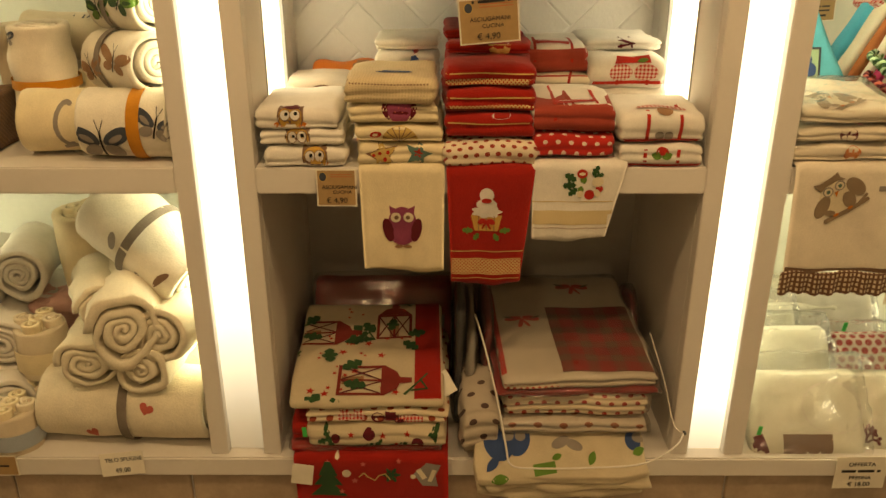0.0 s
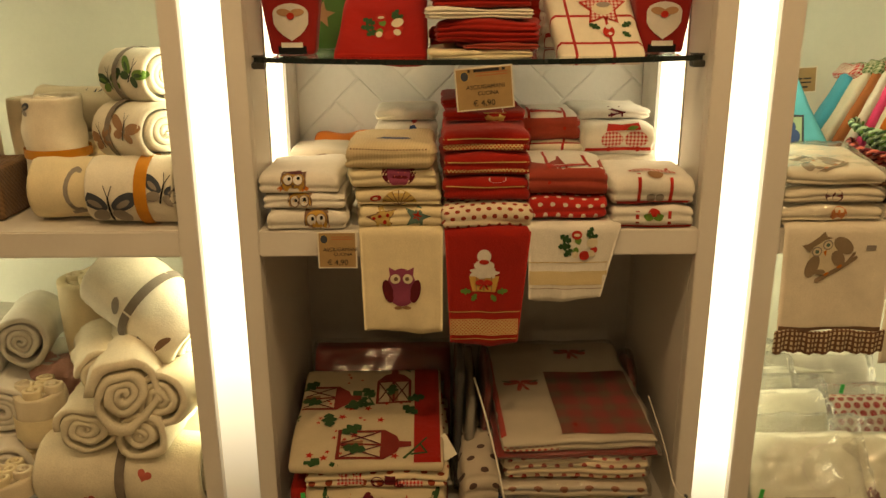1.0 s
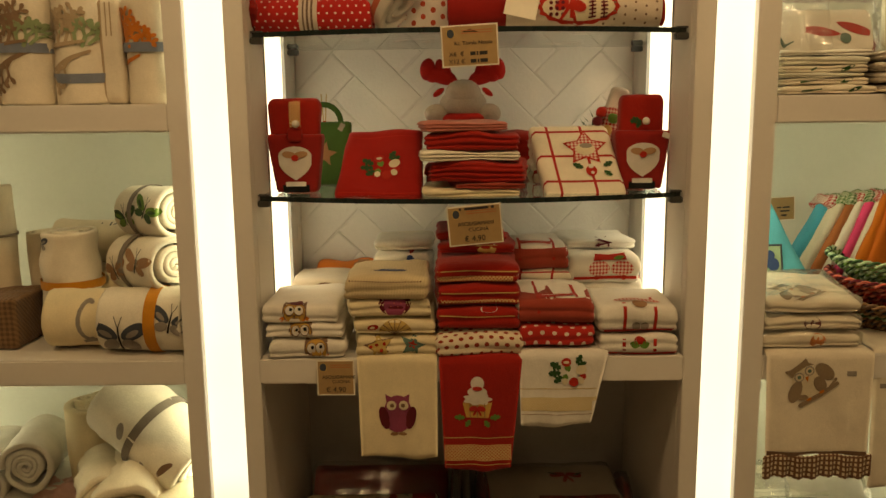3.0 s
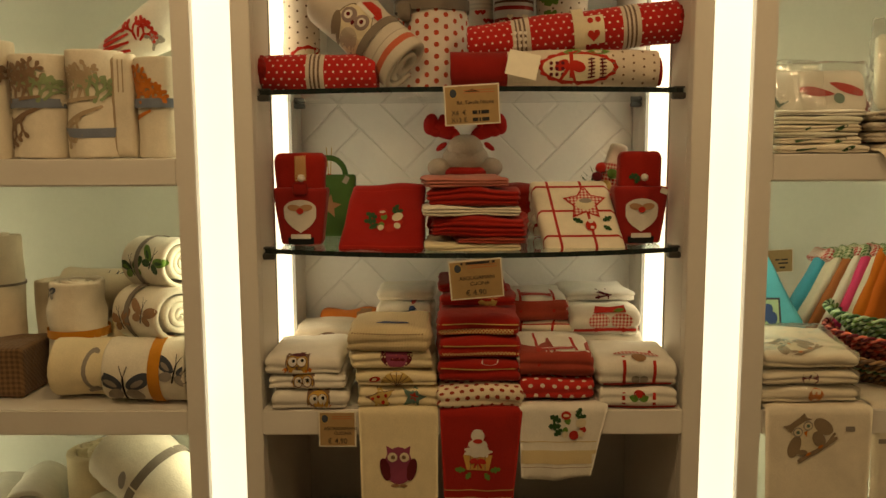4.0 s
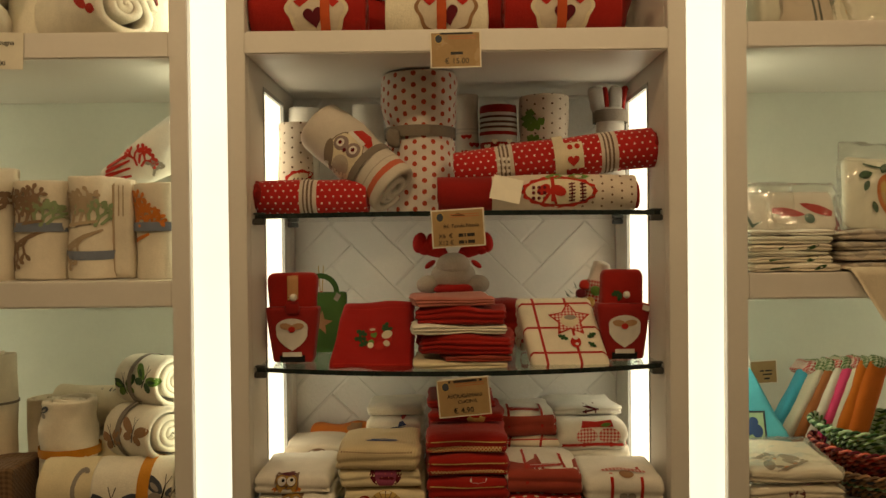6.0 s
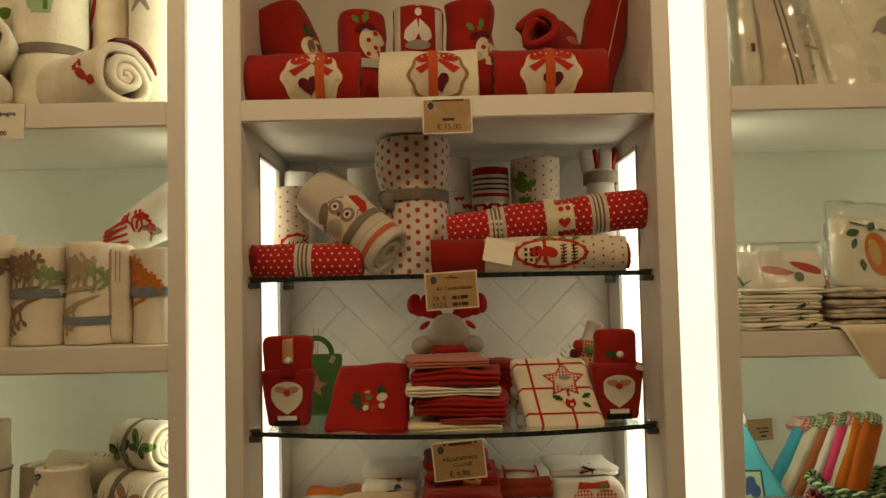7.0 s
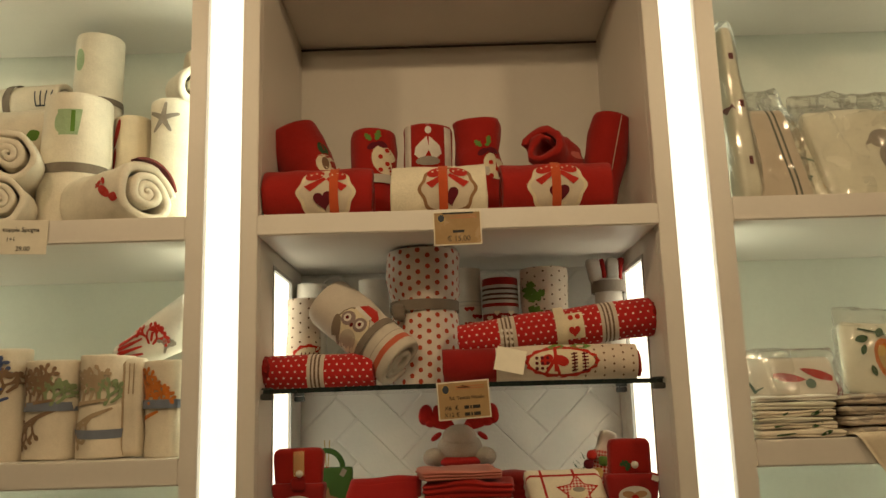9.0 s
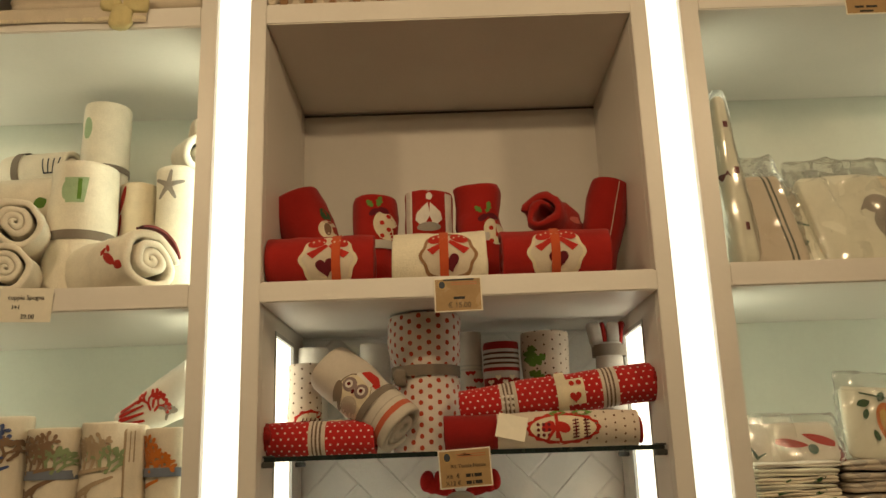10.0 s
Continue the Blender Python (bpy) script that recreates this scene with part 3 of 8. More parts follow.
FRONT, UP = (0, 1, 0), (0, 0, 1)
SLOPE = (0, 0.93, -0.37)


def folded(label, x, yf, z, w, d, h, mat, seed, rz=0.0, layers=1, group="folded towels", rx=0.0, name="folded_towel", deform=None, amp=0.003):
    """A folded towel with its rounded fold in front; x, yf, z: the middle of its lower front edge."""
    sag = deform

    def slump(x, y, z):
        if sag:
            x, y, z = sag(x, y, z)
        k = z / max(h, 1e-4)
        if layers < 2:
            crease = math.exp(-((k - 0.42 - 0.14 * math.sin(seed * 2.7 + x * 9)) / 0.10) ** 2)
            if y < -d / 2 + h * 0.6:
                y += 0.0042 * crease
            if abs(x) > w / 2 - 0.012:
                x -= math.copysign(0.0035 * crease, x)
        z += k * min(h, 0.05) * 0.16 * wob((x, y, 0), 11.0, seed + 2)
        y += 0.006 * wob((x, 0, z), 13.0, seed + 3) * (y < 0)
        x += 0.005 * wob((0, y, z), 16.0, seed + 5)
        x += (0.004 * math.sin(seed * 1.3) + 0.003 * math.sin(y * 40 + seed)) * k
        z -= k * (0.10 * h * (abs(x) / (w / 2)) ** 3 + 0.05 * h * (1 + math.sin(x * 45 + seed * 2.1)) * 0.5)
        y += 0.0025 * math.sin(x * 38 + seed * 1.9) * (0.4 + k)
        return x, y, z

    me = soft(w, d, h, (0.009, h * 0.36, h * 0.42), (26, 14, 12 if layers < 2 else layers * 5), amp, 12.0, seed, layers if layers > 1 else 0, 0.008, slump)
    at = pose(x, yf, z, rx, 0, rz) @ pose(0, d / 2, 0)
    return thing(name, label, "towel", at, me, mat, group)


def owlish(ob, cx, cz, s, body, wing, belly, toward=FRONT, y=0.0):
    """A plain round-bodied motif of ovals."""
    print_on(ob, "motif_body", [ell(cx, cz, 0.5 * s, 0.68 * s)], body, (0, y, 0), toward, UP)
    if wing:
        print_on(ob, "motif_side", [ell(cx - 0.46 * s, cz - 0.12 * s, 0.17 * s, 0.42 * s, 12), ell(cx + 0.46 * s, cz - 0.12 * s, 0.17 * s, 0.42 * s, -12)], wing, (0, y, 0), toward, UP, 0.0018)
    if belly:
        print_on(ob, "motif_belly", [ell(cx, cz - 0.2 * s, 0.3 * s, 0.36 * s)], belly, (0, y, 0), toward, UP, 0.0022)
    print_on(ob, "motif_round", [ell(cx - 0.21 * s, cz + 0.32 * s, 0.17 * s, 0.17 * s, 0, 14), ell(cx + 0.21 * s, cz + 0.32 * s, 0.17 * s, 0.17 * s, 0, 14)], T_CREAM, (0, y, 0), toward, UP, 0.0026)
    print_on(ob, "motif_centre", [ell(cx - 0.19 * s, cz + 0.32 * s, 0.075 * s, 0.075 * s, 0, 10), ell(cx + 0.19 * s, cz + 0.32 * s, 0.075 * s, 0.075 * s, 0, 10)], T_BROWN, (0, y, 0), toward, UP, 0.0032)


S1 = 1.107
# -- column of white towels with ochre motifs
for k, (z, h, w, dx) in enumerate(((S1, 0.042, 0.166, 0.002), (S1 + 0.042, 0.034, 0.170, -0.003), (S1 + 0.075, 0.042, 0.166, -0.006))):
    ob = folded("white terry towel with an ochre embroidered motif", -0.354 + dx, -0.004 + 0.003 * k, z, w, 0.225, h, WHITE_C, 11 + k, rz=(0.6, -0.8, 0.4)[k])
    mx, lean = (0.024, -0.004, -0.012)[k], (0, 0.86, -0.51)
    put = lambda nm, sh, mt, lf=0.0012: print_on(ob, nm, sh, mt, (mx, -0.1125, h * (0.50, 0.52, 0.62)[k]), lean, UP, lf)
    put("motif_wing", [ell(-0.026, -0.016, 0.012, 0.008, 35), ell(0.026, -0.016, 0.012, 0.008, -35)], T_ORANGE, 0.001)
    put("motif_outline", [ell(0, 0, 0.0255, 0.0245), [(-0.025, 0.006), (-0.023, 0.030), (-0.008, 0.020)], [(0.025, 0.006), (0.023, 0.030), (0.008, 0.020)]], T_BROWN, 0.0014)
    put("motif_face", [ell(0, 0, 0.0225, 0.0215)], T_OCHRE, 0.0020)
    put("motif_ring", [ell(-0.0095, 0.003, 0.0105, 0.0105, 0, 14), ell(0.0095, 0.003, 0.0105, 0.0105, 0, 14)], T_BROWN, 0.0024)
    put("motif_round", [ell(-0.0095, 0.003, 0.009, 0.009, 0, 14), ell(0.0095, 0.003, 0.009, 0.009, 0, 14)], T_WHITE, 0.0029)
    put("motif_centre", [ell(-0.007, 0.004, 0.0036, 0.0036, 0, 8), ell(0.011, 0.005, 0.0036, 0.0036, 0, 8)], T_BLACK, 0.0035)
    put("motif_beak", [[(-0.004, -0.006), (0.004, -0.006), (0.0, -0.014)]], T_BROWN, 0.0032)
    put("motif_body", [ell(0, -0.022, 0.012, 0.007)], (T_GREY, T_NAVY, T_GREY)[k], 0.0028)
    if k == 2:
        put("motif_hat", [ell(0.003, 0.020, 0.016, 0.006), rect(0.008, 0.027, 0.010, 0.007)], T_MAROON, 0.0034)
# the pile behind it
for k in range(3):
    ob = folded("beige waffle towel under others", -0.362, 0.28 + 0.004 * k, S1 + 0.036 * k, 0.15, 0.18, 0.036, LINEN_C, 21 + k, group="towels at the back")
print_on(ob, "motif_outline", [ell(0.012, 0.018, 0.026, 0.013)], T_BROWN, (0, 0, 0), FRONT, UP)
print_on(ob, "motif_round", [ell(-0.002, 0.018, 0.009, 0.009), ell(0.022, 0.018, 0.009, 0.009)], T_WHITE, (0, 0, 0), FRONT, UP, 0.002)
print_on(ob, "motif_centre", [ell(-0.002, 0.019, 0.0035, 0.0035), ell(0.022, 0.019, 0.0035, 0.0035)], T_BROWN, (0, 0, 0), FRONT, UP, 0.0028)
ob = folded("orange folded towel behind the white pile", -0.315, 0.475, S1, 0.18, 0.08, 0.124, cloth("orange_terry", (0.66, 0.19, 0.035), pile=0.6), 25, layers=3, group="towels at the back")
print_on(ob, "motif", [rect(0.035, 0.112, 0.04, 0.016)], T_TAN, (0, 0, 0), FRONT, UP)

# -- column of cream towels
for k, (z, h, x, w) in enumerate(((S1 + 0.004, 0.046, -0.160, 0.178), (S1 + 0.050, 0.037, -0.162, 0.176), (S1 + 0.087, 0.042, -0.172, 0.178))):
    ob = folded("cream cotton towel with a bright embroidered motif", x, -0.002, z, w, 0.26, h, CREAM_C, 31 + k)
    if k == 0:
        print_on(ob, "star_patch_edge", [star(-0.035, 0.022, 0.034, 0.45, 5, 100)], T_BROWN, (0, 0, 0), FRONT, UP)
        print_on(ob, "star_patch", [star(-0.035, 0.022, 0.030, 0.45, 5, 100)], T_GOLD, (0, 0, 0), FRONT, UP, 0.0018)
        print_on(ob, "star_spot", [ell(-0.04, 0.026, 0.004, 0.004, 0, 8), ell(-0.03, 0.014, 0.004, 0.004, 0, 8), ell(-0.024, 0.028, 0.0035, 0.0035, 0, 8), ell(-0.052, 0.022, 0.004, 0.003, 0, 8)], T_RED, (0, 0, 0), FRONT, UP, 0.0026)
        print_on(ob, "star_patch", [star(0.036, 0.024, 0.029, 0.45, 5, 75)], T_TEAL, (0, 0, 0), FRONT, UP, 0.0018)
        print_on(ob, "star_centre", [star(0.036, 0.026, 0.011, 0.5, 5, 75)], T_RED, (0, 0, 0), FRONT, UP, 0.0026)
    elif k == 1:
        print_on(ob, "shell_patch", [[(-0.032, 0.003), (0.036, 0.003)] + [(0.002 + 0.036 * math.cos(a), 0.004 + 0.03 * math.sin(a)) for a in (radians(d) for d in range(10, 175, 15))]], T_GOLD, (0, 0, 0), FRONT, UP)
        print_on(ob, "shell_rib", [limb(0.002, 0.004, 0.002 + 0.034 * math.cos(radians(d)), 0.004 + 0.028 * math.sin(radians(d)), 0.0012, 0.002, 3) for d in range(25, 170, 22)], T_BROWN, (0, 0, 0), FRONT, UP, 0.002)
        print_on(ob, "shell_side", [ell(-0.045, 0.018, 0.012, 0.006, 10)], T_RED, (0, 0, 0), FRONT, UP)
    else:
        print_on(ob, "motif_side", [ell(0.012, h * 0.52, 0.034, 0.026)], T_MAROON, (0, -0.1, 0), (0, 0.95, -0.3), UP)
        print_on(ob, "motif_belly", [ell(0.012, h * 0.50, 0.023, 0.027)], T_PLUM, (0, -0.1, 0), (0, 0.95, -0.3), UP, 0.002)
        print_on(ob, "motif_speck", [ell(0.004 + 0.007 * q, h * 0.4 + 0.006 * (q % 2), 0.0012, 0.0012, 0, 6) for q in range(4)], T_ROSE, (0, -0.1, 0), (0, 0.95, -0.3), UP, 0.003)
ob = folded("beige waffle towel with a dark stitched line", -0.182, -0.012, S1 + 0.127, 0.180, 0.20, 0.053, WAFFLE_C, 35, rz=-1.0)
print_on(ob, "stitched_line", [rect(-0.078 + 0.0062 * k, 0.041, 0.0032, 0.0026) for k in range(26)], T_BROWN, (0, 0, 0), FRONT, UP)
print_on(ob, "boat_patch", [ell(0.01, 0.0, 0.036, 0.006), limb(-0.01, 0.006, 0.02, 0.014, 0.006, 0.004), ell(0.03, 0.004, 0.016, 0.004)], T_BLUE, (0, -0.05, 0.06), (0, 0.5, -0.86), (0, 0.86, 0.5))
for k in range(3):
    ob = folded("ivory towel with a small sailing motif", -0.165 + 0.004 * k, 0.215 + 0.035 * k, S1 + 0.057 * k, 0.160 - 0.008 * k, 0.2, 0.056 + 0.002 * k, IVORY_C, 36 + k, group="towels at the back")
    if k:
        print_on(ob, "boat_patch", [ell(0.01, 0.036, 0.024, 0.006), [(0.008, 0.042), (0.028, 0.046), (0.012, 0.062)]], T_BLUE, (0, 0, 0), FRONT, UP)
        print_on(ob, "boat_flag", [[(0.014, 0.055), (0.032, 0.059), (0.014, 0.062)]], T_RED, (0, 0, 0), FRONT, UP, 0.002)
ob = folded("ivory towel with a small sailing motif", -0.158, 0.33, S1 + 0.173, 0.148, 0.16, 0.028, IVORY_C, 39, group="towels at the back")

# -- column of red towels
ob = folded("cream towel with brown-red polka dots", 0.021, -0.012, S1 + 0.003, 0.186, 0.26, 0.056, POLKA_T, 41, rz=2.5)
zz = S1 + 0.060
for k, h in enumerate((0.050, 0.048, 0.044)):
    ob = folded("red terry towel with a gold woven border", 0.018 - 0.002 * k, -0.006 + 0.006 * k, zz, 0.178, 0.26, h, RED_C, 42 + k, rz=(-1, 1.2, -0.6)[k])
    zz += h
    print_on(ob, "gold_line", [rect(0, h * 0.62, 0.168, 0.0022)], T_GOLD, (0, 0, 0), FRONT, UP)
    if k:
        print_on(ob, "gold_border", [rect(0, h * 0.26, 0.168, 0.011 if k == 2 else 0.006)], NET_GOLD, (0, 0, 0), FRONT, UP)
    else:
        print_on(ob, "pale_patch", [ell(0.02, h * 0.9, 0.018, 0.006)], T_WHITE, (0, 0, 0), FRONT, UP)
for k in range(2):
    ob = folded("red towel with a cupcake motif at the back of the pile", 0.02 - 0.012 * k, 0.11 + 0.06 * k, zz + 0.001 + k * 0.020, 0.172 - 0.01 * k, 0.2, 0.022, RED_C, 46 + k, layers=1, group="towels at the back")
    if k == 0:
        print_on(ob, "cup_patch", [[(0.0, 0.002), (0.036, 0.002), (0.042, 0.018), (-0.006, 0.018)]], T_GOLD, (0, 0, 0), FRONT, UP)
        print_on(ob, "icing_patch", [ell(0.018, 0.021, 0.02, 0.006)], T_WHITE, (0, 0, 0), FRONT, UP, 0.002)

# -- column of red and white towels
ob = folded("red towel with white polka dots", 0.181, -0.004, S1 + 0.020, 0.166, 0.27, 0.052, POLKA_R, 51, rz=0.8)


def two_tone(label, x, yf, z, w, d, h, seed, split, group="folded towels"):
    ob = folded(label, x, yf, z, w, d, h, WHITE_C, seed, group=group)
    print_on(ob, "red_border", [rect(0, split * h / 2 + 0.001, w - 0.012, split * h)], BRICK_C, (0, 0, 0), FRONT, UP, 0.002, 0.006)
    print_on(ob, "red_stripe", [rect(-w * 0.22, h * 0.5, 0.006, h), rect(w * 0.26, h * 0.5, 0.006, h)], T_RED, (0, 0, 0), FRONT, UP, 0.0018)
    print_on(ob, "red_stripe", [rect(-w * 0.22, 0.0, 0.006, 0.1), rect(w * 0.26, 0.0, 0.006, 0.1)], T_RED, (0, -d / 2 + 0.06, h), (0, 0, -1), (0, 1, 0), 0.0018)
    print_on(ob, "bow_patch", [[(-0.038, 0.013), (0.042, 0.013), (0.036, -0.012), (-0.032, -0.012)]], T_RED, (0, -d / 2 + 0.03, h), (0, 0.45, -0.9), (0, 0.9, 0.45), 0.0018)
    print_on(ob, "bow_inset", [rect(0.002, 0.004, 0.060, 0.0035, 2)], T_WHITE, (0, -d / 2 + 0.03, h), (0, 0.45, -0.9), (0, 0.9, 0.45), 0.0026)
    return ob


two_tone("white towel with a dull red border and red stripes", 0.180, -0.002, S1 + 0.072, 0.168, 0.2, 0.058, 52, 0.9)
for k in range(2):
    folded("white cotton towel with dark specks", 0.165, 0.205, S1 + 0.055 * k, 0.16, 0.22, 0.054, SPECK_W, 53 + k, group="towels at the back")
folded("white towel with red lines", 0.162, 0.205, S1 + 0.110, 0.162, 0.22, 0.036, CHECK_C, 55, group="towels at the back")
two_tone("white towel with a dull red border and red stripes", 0.156, 0.200, S1 + 0.146, 0.165, 0.2, 0.062, 56, 0.8, "towels at the back")

# -- column of white towels with red lines
for k, (z, h) in enumerate(((S1, 0.050), (S1 + 0.050, 0.062))):
    ob = folded("white towel with red woven lines and an embroidered motif", 0.354, -0.002, z, 0.172, 0.2, h, WHITE_C, 61 + k, rz=(0.5, -0.7)[k])
    print_on(ob, "red_line", [rect(-0.03, h * 0.5, 0.007, h), rect(0.034, h * 0.5, 0.007, h), rect(0, 0.005, 0.164, 0.007)], T_RED, (0, 0, 0), FRONT, UP)
    if k == 0:
        print_on(ob, "leaf_patch", [leaf(0.002, 0.022, 0.022, 0.016, 20), leaf(0.002, 0.022, 0.022, 0.016, 160)], T_LEAF, (0, 0, 0), FRONT, UP, 0.002)
        print_on(ob, "berry_patch", [ell(0.002, 0.034, 0.012, 0.008)], T_RED, (0, 0, 0), FRONT, UP, 0.0026)
    else:
        print_on(ob, "oval_patch", [ell(-0.006, 0.016, 0.009, 0.009), ell(0.012, 0.016, 0.009, 0.009)], T_GREY, (0, 0, 0), FRONT, UP, 0.002)
        print_on(ob, "bow_patch", [ell(-0.02, 0.004, 0.03, 0.009, 6), ell(0.024, 0.0, 0.025, 0.009, -8)], GINGHAM_C, (0, -0.065, h), (0, 0.5, -0.86), (0, 0.86, 0.5), 0.002)
        print_on(ob, "oval_patch", [ell(0.002, -0.014, 0.016, 0.013)], T_TAN, (0, -0.07, h), (0, 0.6, -0.8), (0, 0.8, 0.6), 0.0024)
for k, (z, h, yf, dx) in enumerate(((S1, 0.06, 0.21, -0.01), (S1 + 0.06, 0.06, 0.215, -0.012), (S1 + 0.11, 0.074, 0.205, -0.026), (S1 + 0.183, 0.026, 0.26, -0.03))):
    ob = folded("white towel with red woven lines at the back", 0.345 + dx, yf, z, 0.172, 0.17, h, WHITE_C, 65 + k, rz=(0, 1, 3, 3)[k], group="towels at the back")
    if k == 2:
        print_on(ob, "red_line", [rect(-0.02, h * 0.3, 0.007, h * 0.6), rect(0.046, h * 0.3, 0.007, h * 0.6), rect(0, 0.016, 0.164, 0.007)], T_RED, (0, 0, 0), FRONT, UP)
        print_on(ob, "bow_patch", [ell(-0.014, 0.038, 0.026, 0.018), ell(0.04, 0.038, 0.026, 0.018)], GINGHAM_C, (0, 0, 0), FRONT, UP, 0.0022)
        print_on(ob, "cap_patch", [[(-0.028, 0.056), (0.05, 0.058), (0.047, 0.072), (0.01, 0.068), (-0.022, 0.070)]], T_RED, (0, 0, 0), FRONT, UP, 0.0028)
        print_on(ob, "leaf_patch", [leaf(0.02, 0.06, 0.026, 0.008, 10)], T_LEAF, (0, 0, 0), FRONT, UP, 0.0034)
    if k == 3:
        print_on(ob, "motif", [rect(0.01, 0.013, 0.04, 0.004, 10), rect(0.01, 0.02, 0.04, 0.004, -12), rect(-0.002, 0.016, 0.004, 0.018), rect(0.022, 0.016, 0.004, 0.018)], T_MAROON, (0, 0, 0), FRONT, UP)


# -- the three towels that hang over the shelf's edge
def hanging(label, x0, x1, xb0, xb1, ztop, zbot, mat, seed, th=0.007, y0=-0.004, group="hanging towels", wave=0.003):
    """A towel that lies on a board and hangs down over its front edge; the lower hem may be narrower."""
    w, drop, lie, rc = x1 - x0, ztop - zbot, 0.16, 0.012
    nu, nv = 24, 40
    total = lie + drop
    verts, uv, faces = [], [], []
    rows = []
    for side in (0, 1):
        for j in range(nv + 1):
            s = total * j / nv
            for i in range(nu + 1):
                u = i / nu
                if s < lie - rc:
                    y, z, ny, nz = y0 + rc + (lie - rc - s), ztop, 0, 1
                elif s < lie + rc:
                    a = (s - lie + rc) / (2 * rc) * math.pi / 2
                    y, z, ny, nz = y0 + rc - rc * math.sin(a), ztop - rc + rc * math.cos(a), -math.sin(a), math.cos(a)
                else:
                    y, z, ny, nz = y0, ztop - rc - (s - lie - rc), -1, 0
                f = max(0.0, (s - lie) / drop)
                xa, xb = x0 + (xb0 - x0) * f, x1 + (xb1 - x1) * f
                x = xa + (xb - xa) * u
                wv = wave * f * (math.sin(u * 9 + seed) + 0.6 * math.sin(u * 17 + 2 * seed)) + 0.0015 * wob((x, y, z), 14, seed)
                e = th * (0.5 if side else 0.0)
                edge = min(1.0, min(u, 1 - u) * 20, (nv - j) * 0.6 + 0.25)
                off = (th / 2 * (1 if side == 0 else -1)) * edge + wv
                hem = (0.004 * math.sin(u * 5 + seed)) * f if j == nv else 0
                verts.append((x, y + ny * off, z + nz * off * (1 if nz > 0.5 else 1) + hem))
                uv.append((u * w, (1 - j / nv) * total))
        rows.append((nv + 1) * (nu + 1) * side)
    k = nu + 1
    for side in (0, 1):
        o = rows[side]
        for j in range(nv):
            for i in range(nu):
                f = (o + j * k + i, o + (j + 1) * k + i, o + (j + 1) * k + i + 1, o + j * k + i + 1)
                faces.append(f if side == 0 else f[::-1])
    b = rows[1]
    for j in range(nv):
        faces.append((j * k, b + j * k, b + (j + 1) * k, (j + 1) * k))
        faces.append((j * k + nu, (j + 1) * k + nu, b + (j + 1) * k + nu, b + j * k + nu))
    for i in range(nu):
        faces.append((nv * k + i, b + nv * k + i, b + nv * k + i + 1, nv * k + i + 1))
        faces.append((i, i + 1, b + i + 1, b + i))
    return thing("hanging_towel", label, "towel", pose(0, 0, 0), to_mesh("hanging_towel", verts, faces, uv), mat, group)


def along(ob, name, polys, mat, cx, cz, lift=0.0012):
    return print_on(ob, name, polys, mat, (cx, 0, cz), FRONT, UP, lift)


HA = hanging("cream muslin towel with a plum motif hanging over the shelf", -0.243, -0.072, -0.238, -0.074, S1 + 0.005, 0.886, CREAM_C, 1.0)
owlish(HA, -0.158, 0.985, 0.062, T_PLUM, T_MAROON, T_PLUM)
along(HA, "motif_tip", [[(-0.024, 0.03), (-0.026, 0.048), (-0.008, 0.038)], [(0.024, 0.03), (0.026, 0.048), (0.008, 0.038)]], T_PLUM, -0.158, 0.982)
along(HA, "motif_foot", [ell(-0.008, -0.046, 0.009, 0.004), ell(0.01, -0.046, 0.009, 0.004)], T_TAN, -0.158, 0.986)
folded("pale folded hem behind the cream hanging towel", -0.12, -0.002, 0.877, 0.06, 0.004, 0.03, CREAM_C, 71, name="towel_corner").matrix_basis = pose(-0.115, 0.008, 0.878, 0, 0, 0)
HB = hanging("red terry towel with a cupcake motif and gold lattice border", -0.069, 0.108, -0.058, 0.084, S1 + 0.004, 0.860, RED_C, 2.0, 0.009, -0.012)
along(HB, "gold_line", [rect(0, 0, 0.150, 0.002)], T_GOLD, 0.014, 0.934)
along(HB, "gold_lattice", [rect(0, 0, 0.142, 0.036)], NET_GOLD, 0.013, 0.900)
along(HB, "gold_line", [rect(0, 0, 0.138, 0.0016)], T_GOLD, 0.013, 0.873)
larger = lambda polys: [[(x * 1.3, y * 1.3) for x, y in p] for p in polys]
along(HB, "cup", larger([[(-0.018, -0.016), (0.018, -0.016), (0.024, 0.010), (-0.024, 0.010)]]), thread("amber_thread", (0.68, 0.40, 0.10)), 0.012, 1.000)
along(HB, "cup_rib", larger([rect(-0.012, -0.003, 0.0015, 0.024), rect(0.0, -0.003, 0.0015, 0.024), rect(0.012, -0.003, 0.0015, 0.024)]), T_TAN, 0.012, 1.000, 0.0018)
along(HB, "icing", larger([wavy(0, 0.016, 0.022, 0.010, 7, 0.12), ell(0, 0.028, 0.016, 0.009), ell(0, 0.043, 0.011, 0.0115)]), T_WHITE, 0.012, 1.000, 0.002)
along(HB, "bow", larger([ell(-0.007, 0.0, 0.007, 0.0045, 20), ell(0.007, 0.0, 0.007, 0.0045, -20), limb(0, 0, -0.006, -0.011, 0.004, 0.003), limb(0, 0, 0.006, -0.011, 0.004, 0.003)]), T_RED, 0.012, 1.000, 0.003)
along(HB, "small_bow", larger([ell(0, 0.034, 0.008, 0.004)]), T_RED, 0.012, 1.000, 0.003)
along(HB, "holly", larger([leaf(-0.02, -0.016, 0.018, 0.010, 175, 3), leaf(0.02, -0.016, 0.018, 0.010, 5, 3), leaf(-0.012, -0.020, 0.014, 0.009, 240, 3), leaf(0.012, -0.020, 0.014, 0.009, 300, 3)]), T_LEAF, 0.012, 1.000)
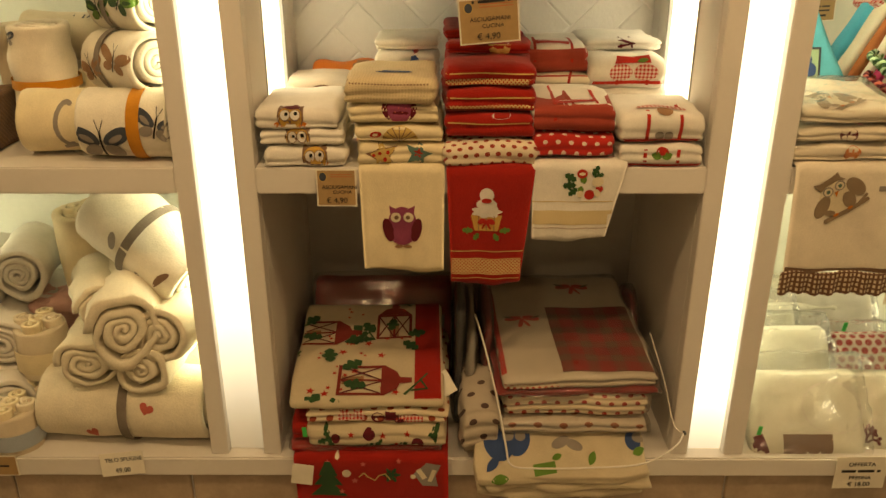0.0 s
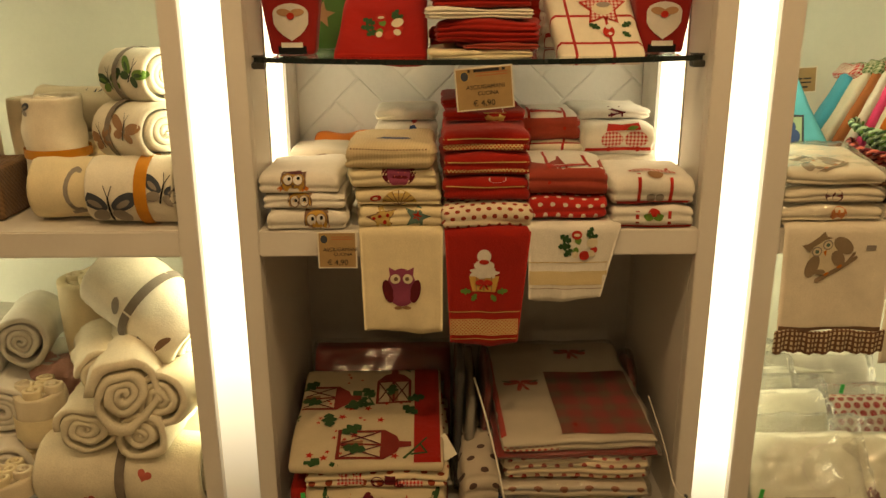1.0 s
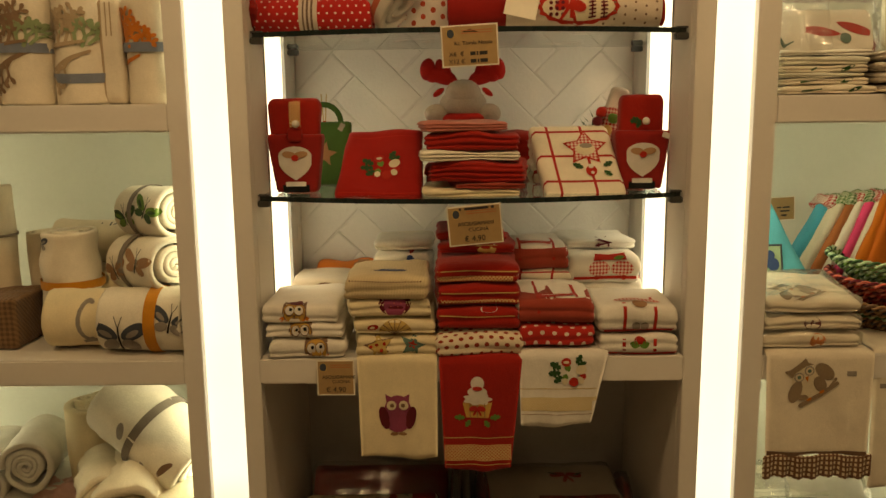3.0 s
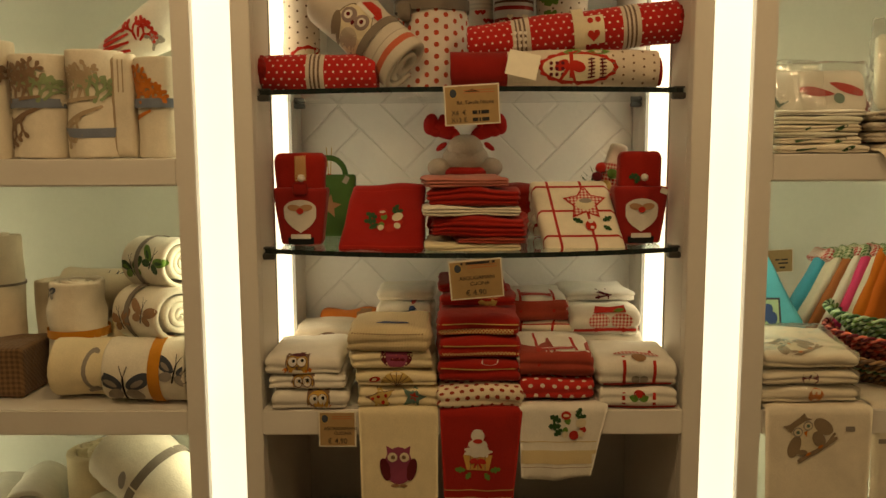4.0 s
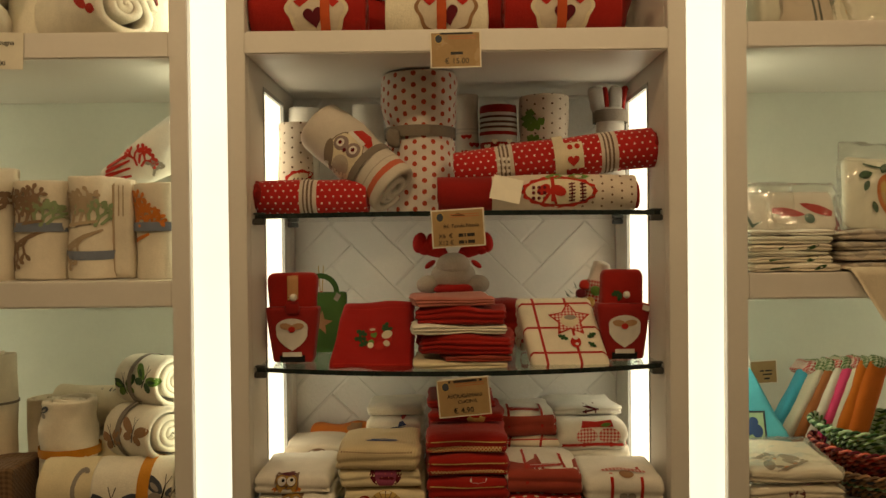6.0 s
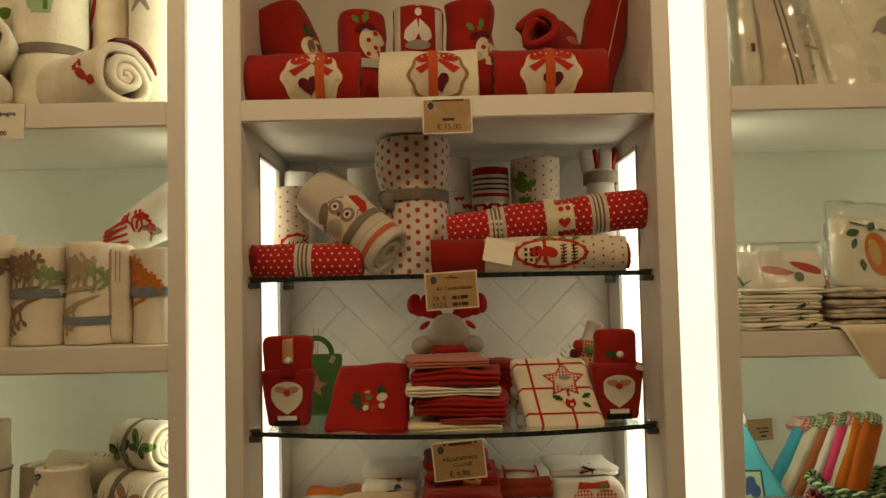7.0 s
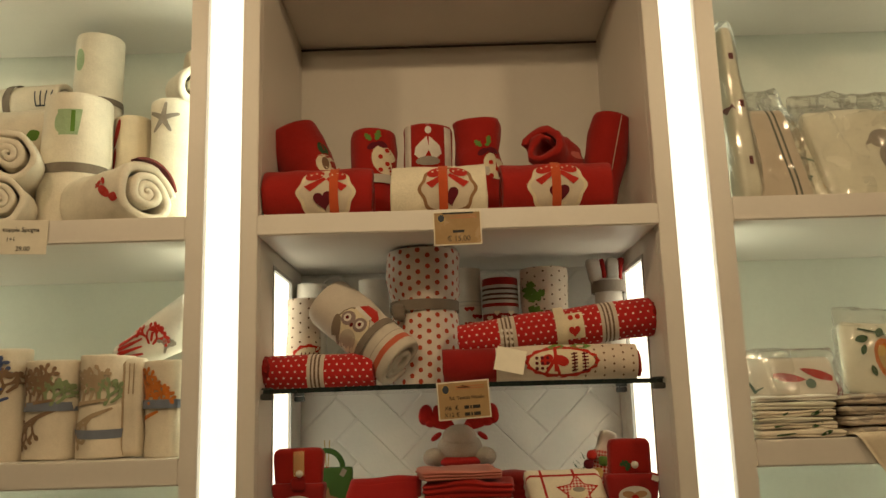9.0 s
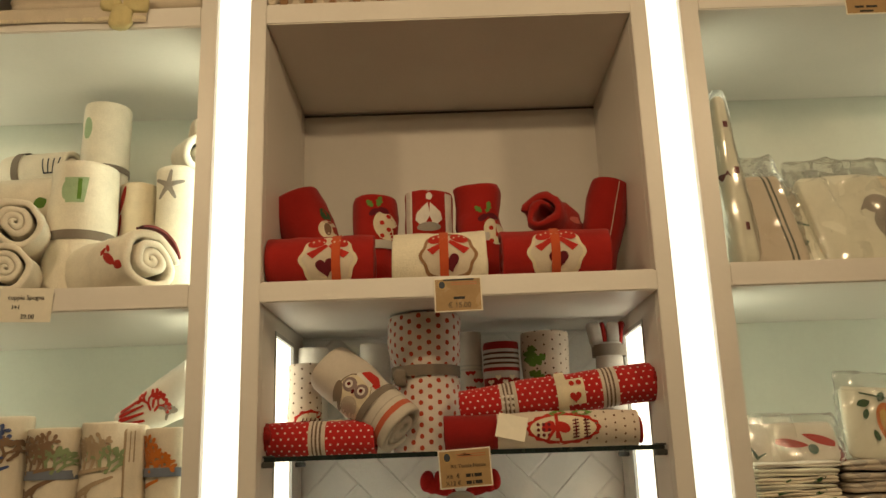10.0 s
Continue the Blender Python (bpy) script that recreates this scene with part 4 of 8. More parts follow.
HC = hanging("white towel with a holly spray and straw lattice border", 0.100, 0.290, 0.106, 0.255, S1 + 0.012, 0.957, WHITE_C, 3.0, 0.008, -0.008)
along(HC, "gold_line", [rect(0, 0, 0.172, 0.0015)], T_GOLD, 0.190, 1.040)
along(HC, "straw_lattice", [rect(0, 0, 0.160, 0.030)], NET_PALE, 0.186, 1.006)
along(HC, "hem_line", [rect(0, 0, 0.150, 0.0012)], T_TAN, 0.182, 0.983)


def spray(put, s=1.0):
    """A spray of holly leaves, berries and sweets; put(name, shapes, material, lift)."""
    put("leaf", [leaf(-0.014 * s, 0.008 * s, 0.026 * s, 0.016 * s, 150, 3), leaf(-0.014 * s, 0.0, 0.026 * s, 0.016 * s, 185, 3), leaf(-0.012 * s, -0.006 * s, 0.022 * s, 0.014 * s, 225, 3), leaf(0.016 * s, 0.018 * s, 0.022 * s, 0.013 * s, 60, 3), leaf(0.018 * s, 0.016 * s, 0.02 * s, 0.012 * s, 15, 3)], T_GREEN, 0.0012)
    put("pale_leaf", [leaf(0.002 * s, 0.002 * s, 0.018 * s, 0.013 * s, 110), leaf(-0.004 * s, -0.002 * s, 0.016 * s, 0.012 * s, 260)], T_LEAF, 0.0014)
    put("berry", [ell(0.012 * s, -0.020 * s, 0.010 * s, 0.010 * s), ell(-0.004 * s, 0.022 * s, 0.010 * s, 0.009 * s), ell(0.030 * s, -0.008 * s, 0.007 * s, 0.007 * s)], T_RED, 0.0018)
    put("sweet", [ell(-0.004 * s, 0.022 * s, 0.006 * s, 0.003 * s), ell(0.026 * s, 0.006 * s, 0.011 * s, 0.010 * s, 20), ell(-0.006 * s, -0.018 * s, 0.006 * s, 0.007 * s), ell(0.026 * s, -0.016 * s, 0.006 * s, 0.008 * s, 30)], T_CREAM, 0.0024)


spray(lambda nm, sh, mt, lf: along(HC, nm, sh, mt, 0.204, 1.076, lf), 1.05)


# -- price cards
def price_card(label, x, y, z, w, h, lines, rx=0.0, ry=0.0, rz=0.0, sheet=None, film=False, emblem=True):
    """A kraft card with a pale edge, a round emblem, a red bar and handwriting; x, z: its middle."""
    at = pose(x, y, z, 90 + rx, 0, rz) @ pose(0, 0, 0, 0, 0, ry)
    ob = thing("price_card", label, "price card", at, slab(-w / 2, w / 2, -h / 2, h / 2, -0.0012, 0.0, 0.0003, 1), CARD, group="price cards")
    if sheet:
        part("print", slab(-w / 2 + 0.003, w / 2 - 0.003, -h / 2 + 0.003, h / 2 - 0.003, 0.0, 0.0005, 0), sheet, ob, "brown kraft face")
    if emblem:
        bm = bmesh.new()
        bm.faces.new([bm.verts.new((px, py, 0.0008)) for px, py in ell(-w * 0.33, h * 0.30, 0.0085, 0.010)])
        part("emblem_edge", bm, T_GOLD, ob)
        bm = bmesh.new()
        bm.faces.new([bm.verts.new((px, py, 0.0011)) for px, py in ell(-w * 0.33, h * 0.30, 0.0072, 0.0087)])
        part("emblem", bm, T_NAVY, ob)
        for by in (0.36, 0.30):
            bm = bmesh.new()
            bm.faces.new([bm.verts.new((px, py, 0.0009)) for px, py in rect(w * 0.13, h * by, w * 0.55, 0.0016)])
            part("print_bar", bm, INK_RED, ob)
    for kind, tx, ty, size in lines:
        if isinstance(kind, str):
            words(kind, size, INK, ob, pose(tx * w, ty * h, 0.0012))
        else:
            bm = bmesh.new()
            for b0, b1 in kind:
                bm.faces.new([bm.verts.new((px, py, 0.0012)) for px, py in rect((b0 + b1) / 2 * w + tx * w, ty * h, (b1 - b0) * w, size)])
            part("writing", bm, INK, ob)["kind"] = "stuff"
    return ob


price_card("kraft price card on the shelf edge reading 4,90 euro", -0.287, -0.016, 1.070, 0.080, 0.078, [("ASCIUGAMANI", 0.08, -0.02, 0.0105), ("CUCINA", 0.14, -0.15, 0.010), ("€ 4,90", 0.0, -0.40, 0.016)], sheet=KRAFT)
price_card("kraft price card hung under the glass shelf reading 4,90 euro", 0.008, -0.040, 1.397, 0.110, 0.082, [([(-0.32, -0.28), (-0.22, 0.22), (0.27, 0.32)], 0.05, 0.42, 0.005), ("ASCIUGAMANI", 0.02, 0.0, 0.011), ("CUCINA", 0.06, -0.15, 0.0105), ("€ 4,90", -0.02, -0.40, 0.016)], rx=4, ry=5.0, sheet=KRAFT)
price_card("kraft price card hung under the upper glass shelf", 0.0, -0.028, 1.750, 0.112, 0.080, [("Ril. Tavola Natale", 0.06, 0.02, 0.0105), ("X6  €", -0.24, -0.24, 0.0125), ([(0.0, 0.09), (0.11, 0.14), (0.16, 0.30)], 0.0, -0.19, 0.007), ("X12 €", -0.24, -0.42, 0.0125), ([(0.0, 0.10), (0.12, 0.15), (0.17, 0.30)], 0.0, -0.37, 0.007)], rx=2, ry=3.0, sheet=KRAFT)
price_card("shiny kraft price card on the board reading 15.00 euro", -0.001, -0.006, 2.128, 0.108, 0.078, [([(-0.3, 0.34)], 0.0, 0.44, 0.004), ([(-0.1, 0.14)], 0.0, -0.10, 0.006), ("€ 15.00", 0.02, -0.38, 0.0165)], rx=-2, ry=1.0, sheet=KRAFT_GLOSS)


def wprint(ob, name, polys, mat, centre, toward=(0, 1, 0), up=(0, 0, 1), lift=0.0012):
    """print_on with the place and directions given in the room."""
    m = ob.matrix_basis.inverted()
    return print_on(ob, name, polys, mat, m @ Vector(centre), m.to_3x3() @ Vector(toward), m.to_3x3() @ Vector(up), lift)


def rolled(label, at, length, radius, mat, seed, turns=3.2, squash=1.0, band=None, band_at=0.0, group="rolled towels", amp=0.003, name="rolled_towel", taper=0.0, band_w=0.022, core=0.12, pinch=None, lump=0.0):
    """A rolled towel along its own x, with a ribbon round it when band is given."""
    ob = thing(name, label, "towel", at, spiral(length, radius, turns, None, seed, squash, amp, 17 if pinch else 9, core, taper, pinch, lump), mat, group)
    if band:
        part("ribbon", ring_band(radius * (1 + taper * band_at / length) * (1 - (pinch[1] * 0.9 if pinch else 0.0)) + max(0.0018, amp * 0.85), band_w, 0.0008, squash), band, ob, "", pose(band_at, 0, 0))
    return ob


def upright_roll(label, x, y, z, length, radius, mat, seed, lean=0.0, side=0.0, **kw):
    """A roll that stands on end at z."""
    return rolled(label, pose(x, y, z + length / 2, lean, side, 0) @ pose(0, 0, 0, 0, -90, 0), length, radius, mat, seed, **kw)


# ---- glass shelves of the middle bay ----
GLASS = Nodes("green_edged_shelf_glass")
GLASS.bsdf.inputs["Base Color"].default_value = (0.82, 0.93, 0.88, 1)
GLASS.bsdf.inputs["Roughness"].default_value = 0.03
GLASS.bsdf.inputs["IOR"].default_value = 1.5
GLASS.bsdf.inputs["Transmission Weight"].default_value = 1.0
GLASS = GLASS.mat
EDGE = paint("dark_glass_edge", (0.012, 0.02, 0.018), 0.15, 0.2, 30.0, 0.02)


def glass_shelf(z, label):
    """A pane with a bowed front edge on four small brackets."""
    ob = thing("glass_shelf", label, "shelf", pose(0, 0, z), group="glass shelves")
    n = 32

    def front(x):
        return 0.060 - 0.088 * (1 - (x / 0.446) ** 2)

    for inset, zz0, zz1, mat, nm, lab in ((0.0, 0.0, 0.008, GLASS, "pane", "clear green-tinted pane"),):
        bm = bmesh.new()
        lo, hi = [], []
        outline = [(-0.446 + 0.892 * k / n, front(-0.446 + 0.892 * k / n)) for k in range(n + 1)] + [(0.446, 0.50), (-0.446, 0.50)]
        lo = [bm.verts.new((x, y, zz0)) for x, y in outline]
        hi = [bm.verts.new((x, y, zz1)) for x, y in outline]
        bm.faces.new(lo[::-1])
        bm.faces.new(hi)
        for k in range(len(lo)):
            j = (k + 1) % len(lo)
            bm.faces.new((lo[k], lo[j], hi[j], hi[k]))
        pane = part(nm, bm, mat, ob, lab)
        pane.visible_shadow = False
    bm = bmesh.new()
    rows = []
    for k in range(n + 1):
        x = -0.446 + 0.892 * k / n
        y = front(x)
        rows.append([bm.verts.new(p) for p in ((x, y - 0.0016, -0.0012), (x, y - 0.0016, 0.0092), (x, y - 0.0004, 0.0092), (x, y - 0.0004, -0.0012))])
    for a, b in zip(rows, rows[1:]):
        for j in range(4):
            bm.faces.new((a[j], b[j], b[(j + 1) % 4], a[(j + 1) % 4]))
    bmesh.ops.recalc_face_normals(bm, faces=bm.faces[:])
    part("front_edge", bm, EDGE, ob, "dark polished edge")
    for x in (-0.437, 0.437):
        for y in (0.062, 0.47):
            part("bracket", slab(x - 0.013, x + 0.013, y - 0.012, y + 0.012, -0.014, -0.0005, 0.002), DARK_METAL, ob)
            part("bracket_grip", slab(x - 0.012, x + 0.012, y - 0.008, y + 0.012, 0.0085, 0.0125, 0.001), DARK_METAL, ob)
    return ob


G1, G2 = 1.440, 1.777
glass_shelf(G1, "bow-fronted glass shelf carrying folded red towels")
glass_shelf(G2, "bow-fronted glass shelf carrying rolled towels")
T1, T2 = G1 + 0.0085, G2 + 0.0085


# -- felt gift bags
def taper(h, a, b):
    return lambda x, y, z: (x * (a + (b - a) * z / h), y * (0.9 + 0.2 * z / h), z)


def felt_bag(label, x, y, z, seed, holly=False):
    ob = thing("felt_gift_bag", label, "gift bag", pose(x, y, z), soft(0.100, 0.055, 0.128, (0.008, 0.008, 0.006), (14, 8, 14), 0.0015, 12, seed, deform=taper(0.128, 0.90, 1.22)), cloth("red_felt" if not holly else "red_felt_dull", (0.30, 0.018, 0.016), pile=0.4), "felt gift bags")
    inner = part("inner_sleeve", soft(0.094, 0.040, 0.198, (0.012, 0.010, 0.02), (12, 6, 14), 0.003, 9, seed + 3, deform=taper(0.198, 1.0, 0.98 if holly else 1.22)), RED_C, ob, "", pose(0.0 if holly else -0.002, 0.010, 0.006))
    put = lambda nm, sh, mt, lf=0.0014, cz=0.0: print_on(ob, nm, sh, mt, (0, 0, cz), FRONT, UP, lf)
    put("white_patch", [ell(0.0, 0.082, 0.036, 0.020), [(-0.036, 0.082), (-0.035, 0.062), (-0.028, 0.050), (-0.022, 0.052), (-0.018, 0.040), (-0.010, 0.042), (0.0, 0.028), (0.010, 0.042), (0.018, 0.040), (0.022, 0.052), (0.028, 0.050), (0.035, 0.062), (0.036, 0.082)]], T_WHITE, 0.002)
    put("tan_patch", [ell(-0.013, 0.084, 0.015, 0.0075, -8), ell(0.013, 0.084, 0.015, 0.0075, 8)], T_SKIN, 0.0032)
    put("red_spot", [ell(0.0, 0.077, 0.008, 0.007)], T_RED, 0.0042)
    put("black_belt", [rect(0.0, 0.010, 0.058, 0.016)], T_BLACK, 0.002)
    put("white_belt_patch", [rect(0.0, 0.020, 0.044, 0.010)], T_WHITE, 0.003)
    pi = lambda nm, sh, mt, lf=0.0014: print_on(inner, nm, sh, mt, (0, 0, 0), FRONT, UP, lf)
    if holly:
        pi("holly", [leaf(-0.006, 0.148, 0.022, 0.014, 200, 3), leaf(-0.004, 0.146, 0.02, 0.013, 250, 3)], T_GREEN)
        part("pompom", soft(0.016, 0.016, 0.016, (0.008, 0.008, 0.008), (8, 8, 8), 0.001, 60, 2), T_WHITE, ob, "", pose(0.004, -0.034, 0.140))
        part("tape_tab", slab(-0.008, 0.008, -0.0005, 0.0005, -0.006, 0.006, 0), T_WHITE, ob, "", pose(0.048, -0.033, 0.118, 0, 20, 0))
    else:
        pi("gold_lattice", [rect(0.002, 0.168, 0.024, 0.062)], NET_GOLD)
        part("pompom", soft(0.016, 0.016, 0.016, (0.008, 0.008, 0.008), (8, 8, 8), 0.001, 60, 2), T_WHITE, ob, "", pose(0.006, -0.040, 0.142))
        part("cap_tip", soft(0.030, 0.006, 0.028, (0.004, 0.003, 0.012), (8, 4, 8), 0.001, 20, 4, deform=lambda a, b, c: (a * (1.1 - 30 * c * 0.9 / 30), b, c)), DEEP_C, ob, "", pose(0.002, -0.034, 0.112))
    return ob


felt_bag("red felt gift bag with a white patch and gold lattice sleeve", -0.378, 0.145, T1, 81)
felt_bag("red felt gift bag with a white patch and holly sprig", 0.378, 0.145, T1, 85, True)
FELT_G = cloth("green_felt", (0.055, 0.13, 0.03), pile=0.4)
ob = thing("green_felt_bag", "green felt bag with an arched handle and pale star", "gift bag", pose(-0.326, 0.30, T1), soft(0.092, 0.03, 0.150, (0.006, 0.006, 0.006), (12, 5, 14), 0.0015, 10, 88, deform=taper(0.15, 0.95, 1.12)), FELT_G)
bm = bmesh.new()
ring = []
for k in range(19):
    a = math.pi * k / 18
    cx, cz = 0.042 * math.cos(a), 0.044 * math.sin(a)
    ring.append([bm.verts.new((cx * f, dy, cz * f)) for f, dy in ((0.82, -0.003), (1.12, -0.003), (1.12, 0.003), (0.82, 0.003))])
for a, b in zip(ring, ring[1:]):
    for j in range(4):
        bm.faces.new((a[j], a[(j + 1) % 4], b[(j + 1) % 4], b[j]))
bmesh.ops.recalc_face_normals(bm, faces=bm.faces[:])
part("handle", bm, FELT_G, ob, "", pose(-0.014, 0, 0.148))
print_on(ob, "star", [star(-0.012, 0.075, 0.030, 0.45, 5, 80)], T_TAN, (0, 0, 0), FRONT, UP)
print_on(ob, "tab", [rect(0.03, 0.148, 0.012, 0.018, -30)], T_GREY, (0, 0, -0.01), FRONT, UP)
bm = bmesh.new()
for dx in (-0.004, 0.004):
    bmesh.ops.create_cone(bm, cap_ends=True, segments=6, radius1=0.0012, radius2=0.0012, depth=0.075, matrix=pose(-0.012 + dx, 0, 0.178, 0, dx * 900, 0))
part("straw_tie", bm, T_GOLD, ob)
ob2 = part("berry_charm", soft(0.018, 0.018, 0.02, (0.008, 0.008, 0.009), (6, 6, 6), 0.002, 40, 5), T_RED, ob, "", pose(-0.012, -0.004, 0.132))

# -- leaning folded towels and the pile between them
ob = thing("leaning_towel", "red cotton towel with a holly spray, folded and leaning back", "towel", pose(-0.196, 0.058, T1, -46, 0, 0) @ pose(0, 0.016, 0), soft(0.176, 0.028, 0.196, (0.006, 0.012, 0.008), (18, 6, 18), 0.004, 11, 90, deform=lambda x, y, z: (x * (1.06 - 0.55 * z) + 0.06 * z, y + 0.004 * math.sin(x * 34 + z * 20), z)), cloth("bright_red_cotton", (0.36, 0.014, 0.012), pile=0.35), "leaning towels")
spray(lambda nm, sh, mt, lf: print_on(ob, nm, sh, mt, (0.004, 0, 0.083), FRONT, UP, lf), 1.15)
print_on(ob, "hem_line", [rect(0, 0.008, 0.17, 0.002), rect(0, 0.17, 0.17, 0.0015)], T_RED, (0, 0, 0), FRONT, UP)
ob = folded("red towel lying folded behind the leaning one", -0.19, 0.215, T1, 0.17, 0.18, 0.085, RED_C, 91, layers=3)
ob = thing("leaning_towel", "white towel with red lines and star motif, leaning back", "towel", pose(0.236, 0.052, T1, -44, 0, 0) @ pose(0, 0.02, 0, 0, 0, 0), soft(0.176, 0.036, 0.200, (0.010, 0.016, 0.014), (16, 6, 16), 0.0025, 8, 93, deform=lambda x, y, z: (x - 0.12 * (z - 0.1), y, z)), CHECK_C, "leaning towels")
print_on(ob, "star_edge", [star(0.02, 0.126, 0.051, 0.54, 5, 90)], T_RED, (0, 0, 0), FRONT, UP, 0.0012)
print_on(ob, "star", [star(0.02, 0.126, 0.045, 0.52, 5, 90)], GINGHAM_C, (0, 0, 0), FRONT, UP, 0.0018)
print_on(ob, "round_patch", [ell(0.02, 0.122, 0.021, 0.017)], T_CREAM, (0, 0, 0), FRONT, UP, 0.0022)
print_on(ob, "dark_patch", [ell(0.022, 0.131, 0.014, 0.007)], T_GREY, (0, 0, 0), FRONT, UP, 0.003)
print_on(ob, "holly", [leaf(0.012, 0.07, 0.026, 0.014, 150, 3), leaf(0.055, 0.075, 0.024, 0.014, 30, 3), leaf(0.055, 0.062, 0.022, 0.012, 320, 3)], T_GREEN, (0, 0, 0), FRONT, UP, 0.0016)
print_on(ob, "berry", [ell(0.028, 0.062, 0.012, 0.015)], T_RED, (0, 0, 0), FRONT, UP, 0.002)
print_on(ob, "pale_spot", [ell(0.028, 0.074, 0.006, 0.006), ell(0.030, 0.056, 0.004, 0.004)], T_WHITE, (0, 0, 0), FRONT, UP, 0.0028)
folded("white towel with red lines lying behind the leaning one", 0.235, 0.24, T1, 0.175, 0.17, 0.118, CHECK_C, 94, layers=4)
folded("red cotton towel lying at the back", 0.13, 0.36, T1, 0.17, 0.12, 0.125, RED_C, 95, layers=4)
zz = T1
for k, (h, w, mat, lay, dx, yf, lab) in enumerate(((0.017, 0.206, CREAM_C, 1, 0.006, -0.004, "cream folded towel at the foot of the pile"), (0.012, 0.15, BRICK_C, 1, 0.040, -0.006, "dull red cotton towel folded flat"), (0.046, 0.200, RED_C, 3, 0.014, 0.0, "red terry towel folded in three"), (0.020, 0.205, IVORY_C, 2, 0.0, 0.004, "ivory cotton towel folded in two"), (0.040, 0.196, RED_C, 2, 0.002, 0.006, "red terry towel folded in two"), (0.022, 0.178, cloth("pink_edged_cotton", (0.50, 0.17, 0.13), pile=0.4), 2, -0.004, 0.012, "red towel with a pale pink edge"))):
    folded(lab, dx, yf, zz, w, 0.22, h, mat, 100 + k, rz=(0, 4, -5, 4, -4, 5)[k], layers=lay + (lay > 1), group="pile of folded towels", amp=0.006)
    zz += h - 0.0005

# -- plush toy sitting at the back: one plain shape
bm = bmesh.new()
for (x, y, z, rx, ry, rz) in ((0, 0, 0.055, 0.062, 0.05, 0.055), (0, -0.012, 0.140, 0.056, 0.048, 0.040), (0, -0.028, 0.166, 0.043, 0.034, 0.032), (-0.062, -0.02, 0.118, 0.030, 0.03, 0.024), (0.06, -0.02, 0.118, 0.03, 0.03, 0.024)):
    bmesh.ops.create_uvsphere(bm, u_segments=20, v_segments=12, radius=1.0, matrix=Matrix.Translation((x, y, z)) @ Matrix.Diagonal((rx, ry, rz, 1)))
grey_faces = len(bm.faces)
for s in (-1, 1):
    for (x, z, rx, rz, rot) in ((0.050, 0.206, 0.040, 0.019, 22), (0.084, 0.222, 0.018, 0.026, 10), (0.055, 0.226, 0.012, 0.020, 0), (0.038, 0.216, 0.010, 0.018, -10), (0.070, 0.205, 0.018, 0.014, 0), (0.022, 0.190, 0.016, 0.012, 40)):
        bmesh.ops.create_uvsphere(bm, u_segments=14, v_segments=8, radius=1.0, matrix=Matrix.Translation((s * x, -0.005, z)) @ Matrix.Rotation(radians(-s * rot), 4, "Y") @ Matrix.Diagonal((rx, 0.011, rz, 1)))
for s in (-1, 1):
    bmesh.ops.create_uvsphere(bm, u_segments=14, v_segments=8, radius=1.0, matrix=Matrix.Translation((s * 0.058, -0.012, 0.168)) @ Matrix.Rotation(radians(s * 35), 4, "Y") @ Matrix.Diagonal((0.016, 0.007, 0.007, 1)))
bmesh.ops.create_uvsphere(bm, u_segments=20, v_segments=10, radius=1.0, matrix=Matrix.Translation((0.0, -0.028, 0.108)) @ Matrix.Diagonal((0.056, 0.034, 0.016, 1)))
for k, f in enumerate(bm.faces):
    f.smooth = True
    f.material_index = 0 if k < grey_faces else 1
for v in bm.verts:
    v.co += Vector((1, 1, 1)) * 0.0015 * wob(v.co, 25, 3)
ob = thing("plush_toy", "grey plush toy with red felt horns sitting behind the pile", "soft toy", pose(-0.008, 0.32, T1 + 0.048), bm, cloth("grey_plush", (0.46, 0.40, 0.34), pile=0.9, fine=200.0))
ob.data.materials.append(cloth("red_plush", (0.46, 0.018, 0.016), pile=0.7, fine=220.0))
folded("red cotton towel under the soft toy", 0.0, 0.225, T1, 0.20, 0.2, 0.05, RED_C, 108, layers=2)

# -- festive pick with checked cone beside the second bag
ob = thing("festive_posy", "festive posy of checked paper cone, sweets and fir", "decoration", pose(0.322, 0.225, T1), soft(0.075, 0.05, 0.10, (0.02, 0.02, 0.02), (10, 8, 10), 0.006, 30, 111), cloth("red_brown_wool", (0.14, 0.025, 0.02), pile=0.8))
bm = bmesh.new()
bm.loops.layers.uv.new("UVMap")
bmesh.ops.create_cone(bm, cap_ends=True, segments=20, radius1=0.036, radius2=0.020, depth=0.085, calc_uvs=True)
part("checked_cone", bm, cloth("fine_red_gingham", (0.66, 0.50, 0.42), gingham((0.42, 0.015, 0.015), 0.05), pile=0.3), ob, "red checked paper cone", pose(0.002, 0.0, 0.135, 0, 10, 0))
part("white_paper", soft(0.040, 0.032, 0.062, (0.008, 0.008, 0.008), (8, 8, 8), 0.005, 30, 112), T_WHITE, ob, "", pose(0.012, 0, 0.160, 0, 14, 0))
rng = random.Random(5)
bm = bmesh.new()
for k in range(150):
    a, zz2 = rng.uniform(0, 2 * math.pi), rng.uniform(0.03, 0.16)
    base = Vector((-0.022 + rng.uniform(-0.035, 0.03), rng.uniform(-0.025, 0.02), zz2))
    d = Vector((math.cos(a), math.sin(a) * 0.7, rng.uniform(-0.2, 0.9))).normalized() * 0.022
    n = d.cross(Vector((0, 0, 1))).normalized() * 0.0018
    vs = [bm.verts.new(base - n), bm.verts.new(base + n), bm.verts.new(base + d)]
    bm.faces.new(vs)
part("fir_needles", bm, T_GREEN, ob)
